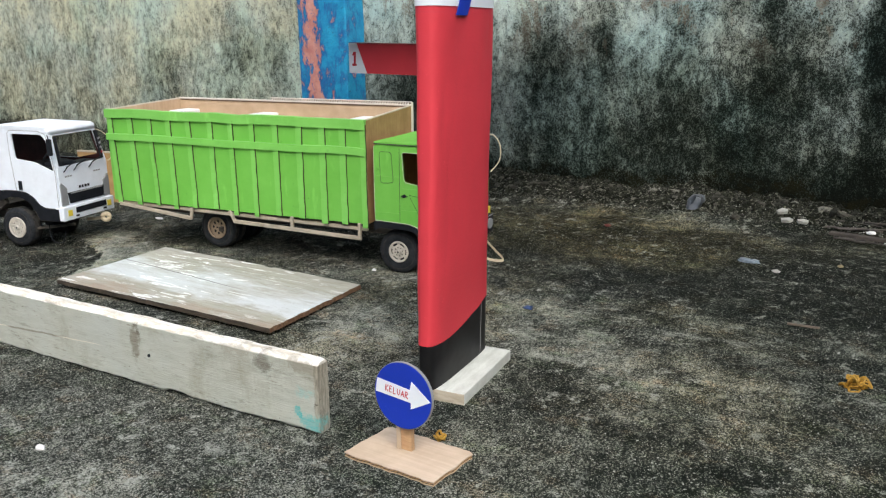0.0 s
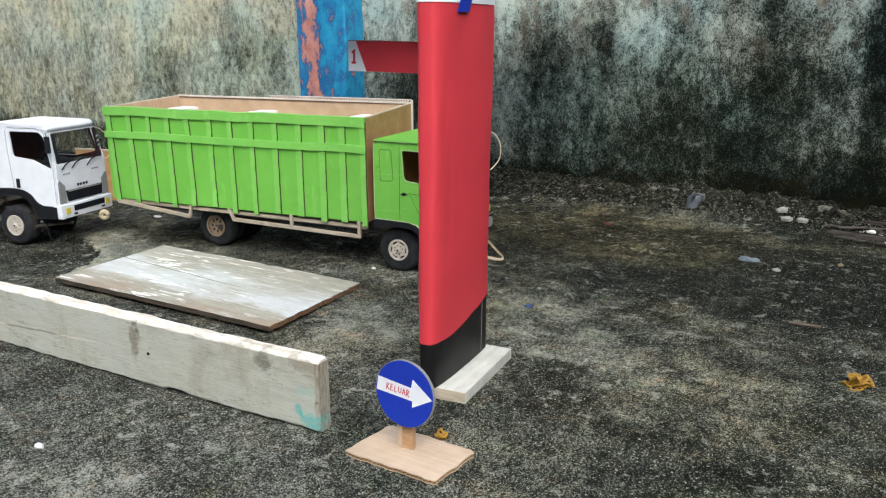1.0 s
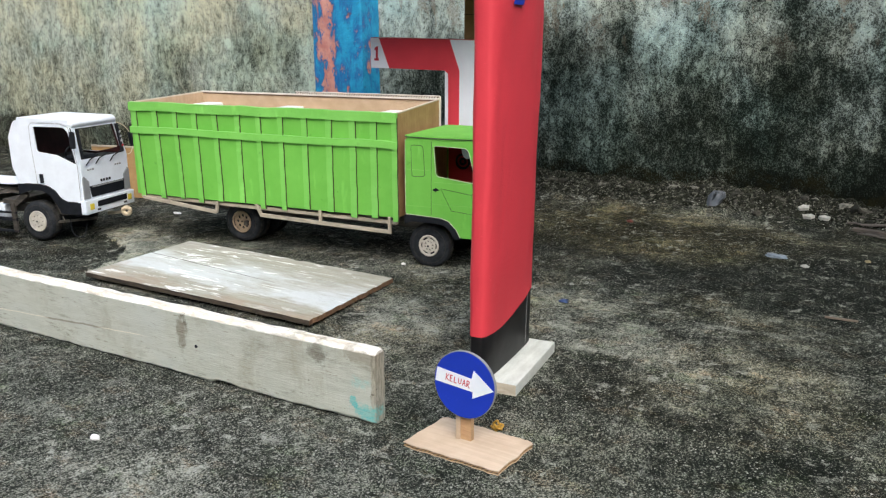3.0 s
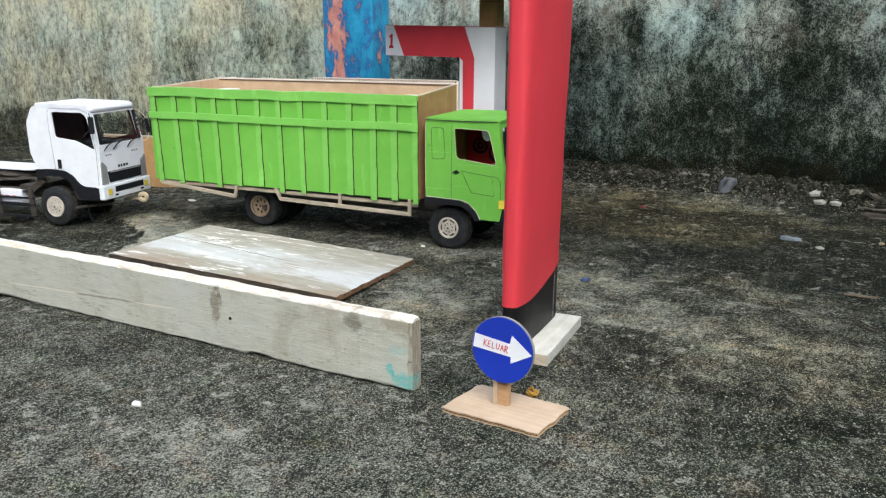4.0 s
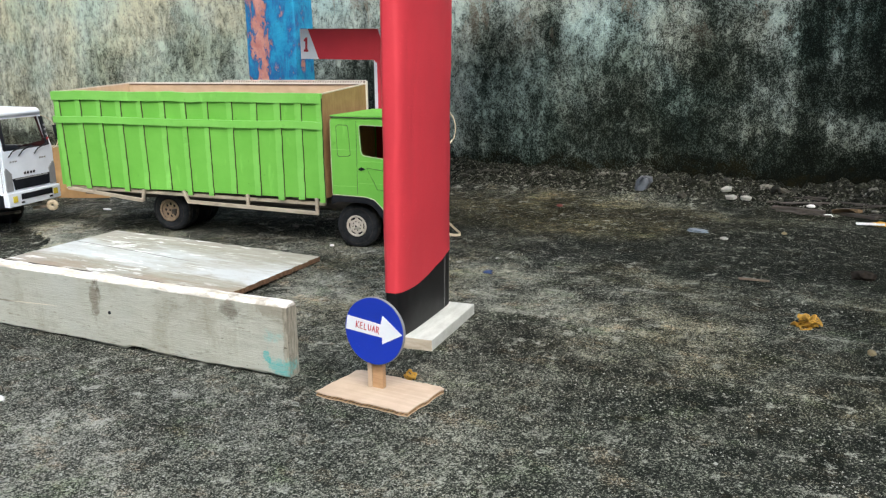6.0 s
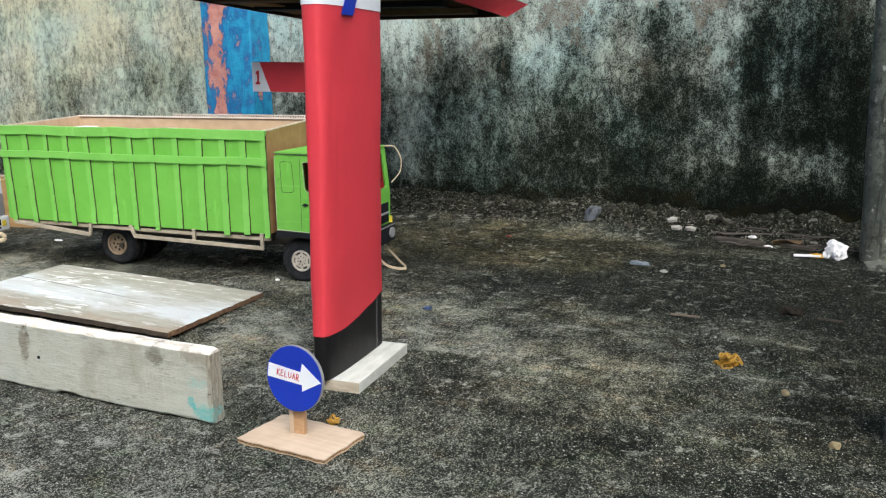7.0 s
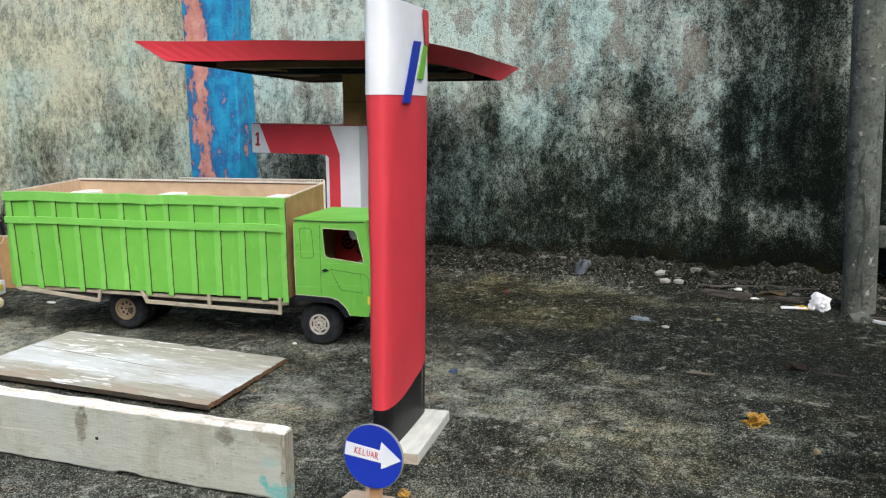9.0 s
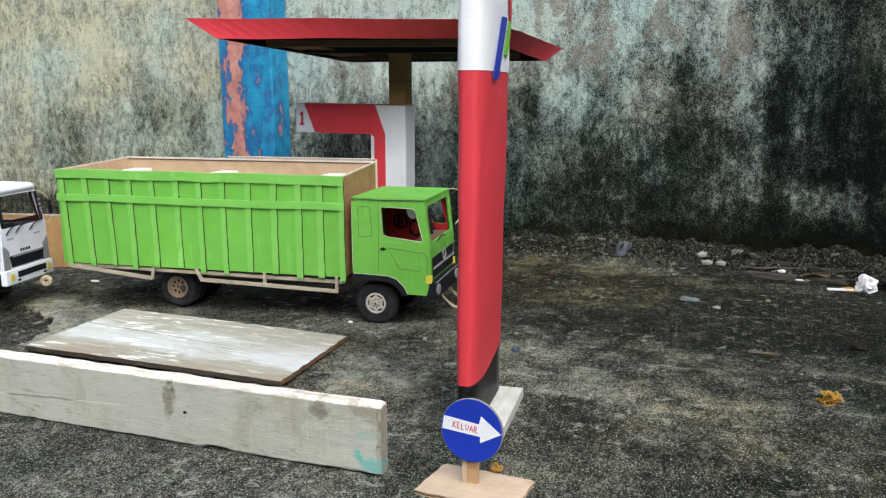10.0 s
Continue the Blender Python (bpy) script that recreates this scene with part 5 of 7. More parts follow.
    part("dashboard", box(0.135, 0.176, cw0 + 0.006, cw1 - 0.008, 0.160, 0.174, 0.002), M_CARDDARK, cab)
    # tow loop of flat band in front
    band = curve_through([(0.150, 0.205, 0.060), (0.178, 0.204, 0.034), (0.205, 0.192, 0.016), (0.226, 0.174, 0.008), (0.226, 0.163, 0.007), (0.210, 0.157, 0.008), (0.185, 0.152, 0.018), (0.150, 0.145, 0.060)], 6)
    bm = bmesh.new()
    rows = [[bm.verts.new(p + Vector((0, 0, -0.0028))), bm.verts.new(p + Vector((0.0007, 0.0007, -0.0028))), bm.verts.new(p + Vector((0.0007, 0.0007, 0.0028))), bm.verts.new(p + Vector((0, 0, 0.0028)))] for p in band]
    for a, b in zip(rows, rows[1:]):
        for q in range(4):
            bm.faces.new((a[q], a[(q + 1) % 4], b[(q + 1) % 4], b[q]))
    part("tow_band", bm, M_STRING, T, "cream band looped from under the bumper")
    # foam blocks in the box
    M = pose(-0.755, 1.371, 0.0, 0, 0, 8.5)
    for x in (-0.563, -0.338, -0.075):
        solid("foam_block", box(x - 0.022, x + 0.022, 0.105, 0.165, zb + 0.0075, 0.2985 + 0.001 * math.sin(x * 20), 0.004), M_FOAM, "white foam block standing in the cargo box", "foam block", M, "foam blocks in the cargo box")


build_green_truck()


# ---- the white truck ----
def build_white_truck():
    gz = floor_z(-1.6, 1.2)
    T = thing("white_toy_truck", pose(-1.5457, 1.2028, gz, 0, 0, 14.0), "handmade white cardboard toy tractor truck with black arches", "toy truck")
    g = -gz
    W = 0.168
    cab = part("cab", box(-0.165, 0.004, 0.006, W - 0.006, 0.100 + g, 0.104 + g), M_CARDDARK, T, "white card cab with open windows")
    outline = [(-0.168, 0.113), (-0.184, 0.150), (-0.185, 0.222), (-0.166, 0.259), (-0.142, 0.2660), (-0.050, 0.2665), (-0.004, 0.2625), (0.000, 0.247), (0.010, 0.168), (0.009, 0.076), (-0.034, 0.076), (-0.050, 0.083), (-0.064, 0.100), (-0.085, 0.111), (-0.110, 0.114)]
    outline = [(u, v + g) for u, v in outline]
    window = rounded([(-0.110, 0.249 + g), (-0.022, 0.249 + g), (-0.010, 0.238 + g), (0.004, 0.163 + g), (-0.050, 0.184 + g), (-0.106, 0.190 + g)], 0.006)
    far_window = rounded([(-0.144, 0.253 + g), (-0.016, 0.253 + g), (-0.006, 0.186 + g), (-0.070, 0.172 + g), (-0.144, 0.172 + g)], 0.006)
    for nm, y, hole in (("near_door_panel", 0.0, [window]), ("far_door_panel", W - 0.004, [far_window])):
        side = part(nm, panel(rounded(outline, 0.006, 3), hole, 0.004, at(SIDE, 0, y)), M_WHITE, cab)
        if nm == "near_door_panel":
            part("door_line", tube([(u, -0.0002, v + g) for u, v in ((-0.114, 0.114), (-0.120, 0.20), (-0.120, 0.250), (-0.112, 0.257), (-0.03, 0.257), (-0.008, 0.250), (0.002, 0.20), (0.0075, 0.16), (0.0065, 0.08))], 0.0006, 4), M_GREY, side, "thin grey door line")
            part("door_handle", box(-0.104, -0.094, -0.003, -0.0005, 0.116 + g, 0.138 + g, 0.0012), M_BLACK, side, "black door handle")
    part("roof", panel(rounded([(-0.155, -0.001), (-0.004, -0.001), (-0.004, W + 0.001), (-0.155, W + 0.001)], 0.004), [], 0.007, at(pose(0, 0, 0, 0, 0.9, 0), 0, 0, 0.2588 + g)), M_WHITE, cab)
    part("visor", box(-0.030, 0.0045, -0.0012, W + 0.0012, 0.247 + g, 0.2660 + g, 0.0092), M_WHITE, cab, smooth=True)
    part("rear_panel", panel([(0.004, 0.15 + g), (W - 0.004, 0.15 + g), (W - 0.004, 0.225 + g), (0.004, 0.225 + g)], [], 0.003, at(FRONT, -0.185)), M_WHITE, cab)
    part("rear_slope", panel([(0.004, 0.0), (W - 0.004, 0.0), (W - 0.004, 0.054), (0.004, 0.054)], [], 0.003, at(pose(0, 0, 0, 0, 38, 0) @ FRONT, -0.1845, 0, 0.222 + g)), M_WHITE, cab)
    lean = pose(0, 0, 0, 0, -7.5, 0)
    ws = part("windscreen_frame", panel([(0.0042, 0), (W - 0.0042, 0), (W - 0.0042, 0.085), (0.0042, 0.085)], [rounded([(0.010, 0.006), (W - 0.011, 0.006), (W - 0.012, 0.078), (0.011, 0.078)], 0.004)], 0.0035, at(lean @ FRONT, 0.0085, 0, 0.168 + g)), M_WHITE, cab)
    part("screen_post", bar((0.011, W - 0.014, 0.176 + g), (0.001, W - 0.018, 0.245 + g), 0.016, 0.004), M_BLACK, ws, "dark printed strip on the windscreen post")
    for k in range(4):
        part("printed_mark", bar((0.0125 - 0.0015 * k, W - 0.0185, 0.190 + 0.011 * k + g), (0.0125 - 0.0015 * k, W - 0.0125, 0.193 + 0.011 * k + g), 0.003, 0.0035), M_REDDARK if k == 0 else M_GREY, ws)
    nose = part("nose", panel([(0.0042, 0.078 + g), (W - 0.0042, 0.078 + g), (W - 0.0042, 0.171 + g), (0.0042, 0.171 + g)], [], 0.004, at(FRONT, 0.008)), M_WHITE, cab)
    for y in (0.009, W - 0.027):
        sgn = 1 if y < 0.05 else -1
        a = 0.004 if sgn > 0 else W - 0.004
        part("headlamp", panel([(a, 0.082 + g), (a + sgn * 0.020, 0.082 + g), (a + sgn * 0.019, 0.122 + g), (a + sgn * 0.004, 0.136 + g), (a, 0.130 + g)], [], 0.003, at(FRONT, 0.0118)), M_GREY, nose, "grey headlamp panel")
    part("grille", panel([(0.030, 0.084 + g), (W - 0.027, 0.084 + g), (W - 0.024, 0.110 + g), (0.026, 0.110 + g)], [], 0.0025, at(FRONT, 0.0122)), M_BLACK, nose, "black grille")
    part("grille_lip", bar((0.0150, 0.032, 0.108 + g), (0.0150, W - 0.030, 0.108 + g), 0.002, 0.003), M_GREY, nose)
    for k, w in enumerate((0.006, 0.005, 0.006, 0.006)):
        part("badge_bar", box(0.012, 0.0130, 0.064 + 0.0095 * k, 0.064 + 0.0095 * k + w, 0.1155 + g, 0.1215 + g), M_BLACK, nose, "small dark badge bar")
    for y0 in (0.024, 0.118):
        for k in range(3):
            part("printed_mark", box(0.012, 0.0128, y0 + 0.008 * k, y0 + 0.008 * k + 0.005, 0.147 + g, 0.1505 + g), M_GREY, nose)
    for y0, y1 in ((0.028, 0.052), (0.060, 0.086), (0.110, 0.138)):
        part("wiper", tube([(0.0140, y0 - 0.008, 0.160 + g), (0.0160, y0 + 0.004, 0.172 + g), (0.0150, y1 + 0.010, 0.181 + g)], 0.0014, 5), M_BLACK, cab)
    bumper = part("bumper", box(-0.004, 0.020, -0.001, W + 0.001, 0.046 + g, 0.0795 + g, 0.003), M_WHITE, cab, "white card bumper")
    part("bumper_slot", box(0.020, 0.0212, 0.038, W - 0.028, 0.060 + g, 0.0735 + g, 0.0004), M_BLACK, bumper, "black slot in the bumper")
    for y in (0.010, W - 0.026):
        part("indicator", box(0.020, 0.0216, y + 0.002, y + 0.015, 0.0565 + g, 0.0705 + g, 0.0004), M_YELLOW, bumper, "yellow fog lamp")
        part("bumper_mark", box(0.020, 0.0211, y + (0.026 if y < 0.05 else -0.013), y + (0.036 if y < 0.05 else -0.003), 0.0515 + g, 0.0555 + g), M_BLACK, bumper)
    arch = [(-0.172, 0.111), (-0.110, 0.1125), (-0.085, 0.1095), (-0.064, 0.0985), (-0.050, 0.0815), (-0.034, 0.0745), (0.006, 0.0745), (0.006, 0.046), (-0.052, 0.046), (-0.062, 0.066), (-0.078, 0.086), (-0.100, 0.097), (-0.135, 0.098), (-0.172, 0.085)]
    for y in (-0.002, W - 0.002):
        part("wheel_arch", panel([(u, v + g) for u, v in arch], [], 0.004, at(SIDE, 0, y)), M_BLACK, cab, "black wheel arch")
    part("mirror", box(0.006, 0.018, -0.016, -0.008, 0.203 + g, 0.242 + g, 0.003), M_BLACK, cab, "black mirror")
    part("mirror_arm", tube([(0.010, -0.010, 0.240 + g), (-0.002, 0.0, 0.248 + g)], 0.0012, 5), M_BLACK, cab)
    part("mirror", box(0.014, 0.022, W + 0.014, W + 0.022, 0.186 + g, 0.222 + g, 0.003), M_BLACK, cab, "black mirror on a wire")
    part("mirror_wire", tube(curve_through([(0.004, W - 0.006, 0.248 + g), (0.012, W + 0.008, 0.240 + g), (0.018, W + 0.018, 0.222 + g), (0.018, W + 0.018, 0.186 + g), (0.014, W + 0.006, 0.168 + g), (0.009, W - 0.004, 0.170 + g)], 5), 0.001, 5), M_STRING, cab)
    part("dashboard", box(-0.05, 0.006, 0.006, W - 0.008, 0.150 + g, 0.172 + g, 0.003), M_BLACK, cab)
    # dark maroon sheets added so the cab looks shaded through its windows
    part("inner_lining", panel([(-0.160, 0.110 + g), (-0.002, 0.110 + g), (0.000, 0.170 + g), (-0.010, 0.262 + g), (-0.140, 0.262 + g), (-0.160, 0.250 + g)], [far_window], 0.0015, at(SIDE, 0, W - 0.0066)), M_CABSHADE, cab, "dark maroon sheet added as shade inside the cab")
    part("inner_back", panel([(0.006, 0.108 + g), (W - 0.008, 0.108 + g), (W - 0.008, 0.258 + g), (0.006, 0.258 + g)], [], 0.0015, at(FRONT, -0.150)), M_CABSHADE, cab, "dark maroon sheet added as shade behind the seats")
    part("inner_roof", box(-0.148, -0.014, 0.006, W - 0.008, 0.2585 + g, 0.2600 + g), M_CABSHADE, cab, "dark sheet added as shade under the roof")
    part("steering_wheel", tube([(-0.048 + 0.010 * math.cos(a), 0.05 + 0.020 * math.sin(a), 0.190 + 0.014 * math.cos(a) + g) for a in [2 * math.pi * k / 20 for k in range(20)]], 0.002, 6, True), M_BLACK, cab)
    part("screen_strip", bar((0.0125, 0.0145, 0.176 + g), (0.0035, 0.0160, 0.244 + g), 0.0016, 0.009), M_BLACK, ws, "black strip down the near windscreen post")
    part("dash_hump", box(-0.034, 0.004, 0.012, 0.070, 0.1722 + g, 0.1835 + g, 0.005), M_BLACK, cab, "rounded black hump on the dashboard")
    part("seat", box(-0.140, -0.085, 0.016, W - 0.018, 0.11 + g, 0.172 + g, 0.008), M_BLACK, cab)
    # the cab narrows towards its roof and its windscreen leans back
    for ob in cab.children:
        if not ob.data or ob.matrix_basis != Matrix.Identity(4):
            continue
        for v in ob.data.vertices:
            up = max(0.0, v.co.z - 0.17 - g)
            v.co.y -= up * 0.20 * max(0.0, v.co.y / W)
    # chassis and load behind the cab
    for y in (0.030, W - 0.042):
        part("chassis_rail", box(-0.62, -0.01, y, y + 0.012, 0.062, 0.082, 0.001), M_OLDWOOD, T, "dark wooden chassis rail")
    part("side_skirt", box(-0.62, -0.192, 0.000, 0.006, 0.044, 0.052, 0.001), M_BLACK, T, "black rail along the chassis")
    part("side_skirt", box(-0.62, -0.192, 0.000, 0.006, 0.016, 0.022, 0.001), M_BLACK, T, "black rail low along the chassis")
    for x in (-0.198, -0.30, -0.42):
        part("upright", bar((x, 0.003, 0.016), (x - 0.004, 0.003, 0.088), 0.006, 0.012), M_OLDWOOD, T)
    part("brace", bar((-0.205, 0.010, 0.080), (-0.160, 0.010, 0.112), 0.010, 0.014), M_OLDWOOD, T)
    part("crosspiece", box(-0.235, -0.19, 0.006, W - 0.006, 0.084, 0.096, 0.001), M_OLDWOOD, T, "dark wooden crosspiece")
    part("side_skirt", box(-0.62, -0.192, 0.000, 0.005, 0.062, 0.067, 0.001), M_BLACK, T, "black rail along the chassis")
    tank = part("side_tank", box(-0.314, -0.236, 0.010, 0.040, 0.046, 0.080, 0.002), M_WHITE, T, "small white carton as a tank")
    for k in range(3):
        part("printed_mark", box(-0.306 + 0.020 * k, -0.294 + 0.020 * k, 0.0088, 0.0102, 0.060, 0.067), M_REDINK, tank)
    for y, out in ((0.000, -1), (W - 0.0, 1)):
        build_wheel(T, -0.133, y + (0.006 if out < 0 else -0.006), 0.0475, 0.0475, 0.032, M_HUBW, False, out)
        build_wheel(T, -0.500, y, 0.0490, 0.0490, 0.032, M_HUBW, False, out)
    for x in (-0.130, -0.500):
        part("axle", bar((x, 0.03, 0.049), (x, W - 0.03, 0.049), 0.010, 0.010), M_OLDWOOD, T)
    part("brake_hose", tube(curve_through([(-0.05, 0.02, 0.058), (-0.045, 0.02, 0.02), (-0.025, 0.03, 0.012), (-0.01, 0.03, 0.045)], 6), 0.0012, 5), M_BLACK, T)
    part("steering_rod", bar((-0.09, 0.02, 0.045), (0.01, 0.04, 0.058), 0.006, 0.006), M_OLDWOOD, T)
    part("tow_stick", bar((-0.02, 0.115, 0.052), (0.018, 0.128, 0.056), 0.008, 0.007), M_STICK, T, "pale stick under the bumper")
    part("tow_ring", tube([(0.024 + 0.0075 * math.cos(a), 0.130 + 0.004 * math.cos(a), 0.058 + 0.0080 * math.sin(a)) for a in [2 * math.pi * k / 20 for k in range(20)]], 0.0055, 8, True), M_STRING, T, "cream ring at the end of the tow stick")
    # a slab of bark-edged timber lies on the chassis
    bm = lump(0.19, 0.065, 0.020, 0.22, 3.0, 4)
    bmesh.ops.transform(bm, matrix=Matrix.Translation((-0.42, W / 2, 0.098)), verts=bm.verts)
    solid("timber_slab", bm, M_OLDWOOD, "dark bark-edged slab of timber lying on the truck's chassis", "timber", pose(-1.5457, 1.2028, gz, 0, 0, 14.0))
    bm = panel(rounded([(-0.60, 0.040), (-0.215, 0.040), (-0.215, W - 0.040), (-0.60, W - 0.040)], 0.040, 8), [], 0.003, Matrix.Translation((0, 0, 0.125)))
    solid("white_board", bm, M_WHITE, "thin white board on the timber slab", "board", pose(-1.5457, 1.2028, gz, 0, 0, 14.0))


build_white_truck()

# a brown card panel stands behind the two trucks
gz = floor_z(-1.93, 1.66)
CARD = thing("card_screen", pose(-2.08, 1.62, gz, 0, 0, 14.0), "brown cardboard screen with a pale top edge standing behind the trucks", "cardboard")
part("sheet", box(0, 0.30, 0, 0.004, 0, 0.152, 0.0006), M_CARD, CARD)
part("top_edge", box(0, 0.30, -0.002, 0.006, 0.152, 0.157, 0.0008), M_STICK, CARD, "pale strip along the top")
part("foot", box(0.02, 0.06, 0.006, 0.06, 0, 0.006), M_CARD, CARD)
part("foot", box(0.12, 0.16, 0.006, 0.06, 0, 0.006), M_CARD, CARD)


# ---- the red totem ----
def build_totem():
    T = thing("red_totem", pose(-0.330, 1.020, 0.0, 0, 0, 6.0), "tall red paper totem with white head and black foot", "totem")
    slab = box(-0.038, 0.0495, -0.081, 0.089, 0.0, 0.016, 0.0012)
    slab.faces.ensure_lookup_table()
    for f in slab.faces:
        f.normal_update()
        f.material_index = 1 if abs(f.normal.y) > 0.9 else 0
    part("base", slab, [M_SLAB, M_RAWEDGE], T, "scratched white wooden base", m=pose(0, 0, 0, 0, 0, 1.4))
    ztop = 0.622
    n, HW, HD, EX, EY = 72, 0.0152, 0.0890, 0.50, 0.60

    def ring(z, grow=0.0):
        t = (z - 0.016) / (ztop - 0.016)
        hw, hd = HW + 0.0058 * t + grow, HD - 0.003 * t + grow
        out = []
        for k in range(n):
            a = 2 * math.pi * k / n
            c, s = math.cos(a), math.sin(a)
            x = hw * math.copysign(abs(c) ** EX, c)
            y = hd * math.copysign(abs(s) ** EY, s)
            d = 0.0012 * noise.noise((c * 1.3, s * 1.3, z * 9)) + 0.0006 * noise.noise((c * 3, s * 3, z * 30))
            out.append(Vector((x + d - 0.0015 + 0.0045 * t, y + d * 0.6 - 0.0015 + 0.0055 * t, z)))
        return out

    def sleeve(lo, hi, grow, steps):
        """A paper sleeve between the heights lo(k) and hi(k) of each rib k."""
        bm = bmesh.new()
        rows = []
        for j in range(steps + 1):
            row = []
            for k in range(n):
                z = lo(k) + (hi(k) - lo(k)) * j / steps
                row.append(bm.verts.new(ring(z, grow)[k]))
            rows.append(row)
        for a, b in zip(rows, rows[1:]):
            for k in range(n):
                bm.faces.new((a[k], a[(k + 1) % n], b[(k + 1) % n], b[k]))
        return bm

    def wave(k):
        a = 2 * math.pi * k / n
        s = math.sin(a)
        t = min(1.0, max(0.0, (math.copysign(abs(s) ** EY, s) + 0.50) / 1.5))
        return 0.078 + 0.022 * (0.55 * t + 0.45 * t * t * (3 - 2 * t)) + 0.0012 * math.sin(17 * t) * t

    part("core", sleeve(lambda k: 0.016, lambda k: ztop, -0.0016, 6), M_CARD, T, "card tube")
    part("foot_wrap", sleeve(lambda k: 0.0162, lambda k: wave(k) + 0.004, 0.0, 6), M_BLACKP, T, "black glossy foot wrap", True)
    part("red_wrap", sleeve(wave, lambda k: 0.503, 0.0009, 36), M_RED, T, "red paper wrap", True)
    part("cut_edge", tube([ring(wave(k), 0.0008)[k] for k in range(n)], 0.00022, 4, True), M_REDDARK, T, "thin dark cut edge of the paper")
    part("white_wrap", sleeve(lambda k: 0.5015, lambda k: ztop, 0.0018, 12), M_WHITEP, T, "white paper head wrap", True)

    k = round(n * 0.086)
    part("wrap_seam", tube([ring(0.018 + (wave(k) - 0.018) * j / 8, 0.0003)[k] for j in range(9)], 0.00035, 4), M_GREY, T, "thin seam of the foot wrap")

    # strips of coloured paper on the east face
    def strip(nm, mat, lab, quad):
        bm = bmesh.new()
        rows = []
        for j in range(9):
            t = j / 8
            y0, z0 = Vector(quad[0]).lerp(Vector(quad[3]), t)
            y1, z1 = Vector(quad[1]).lerp(Vector(quad[2]), t)
            row = []
            for y, z in ((y0, z0), ((y0 + y1) / 2, (z0 + z1) / 2), (y1, z1)):
                hd, hw = HD - 0.001, HW + 0.0058 * (z - 0.016) / 0.606 + 0.0018
                s = min(1.0, abs(y) / hd) ** (1 / EY)
                c = math.sqrt(max(0.0, 1 - s * s))
                row.append((hw * c ** EX + 0.0050, y + 0.003, z))
            rows.append(row)
        v = [[bm.verts.new(p) for p in r] for r in rows]
        w = [[bm.verts.new((p[0] - 0.0007, p[1], p[2])) for p in r] for r in rows]
        for j in range(8):
            for q in range(2):
                bm.faces.new((v[j][q], v[j][q + 1], v[j + 1][q + 1], v[j + 1][q]))
                bm.faces.new((w[j][q + 1], w[j][q], w[j + 1][q], w[j + 1][q + 1]))
            bm.faces.new((v[j][0], v[j + 1][0], w[j + 1][0], w[j][0]))
            bm.faces.new((v[j + 1][2], v[j][2], w[j][2], w[j + 1][2]))
        part(nm, bm, mat, T, lab)

    strip("paper_strip", M_BLUE, "slanting blue paper strip", [(-0.050, 0.491), (-0.020, 0.491), (0.028, 0.575), (-0.004, 0.574)])
    strip("paper_strip", M_GREENP, "slanting green paper strip", [(0.010, 0.525), (0.036, 0.523), (0.063, 0.571), (0.040, 0.571)])
    strip("paper_strip", M_RED, "narrow red paper strip", [(0.050, 0.573), (0.074, 0.573), (0.074, 0.620), (0.036, 0.620)])


build_totem()


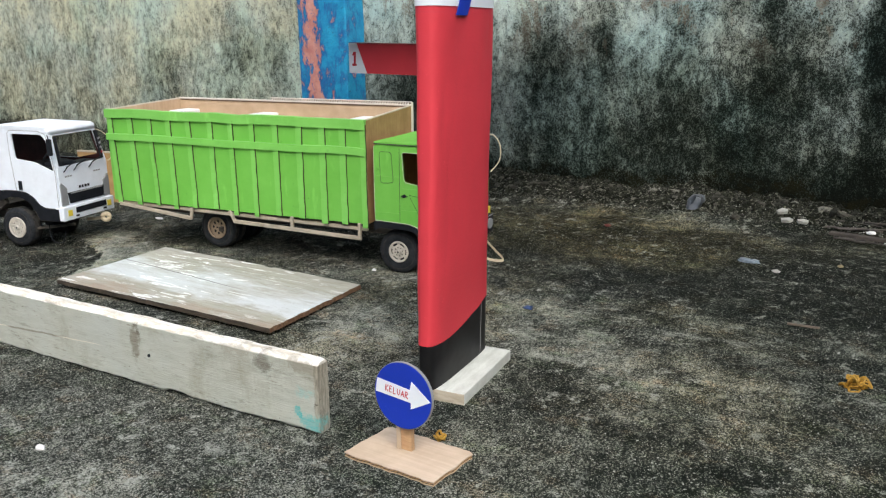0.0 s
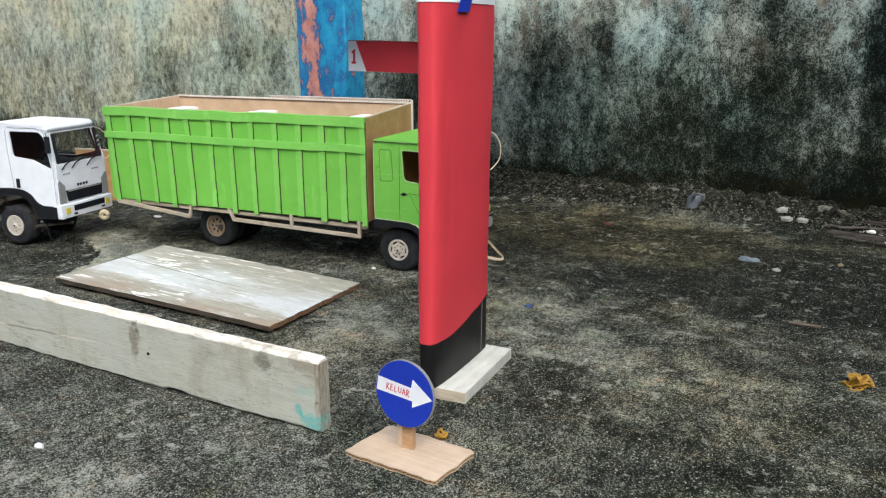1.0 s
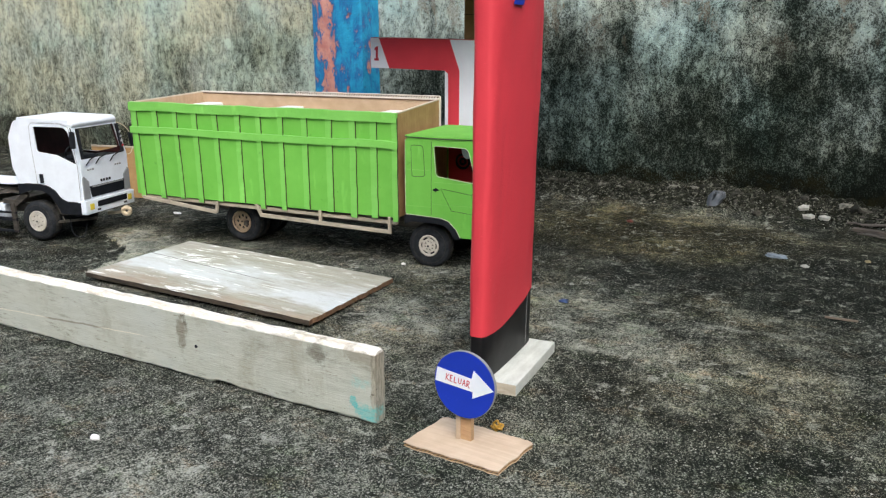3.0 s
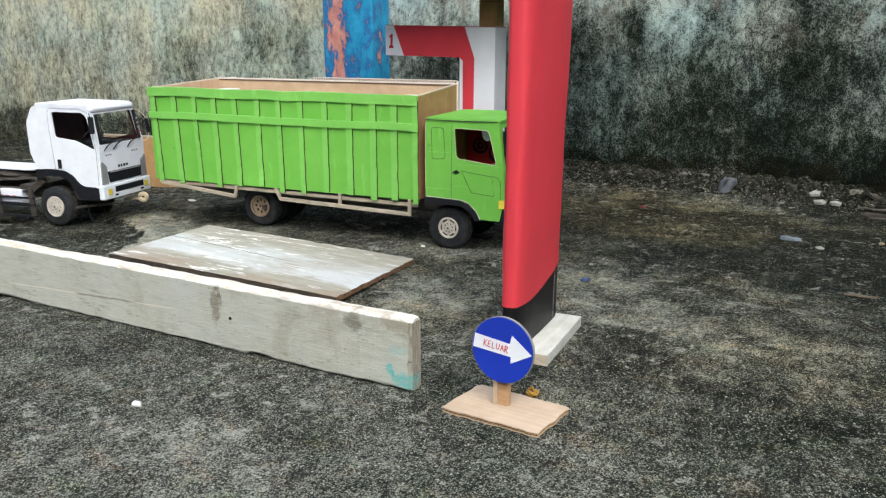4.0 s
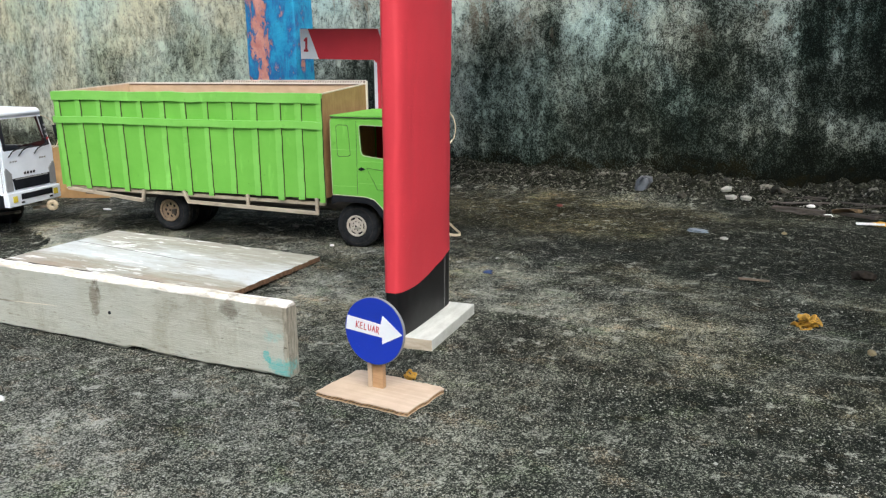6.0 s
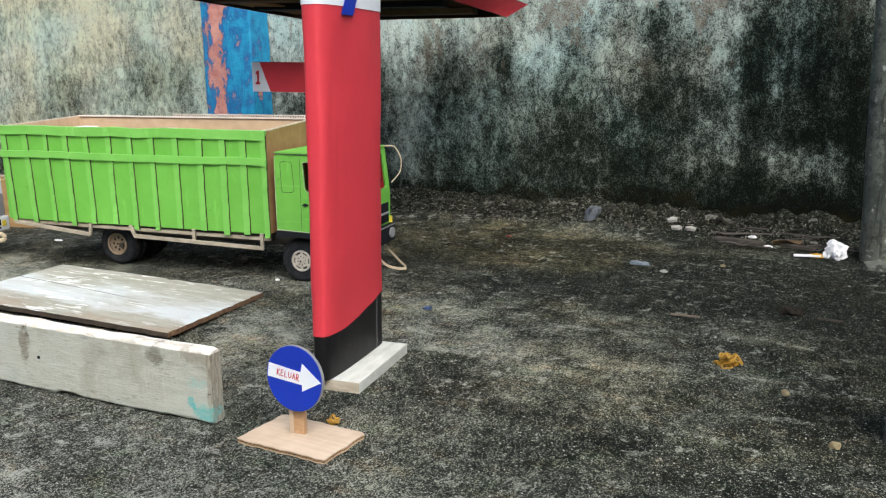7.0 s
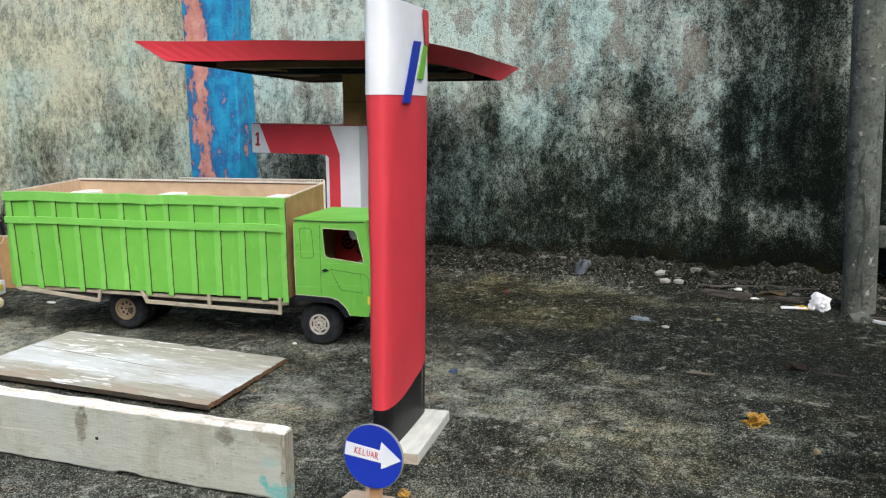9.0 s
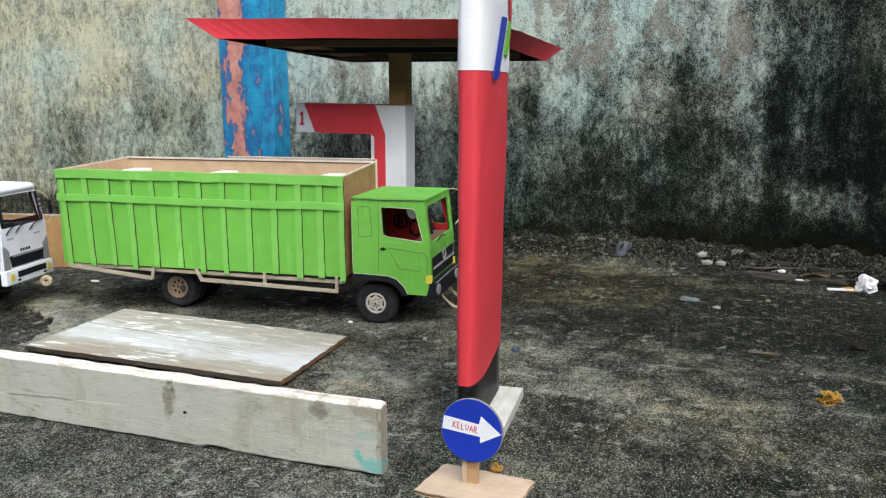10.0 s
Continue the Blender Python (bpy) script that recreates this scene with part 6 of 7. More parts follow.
# ---- the little exit sign ----
def build_sign():
    T = thing("exit_sign", pose(-0.256, 0.800, 0.0, 0, 0, 0), "round blue card sign with white arrow on a stick", "toy sign")
    corners = [(-0.063, -0.039), (0.060, -0.040), (0.064, 0.034), (0.056, 0.039), (-0.053, 0.041), (-0.058, 0.036)]
    out = []
    for a, b in zip(corners, corners[1:] + corners[:1]):
        k = max(2, round((Vector(b) - Vector(a)).length / 0.006))
        out += [tuple(Vector(a).lerp(Vector(b), q / k)) for q in range(k)]
    out = [(u + 0.0022 * noise.noise((u * 90, v * 90, 1)), v + 0.0022 * noise.noise((u * 90, v * 90, 7))) for u, v in out]
    base = part("card_base", panel(out, [], 0.0012, Matrix.Translation((0, 0, 0.0045))), M_CARDPALE, T, "pale brown card base")
    part("fluting", panel([(u * 0.982, v * 0.976) for u, v in out], [], 0.0033, Matrix.Translation((0, 0, 0.0012))), M_CARDDARK, base, "dark corrugated core")
    for q in range(0, len(out) - 1):
        (u0, v0), (u1, v1) = out[q], out[q + 1]
        part("flute", bar((u0 * 0.985, v0 * 0.98, 0.0015), (u1 * 0.985, v1 * 0.98, 0.0043), 0.0007, 0.0010, bevel=0.0), M_CARD, base)
    part("under_sheet", panel([(u * 0.992, v * 0.986) for u, v in out], [], 0.0011), M_CARDTAN, base, "pale lower ply")
    part("stick", box(-0.016, 0.002, 0.002, 0.009, 0.0057, 0.070, 0.0008), M_TANWOOD, T, "flat tan stick")
    part("stick_strip", box(-0.0172, -0.0115, -0.0002, 0.0018, 0.0057, 0.060, 0.0004), M_CARDPALE, T, "pale split strip along the stick")
    # the disc leans back a little and turns to the west
    D = pose(-0.004, 0.000, 0.0765, -3, 4, 0)
    r = 0.0392
    ring = [(r * math.cos(a) * (1 + 0.008 * math.sin(3 * a)), r * math.sin(a)) for a in [2 * math.pi * k / 48 for k in range(48)]]
    disc = part("disc", panel(ring, [], 0.0040, at(SIDE, 0, -0.004)), M_GREY, T, "grey card disc", m=D)
    part("blue_face", panel([(u * 0.985, v * 0.985) for u, v in ring], [], 0.0006, at(SIDE, 0, -0.0046)), M_BLUE, disc, "blue paper face")
    arrow = [(-0.0362, 0.0120), (0.009, 0.0100), (0.0105, 0.0205), (0.0374, 0.0035), (0.0125, -0.0125), (0.0120, -0.0048), (-0.0372, -0.0045)]
    part("arrow", panel(arrow, [], 0.0005, at(SIDE, 0, -0.0051)), M_WHITEP, disc, "white paper arrow")
    # the word KELUAR, written by hand with a thin red pen
    strokes = {"K": [((0, 0), (0.05, 1)), ((0.6, 1.0), (0.05, 0.42)), ((0.05, 0.45), (0.62, 0.0))], "E": [((0.05, 1), (0, 0)), ((0.05, 1), (0.5, 0.98)), ((0.02, 0.52), (0.42, 0.53)), ((0, 0), (0.52, 0.03))], "L": [((0.06, 1), (0, 0)), ((0, 0), (0.5, 0.04))],
               "U": [((0, 1), (0.06, 0.2)), ((0.06, 0.2), (0.28, 0)), ((0.28, 0), (0.52, 0.2)), ((0.52, 0.2), (0.56, 0.98))], "A": [((0, 0), (0.28, 1)), ((0.28, 1), (0.6, 0)), ((0.1, 0.36), (0.5, 0.36))], "R": [((0, 0), (0.04, 1)), ((0.04, 1), (0.5, 0.86)), ((0.5, 0.86), (0.46, 0.58)), ((0.46, 0.58), (0.04, 0.5)), ((0.1, 0.5), (0.6, -0.06))]}
    ink = bmesh.new()
    for i, ch in enumerate("KELUAR"):
        tall, drop = (0.0080, 0.0072, 0.0074, 0.0070, 0.0070, 0.0078)[i], (0.0, 0.0004, 0.0, 0.0004, 0.0002, -0.0002)[i]
        for (u0, v0), (u1, v1) in strokes[ch]:
            u = -0.0235 + 0.00545 * i
            bar((u + u0 * 0.0064, -0.0053, -0.0002 + drop - 0.00012 * i + v0 * tall), (u + u1 * 0.0064, -0.0053, -0.0002 + drop - 0.00012 * i + v1 * tall), 0.0005, 0.00085, ink, 0.0)
    part("lettering", ink, M_REDINK, disc, "red hand-drawn word")


build_sign()


# ---- the pump and its canopy ----
def build_pump():
    T = thing("toy_fuel_pump", pose(-1.128, 1.790, 0.0, 0, 0, 9.0), "red and white paper fuel pump standing behind the truck", "toy pump")
    d = 0.085
    body = [(0.000, 0.372), (0.205, 0.368), (0.205, 0.0), (0.298, 0.0), (0.298, 0.440), (0.000, 0.446)]
    core = part("body", panel(body, [], d, SIDE), M_WHITEP, T, "white paper body")
    part("red_band", panel([(0.052, 0.3712), (0.205, 0.3682), (0.214, 0.360), (0.214, 0.0), (0.242, 0.0), (0.244, 0.368), (0.218, 0.442), (0.024, 0.4455)], [], 0.0008, at(SIDE, 0, -0.0008)), M_RED, core, "red paper band")
    part("top_sheet", panel([(0.0, 0.0), (0.298, 0.0), (0.298, d), (0.0, d)], [], 0.0012, Matrix.Translation((0, 0, 0.4462)) @ pose(0, 0, 0, 0, 1.15, 0)), M_REDDARK, core, "red paper on top")
    one = [(-0.0085, 0.0), (0.0075, -0.0006), (0.0075, 0.0060), (0.0040, 0.0066), (0.0042, 0.0400), (-0.0014, 0.0402), (-0.0085, 0.0340), (-0.0085, 0.0285), (-0.0034, 0.0300), (-0.0036, 0.0064), (-0.0085, 0.0066)]
    part("figure", panel([(0.0160 + u * 0.8 + v * 0.04, 0.390 + v * 0.88) for u, v in one], [], 0.0004, at(SIDE, 0, -0.0004)), M_REDINK, core, "red figure one")
    post = part("canopy_post", box(0.250, 0.297, 0.016, 0.066, 0.4425, 0.590, 0.0008), M_CARD, T, "brown card post that carries the canopy")
    part("tape", box(0.2495, 0.2975, 0.0154, 0.0668, 0.500, 0.502), M_CARDDARK, post)


def build_canopy():
    T = thing("toy_canopy", pose(-0.86, 1.82, 0.0, 0, 0, 0), "red cardboard canopy with sloping sides on the pump's post", "toy canopy")
    base = Vector((-0.86, 1.82, 0.0))
    # corners of the upper and the lower edge; the canopy tilts down towards the wall
    top = [Vector(p) - base for p in ((-1.203, 1.466, 0.638), (-0.572, 1.630, 0.627), (-0.530, 1.830, 0.613), (-0.519, 2.180, 0.590), (-1.170, 2.090, 0.602))]
    low = [Vector(p) - base for p in ((-1.137, 1.490, 0.593), (-0.618, 1.661, 0.590), (-0.570, 1.830, 0.580), (-0.541, 2.090, 0.554), (-1.094, 2.024, 0.557))]
    lid = bmesh.new()
    upper = [lid.verts.new(p.lerp(Vector((0, 0, 0.604)), 0.06) - Vector((0, 0, 0.006))) for p in top]
    under = [lid.verts.new(v.co - Vector((0, 0, 0.004))) for v in upper]
    lid.faces.new(upper)
    lid.faces.new(under[::-1])
    for i in range(5):
        lid.faces.new((upper[i], under[i], under[(i + 1) % 5], upper[(i + 1) % 5]))
    # lid, inner fascia and ribs carry the underside's shade in their colour
    part("lid", lid, M_CARDDARK, T, "brown card lid, darkened for shade")
    for i in range(5):
        a, b, c, e = top[i], top[(i + 1) % 5], low[(i + 1) % 5], low[i]
        inward = Vector((0, 0, 0.6)) - (a + b) / 2
        inward.z = 0
        inward.normalize()
        bm = bmesh.new()
        k = 18
        o, q = [], []
        for s in range(k + 1):
            t = s / k
            w = (0.0026 if i == 0 else 0.0012) * noise.noise((i * 7, t * 3.1, 2)) * min(1.0, 8 * t, 8 * (1 - t))
            o.append((bm.verts.new(a.lerp(b, t) + Vector((0, 0, w))), bm.verts.new(e.lerp(c, t) + Vector((0, 0, w)))))
            q.append((bm.verts.new(a.lerp(b, t) + inward * 0.004 + Vector((0, 0, w))), bm.verts.new(e.lerp(c, t) + inward * 0.004 + Vector((0, 0, w)))))
        for s in range(k):
            f = [bm.faces.new((o[s][0], o[s + 1][0], o[s + 1][1], o[s][1])), bm.faces.new((q[s][0], q[s][1], q[s + 1][1], q[s + 1][0])), bm.faces.new((o[s][0], q[s][0], q[s + 1][0], o[s + 1][0])), bm.faces.new((o[s][1], o[s + 1][1], q[s + 1][1], q[s][1]))]
            # inner face in the darkened card, its shade put into the colour
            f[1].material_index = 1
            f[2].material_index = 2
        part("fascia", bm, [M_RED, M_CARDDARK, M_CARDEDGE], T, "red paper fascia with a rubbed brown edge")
    for k, t in enumerate((0.25, 0.52, 0.80)):
        a, b = low[0].lerp(low[4], t), low[1].lerp(low[3], t)
        part("lid_rib", bar(a.lerp(b, 0.06) + Vector((0, 0, 0.004)), a.lerp(b, 0.94) + Vector((0, 0, 0.004)), 0.05, 0.014), (M_CARDDARK, M_BLACK, M_CARDDARK)[k], T, "card rib under the lid, coloured dark for shade")
    part("edge_patch", bar(low[0].lerp(low[4], 0.35) + Vector((0.06, 0, 0.006)), low[0].lerp(low[4], 0.75) + Vector((0.09, 0, 0.003)), 0.09, 0.003), M_CARD, T, "brown card patch under the lid")


build_pump()
build_canopy()


# ---- small things on the ground ----
def bank_z(x, y):
    """The bank of fallen plaster and black earth along the foot of the wall, without its clods."""
    u = smooth(2.165, 2.325, y) * (1 - smooth(0.30, 0.42, x))
    return floor_z(x, y) - 0.006 + u * (0.020 + 0.016 * noise.noise((x * 4.3, y * 5, 11)) + 0.012 * noise.noise((x * 13, y * 13, 12)))


def on_floor(x, y, dz=0.0):
    return Matrix.Translation((x, y, max(floor_z(x, y), bank_z(x, y)) + dz))


def build_bank():
    xs = [-1.50 + 0.005 * i for i in range(386)]
    ys = [2.150 + 0.005 * j for j in range(40)]
    verts = []
    for y in ys:
        for x in xs:
            u = smooth(2.16, 2.26, y)
            clod = abs(noise.noise((x * 26, y * 26, 21))) * 0.017 + abs(noise.noise((x * 58, y * 58, 22))) * 0.010 + abs(noise.noise((x * 120, y * 120, 23))) * 0.005
            # a broken ledge of old plaster close to the wall
            ledge = 0.014 * smooth(0.0, 0.03, y - 2.305 - 0.02 * noise.noise((x * 9, 3, 3))) * smooth(-0.25, 0.05, noise.noise((x * 6, 1, 8)))
            verts.append((x, y, bank_z(x, y) + u * clod + ledge))
    w = len(xs)
    faces = [(j * w + i, j * w + i + 1, (j + 1) * w + i + 1, (j + 1) * w + i) for j in range(len(ys) - 1) for i in range(w - 1)]
    me = bpy.data.meshes.new("debris_bank")
    me.from_pydata(verts, [], faces)
    n = Nodes("mossy_debris", 0.95, spec=0.05)
    c = n.mix(n.ramp(n.noise(16, 6, 0.75), (0.40, 0), (0.62, 1)), (0.008, 0.009, 0.006), (0.038, 0.041, 0.029))
    c = n.mix(n.ramp(n.noise(42, 5, 0.75, n.stretched(1, 1, 1, (3, 1, 0))), (0.57, 0), (0.65, 0.8)), c, (0.105, 0.108, 0.086))
    c = n.mix(n.ramp(n.cells(210), (0.70, 0), (0.76, 0.7)), c, (0.135, 0.137, 0.110))
    c = n.mix(n.ramp(n.cells(300), (0.40, 0.8), (0.46, 0)), c, (0.006, 0.006, 0.005))
    n.bump(n.calc("ADD", n.noise(70, 6, 0.75), n.noise(220, 3)), 0.9, 0.006)
    me.materials.append(n.done(c))
    tagged(new("debris_bank", me), "bank of black earth and fallen plaster along the wall's foot", "debris", kind="stuff")


build_bank()


def build_tangle(x, y, r, count, seed, thick, label):
    rnd = random.Random(seed)
    T = thing("rubber_band_tangle", on_floor(x, y), label, "rubber bands")
    for i in range(count):
        cx, cy = rnd.uniform(-0.65, 0.65) * r, rnd.uniform(-0.5, 0.5) * r
        h0 = rnd.uniform(0.05, 1.0) * r
        pts = []
        for k in range(7):
            a = 2 * math.pi * k / 7 + rnd.uniform(-0.3, 0.3)
            rr = r * rnd.uniform(0.12, 0.72)
            pts.append((cx + rr * math.cos(a), cy + rr * 0.8 * math.sin(a), max(thick, h0 + rnd.uniform(-0.5, 0.5) * r * 0.7)))
        part("band", tube(curve_through(pts, 5, True), thick, 6, True), M_BAND, T, smooth=True)


build_tangle(0.152, 1.265, 0.016, 14, 5, 0.0013, "tangle of orange-yellow rubber bands on the concrete")
build_tangle(-0.240, 0.848, 0.013, 3, 8, 0.0013, "few thin yellow rubber bands beside the sign")

for x, y, sx, sy, sz, seed, mat, label in (
        (-0.635, 0.585, 0.008, 0.006, 0.005, 1, M_FOAM, "small white pebble on the concrete"),
        (0.236, 1.190, 0.0065, 0.006, 0.005, 2, M_CHALK, "small ochre stone on the concrete"),
        (0.300, 1.050, 0.008, 0.006, 0.006, 3, M_CHALK, "small ochre stone on the concrete"),
        (-0.492, 2.000, 0.010, 0.007, 0.005, 4, M_REDBIT, "chip of red brick near the wall"),
        (0.075, 2.196, 0.012, 0.008, 0.007, 5, M_FOAM, "white chip among the rubbish"),
        (0.118, 2.150, 0.012, 0.007, 0.005, 6, M_FOAM, "white chip among the rubbish"),
        (-0.230, 2.190, 0.014, 0.012, 0.012, 7, M_CLOD, "grey stone at the wall's foot"),
        (0.050, 1.905, 0.007, 0.006, 0.004, 8, M_CHALK, "small ochre stone on the concrete"),
        (-0.055, 1.800, 0.010, 0.008, 0.004, 9, M_STONE, "pale flat chip on the concrete"),
        (0.212, 1.580, 0.026, 0.014, 0.012, 10, M_EARTH, "dark clod of earth on the concrete"),
        (0.345, 2.010, 0.034, 0.024, 0.016, 12, M_POST, "grey broken stone at the post's foot"),
        (-0.560, 1.335, 0.006, 0.005, 0.004, 14, M_STONE, "pale crumb under the truck"),
        (-1.604, 1.531, 0.017, 0.009, 0.004, 15, M_FOAM, "pale flat chip behind the truck"),
        (-0.942, 1.505, 0.010, 0.007, 0.004, 16, M_STONE, "pale crumb under the truck"),
        (-0.751, 1.383, 0.006, 0.005, 0.004, 17, M_FOAM, "white crumb beside the truck's wheel")):
    pebble = mat is M_FOAM
    solid("stone", lump(sx * 0.85, sy * 0.75, sz * 0.7, 0.18, seed, 3) if pebble else lump(sx * 0.8, sy * 0.8, sz * 0.9, 0.4, seed), mat, label, "stone", on_floor(x, y), smooth=pebble)

rnd = random.Random(14)
for i, (x, y, dz, a, sx, sy) in enumerate(((-0.128, 2.236, 0.010, 20, 0.021, 0.013), (-0.112, 2.212, 0.004, -15, 0.020, 0.013), (-0.078, 2.214, 0.004, 12, 0.020, 0.012), (-0.185, 2.262, 0.0, 40, 0.014, 0.011), (-0.30, 2.255, 0.0, -20, 0.018, 0.011), (0.020, 2.285, 0.004, 5, 0.050, 0.016))):
    pts = [(sx * math.cos(q) * rnd.uniform(0.8, 1.1), sy * math.sin(q) * rnd.uniform(0.8, 1.1)) for q in (0.4, 1.5, 2.9, 3.9, 5.3)]
    solid("rubble_piece", panel([(u * 0.8, v * 0.85) for u, v in pts], [], 0.007), M_STONE if i < 3 else M_CLOD, "angular broken tile piece at the wall's foot", "rubble", on_floor(x, y, dz) @ pose(0, 0, 0, 14, -8 + 6 * i, a), "pale rubble by the wall")

bm = lump(0.021, 0.017, 0.026, 0.55, 61, 3)
for v in bm.verts:
    v.co += Vector((noise.noise(v.co * 90), noise.noise(v.co * 90 + Vector((9, 0, 0))), 0.5 * noise.noise(v.co * 90 + Vector((0, 9, 0))) if v.co.z > 0.004 else 0)) * 0.006
    v.co.z = max(0.0, v.co.z)
solid("crumpled_cup", bm, M_BAGW, "crumpled white plastic cup lying by the wall", "rubbish", on_floor(0.263, 2.090))
bm = bar((-0.055, 0.0, 0.005), (0.0, 0.012, 0.006), 0.012, 0.004)
solid("plastic_spoon", bm, M_BAGW, "white plastic spoon beside the cup", "rubbish", on_floor(0.235, 2.070))
bm = lump(0.018, 0.012, 0.007, 0.4, 34)
solid("wrapper", bm, M_BAND, "yellow scrap of wrapper beside the cup", "rubbish", on_floor(0.226, 2.088))
bm = lathe([(0.0215, 0.0), (0.0220, 0.003), (0.0205, 0.012), (0.0185, 0.024), (0.0165, 0.036), (0.0155, 0.0365), (0.0180, 0.018)], 20, pose(0, 0, 0, 90, 0, 0))
for v in bm.verts:
    v.co += Vector((noise.noise(v.co * 70), noise.noise(v.co * 70 + Vector((4, 0, 0))), 0.5 * noise.noise(v.co * 70 + Vector((0, 4, 0))))) * 0.009
    v.co.x += 0.25 * v.co.z
solid("plastic_cup", bm, M_BAGB, "crumpled dull bluish plastic cup against the wall", "rubbish", on_floor(-0.350, 2.235, -0.003) @ pose(0, 0, 0, 5, 4, 0), smooth=True)
bm = lump(0.020, 0.012, 0.004, 0.6, 44, 3)
solid("plastic_scrap", bm, M_PALEBLUE, "flat pale blue plastic scrap on the concrete", "rubbish", on_floor(-0.118, 1.848))
bm = lump(0.008, 0.007, 0.004, 0.6, 46)
solid("plastic_scrap", bm, M_BLUEBIT, "tiny blue plastic scrap on the concrete", "rubbish", on_floor(-0.377, 1.338))
for x, y, l, w, a, mat, label in ((0.050, 1.485, 0.050, 0.0026, -2, M_DRYTWIG, "short brown stick lying on the concrete"), (0.050, 2.165, 0.120, 0.020, -12, M_OLDWOOD, "broken dark lath by the wall"), (0.170, 2.165, 0.110, 0.016, -28, M_OLDWOOD, "broken dark lath by the wall"), (0.25, 2.175, 0.100, 0.012, 5, M_OLDWOOD, "broken dark lath by the wall"), (0.41, 2.03, 0.090, 0.010, -8, M_OLDWOOD, "thin dark stick by the post"), (0.385, 2.0, 0.034, 0.006, -40, M_FOAM, "thin white splinter by the post"), (0.275, 1.565, 0.040, 0.0025, -12, M_OLDWOOD, "thin dark twig on the concrete")):
    solid("stick", bar((-l / 2, 0, 0.003), (l / 2, 0.002, 0.004), w, min(0.007, w + 0.001)), mat, label, "stick", on_floor(x, y) @ pose(0, 0, 0, 0, 0, a))
rnd = random.Random(33)
for i in range(12):
    l = rnd.uniform(0.05, 0.13)
    pts = [(-l / 2 + l * k / 5, 0.006 * noise.noise((i * 3.0, k * 0.7, 1)), 0.004 + 0.004 * noise.noise((i, k * 0.6, 5))) for k in range(6)]
    x, y = rnd.uniform(0.00, 0.34), rnd.uniform(2.12, 2.25)
    solid("twig", tube(pts, rnd.uniform(0.0014, 0.0030), 6), M_OLDWOOD, "thin dark dry twig in the litter by the wall", "twig", on_floor(x, y, 0.004) @ pose(0, 0, 0, 0, rnd.uniform(-4, 4), rnd.uniform(-35, 25)), "twigs by the wall")
bm = bmesh.new()
rows = []
for j in range(9):
    t = j / 8
    w = 0.016 * math.sin(math.pi * min(0.98, t + 0.02)) + 0.001
    rows.append([bm.verts.new((-0.035 + 0.07 * t, -w, 0.010 + 0.006 * math.sin(5 * t))), bm.verts.new((-0.035 + 0.07 * t, 0, 0.004)), bm.verts.new((-0.035 + 0.07 * t, w, 0.011))])
for a, b in zip(rows, rows[1:]):
    for q in range(2):
        bm.faces.new((a[q], a[q + 1], b[q + 1], b[q]))
got = bmesh.ops.extrude_face_region(bm, geom=bm.faces[:])
bmesh.ops.translate(bm, vec=(0, 0, 0.0008), verts=[v for v in got["geom"] if isinstance(v, bmesh.types.BMVert)])
solid("dead_leaf", bm, M_LEAF, "curled brown dead leaf among the sticks", "leaf", on_floor(0.156, 2.180) @ pose(0, 0, 0, 0, 0, 25))


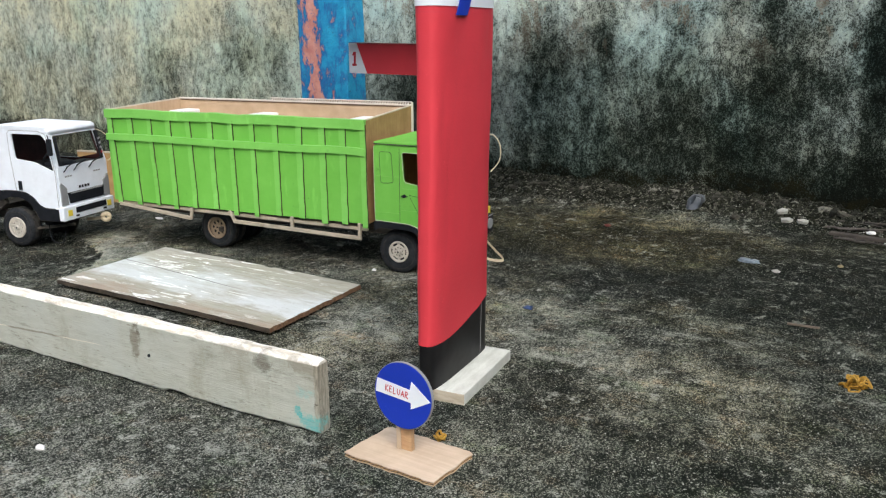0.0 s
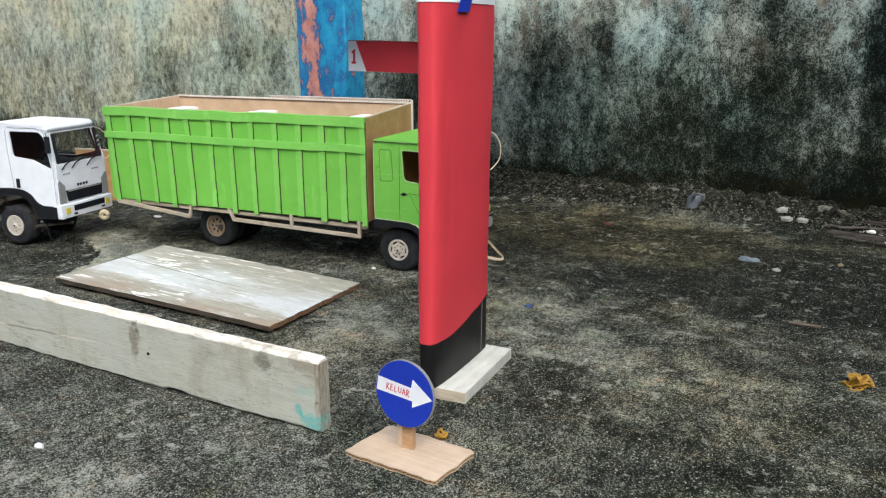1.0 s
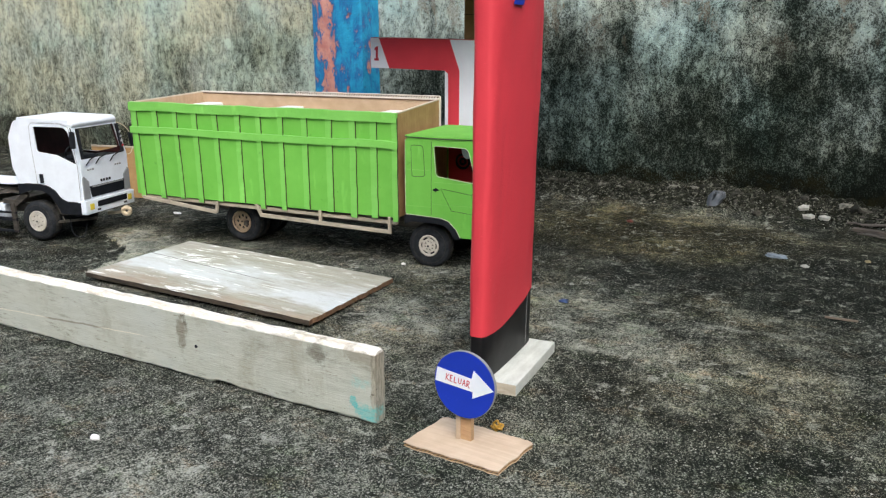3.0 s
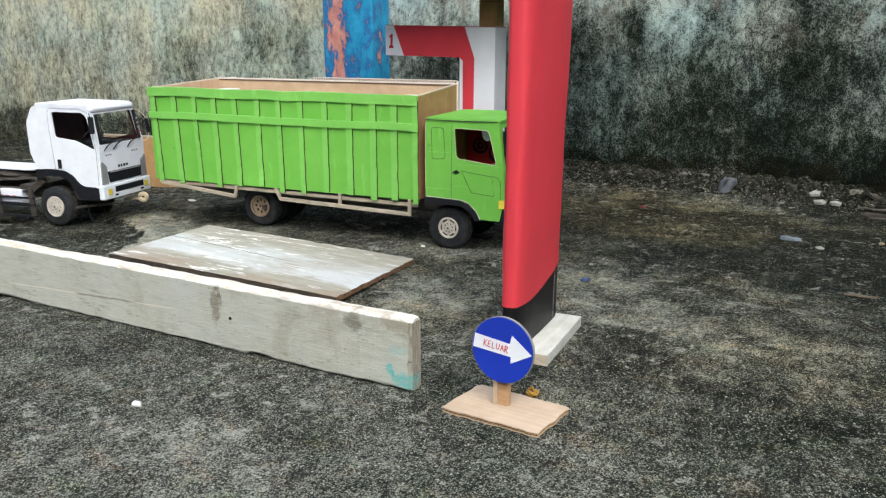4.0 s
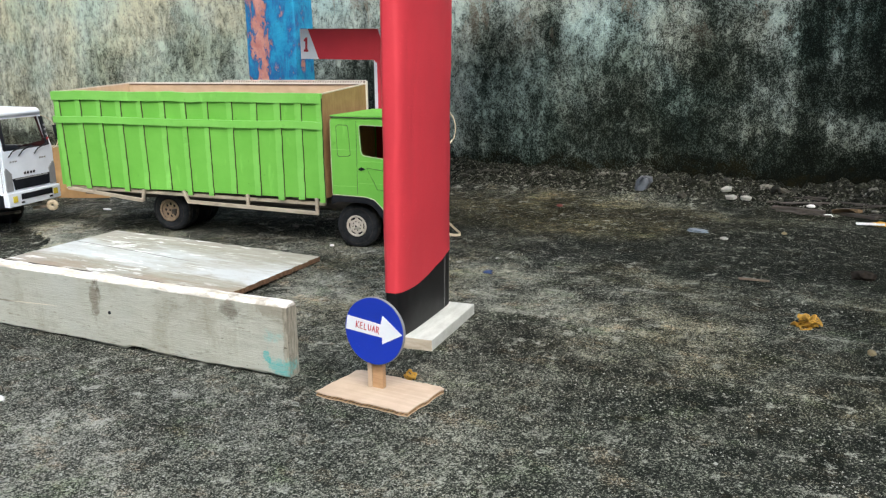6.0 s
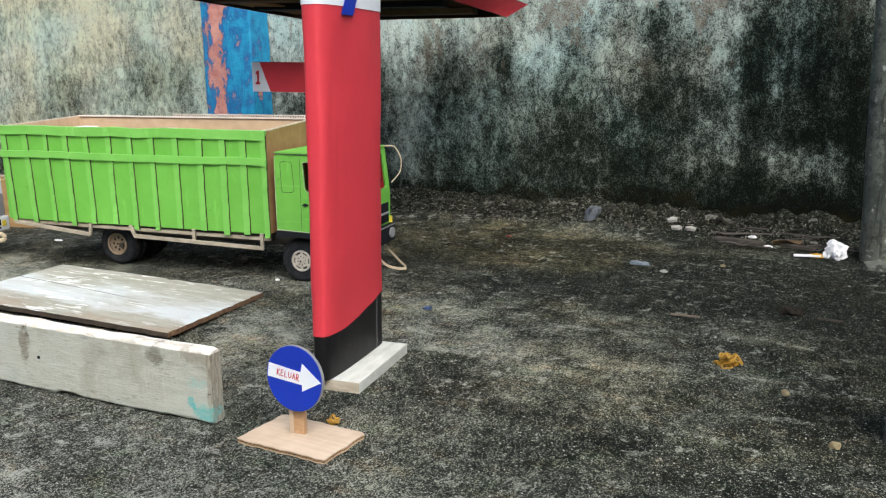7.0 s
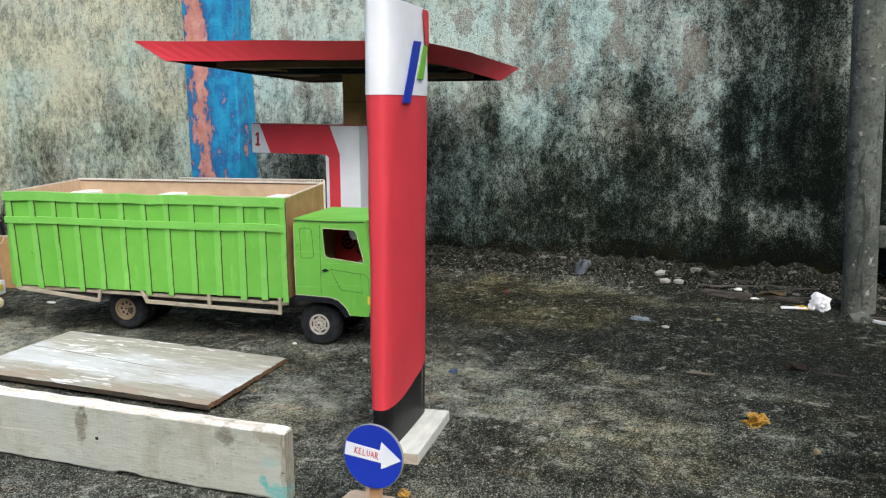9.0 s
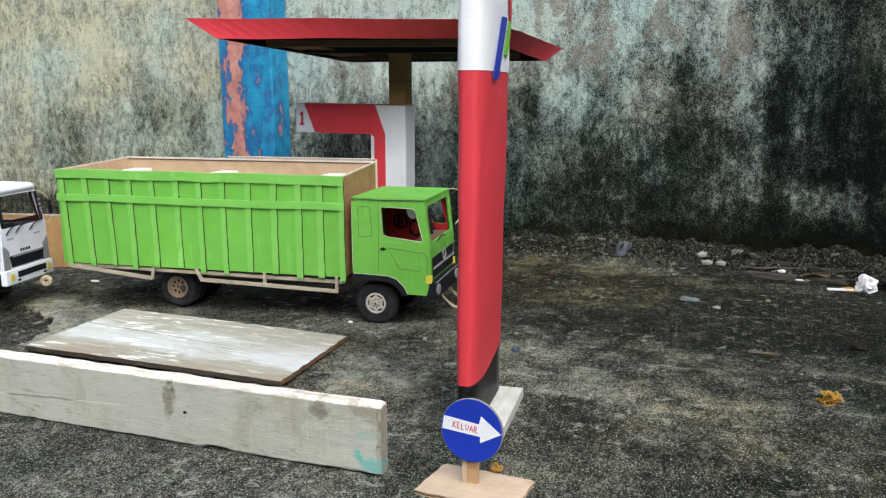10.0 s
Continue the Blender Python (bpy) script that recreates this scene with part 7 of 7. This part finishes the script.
# ---- crumbs of plaster and clods along the wall's foot ----
def build_clods():
    rnd = random.Random(21)
    ico = bmesh.new()
    bmesh.ops.create_icosphere(ico, subdivisions=1, radius=1.0)
    base = [tuple(v.co) for v in ico.verts]
    tris = [tuple(v.index for v in f.verts) for f in ico.faces]
    ico.free()
    verts, faces = [], []
    for i in range(1000):
        x, y = rnd.uniform(-1.45, 0.62), 2.328 - abs(rnd.gauss(0, 0.060))
        s = min(0.017, 0.0045 * math.exp(rnd.gauss(0, 0.45)))
        a, f1, f2 = rnd.uniform(0, 6.28), rnd.uniform(0.6, 1.0), rnd.uniform(0.4, 0.8)
        z = max(floor_z(x, y), bank_z(x, y) + 0.004) + s * 0.15
        k = len(verts)
        for vx, vy, vz in base:
            j = rnd.uniform(0.7, 1.25) * s
            px, py = vx * j * 1.3, vy * j * f1
            verts.append((x + px * math.cos(a) - py * math.sin(a), y + px * math.sin(a) + py * math.cos(a), z + vz * j * f2))
        faces += [tuple(k + q for q in t) for t in tris]
    me = bpy.data.meshes.new("rubble_crumbs")
    me.from_pydata(verts, [], faces)
    n = Nodes("plaster_crumbs", 0.95, spec=0.15)
    isl = n.t.nodes.new("ShaderNodeNewGeometry").outputs["Random Per Island"]
    c = n.ramp(isl, (0.0, (0.012, 0.013, 0.010)), (0.5, (0.034, 0.034, 0.027)), (0.8, (0.085, 0.083, 0.068)), (1.0, (0.20, 0.20, 0.17)))
    c = n.mix(n.ramp(n.noise(140, 4, 0.7), (0.45, 0), (0.6, 0.7)), c, (0.02, 0.022, 0.017))
    n.bump(n.noise(200, 4), 0.6, 0.002)
    me.materials.append(n.done(c))
    tagged(new("rubble_crumbs", me), "dark crumbs of plaster and earth along the wall's foot", "rubble", kind="stuff")


build_clods()


# ---- loose grit over the whole yard ----
def build_grit():
    rnd = random.Random(11)
    verts, faces = [], []
    shape = [(1, 0, 0), (0, 1, 0), (-1, 0, 0), (0, -1, 0), (0, 0, 1)]
    fs = [(0, 1, 4), (1, 2, 4), (2, 3, 4), (3, 0, 4)]
    for i in range(90000):
        if i < 86000:
            x, y = rnd.uniform(-1.75, 0.50), 0.35 + 1.88 * rnd.random() ** 1.25
            # the grains lie thick on worn patches and thin on the black films
            if noise.noise((x * 5, y * 6, 31)) + 0.6 * noise.noise((x * 17, y * 19, 32)) < rnd.uniform(-0.75, 0.45) + (0.35 if y > 1.4 else 0.0):
                continue
        else:
            x, y = rnd.uniform(-1.5, 0.6), 2.30 - abs(rnd.gauss(0, 0.07))
        s = min(0.0050, 0.00085 * math.exp(rnd.gauss(0, 0.42)))
        if i >= 86000:
            s *= 1.7
        if i % 53 == 0:
            s = min(0.0026, s * 1.8)
        a = rnd.uniform(0, 6.28)
        z = (floor_z(x, y) if y < 2.16 else max(floor_z(x, y), bank_z(x, y) + 0.004)) - s * 0.15
        k = len(verts)
        for vx, vy, vz in shape:
            j = rnd.uniform(0.65, 1.3)
            px, py = vx * j * s * 1.2, vy * j * s
            flat = 1.05 if s < 0.0015 else 0.55
            verts.append((x + px * math.cos(a) - py * math.sin(a), y + px * math.sin(a) + py * math.cos(a), z + vz * j * s * flat))
        faces += [tuple(k + q for q in f) for f in fs]
    me = bpy.data.meshes.new("grit")
    me.from_pydata(verts, [], faces)
    n = Nodes("loose_grit", 0.9, spec=0.2)
    isl = n.t.nodes.new("ShaderNodeNewGeometry").outputs["Random Per Island"]
    c = n.ramp(isl, (0.0, (0.035, 0.034, 0.030)), (0.35, (0.11, 0.112, 0.09)), (0.7, (0.25, 0.26, 0.22)), (1.0, (0.46, 0.47, 0.41)))
    me.materials.append(n.done(c))
    tagged(new("grit", me), "loose grit and crumbs scattered over the concrete", "grit", kind="stuff")


build_grit()
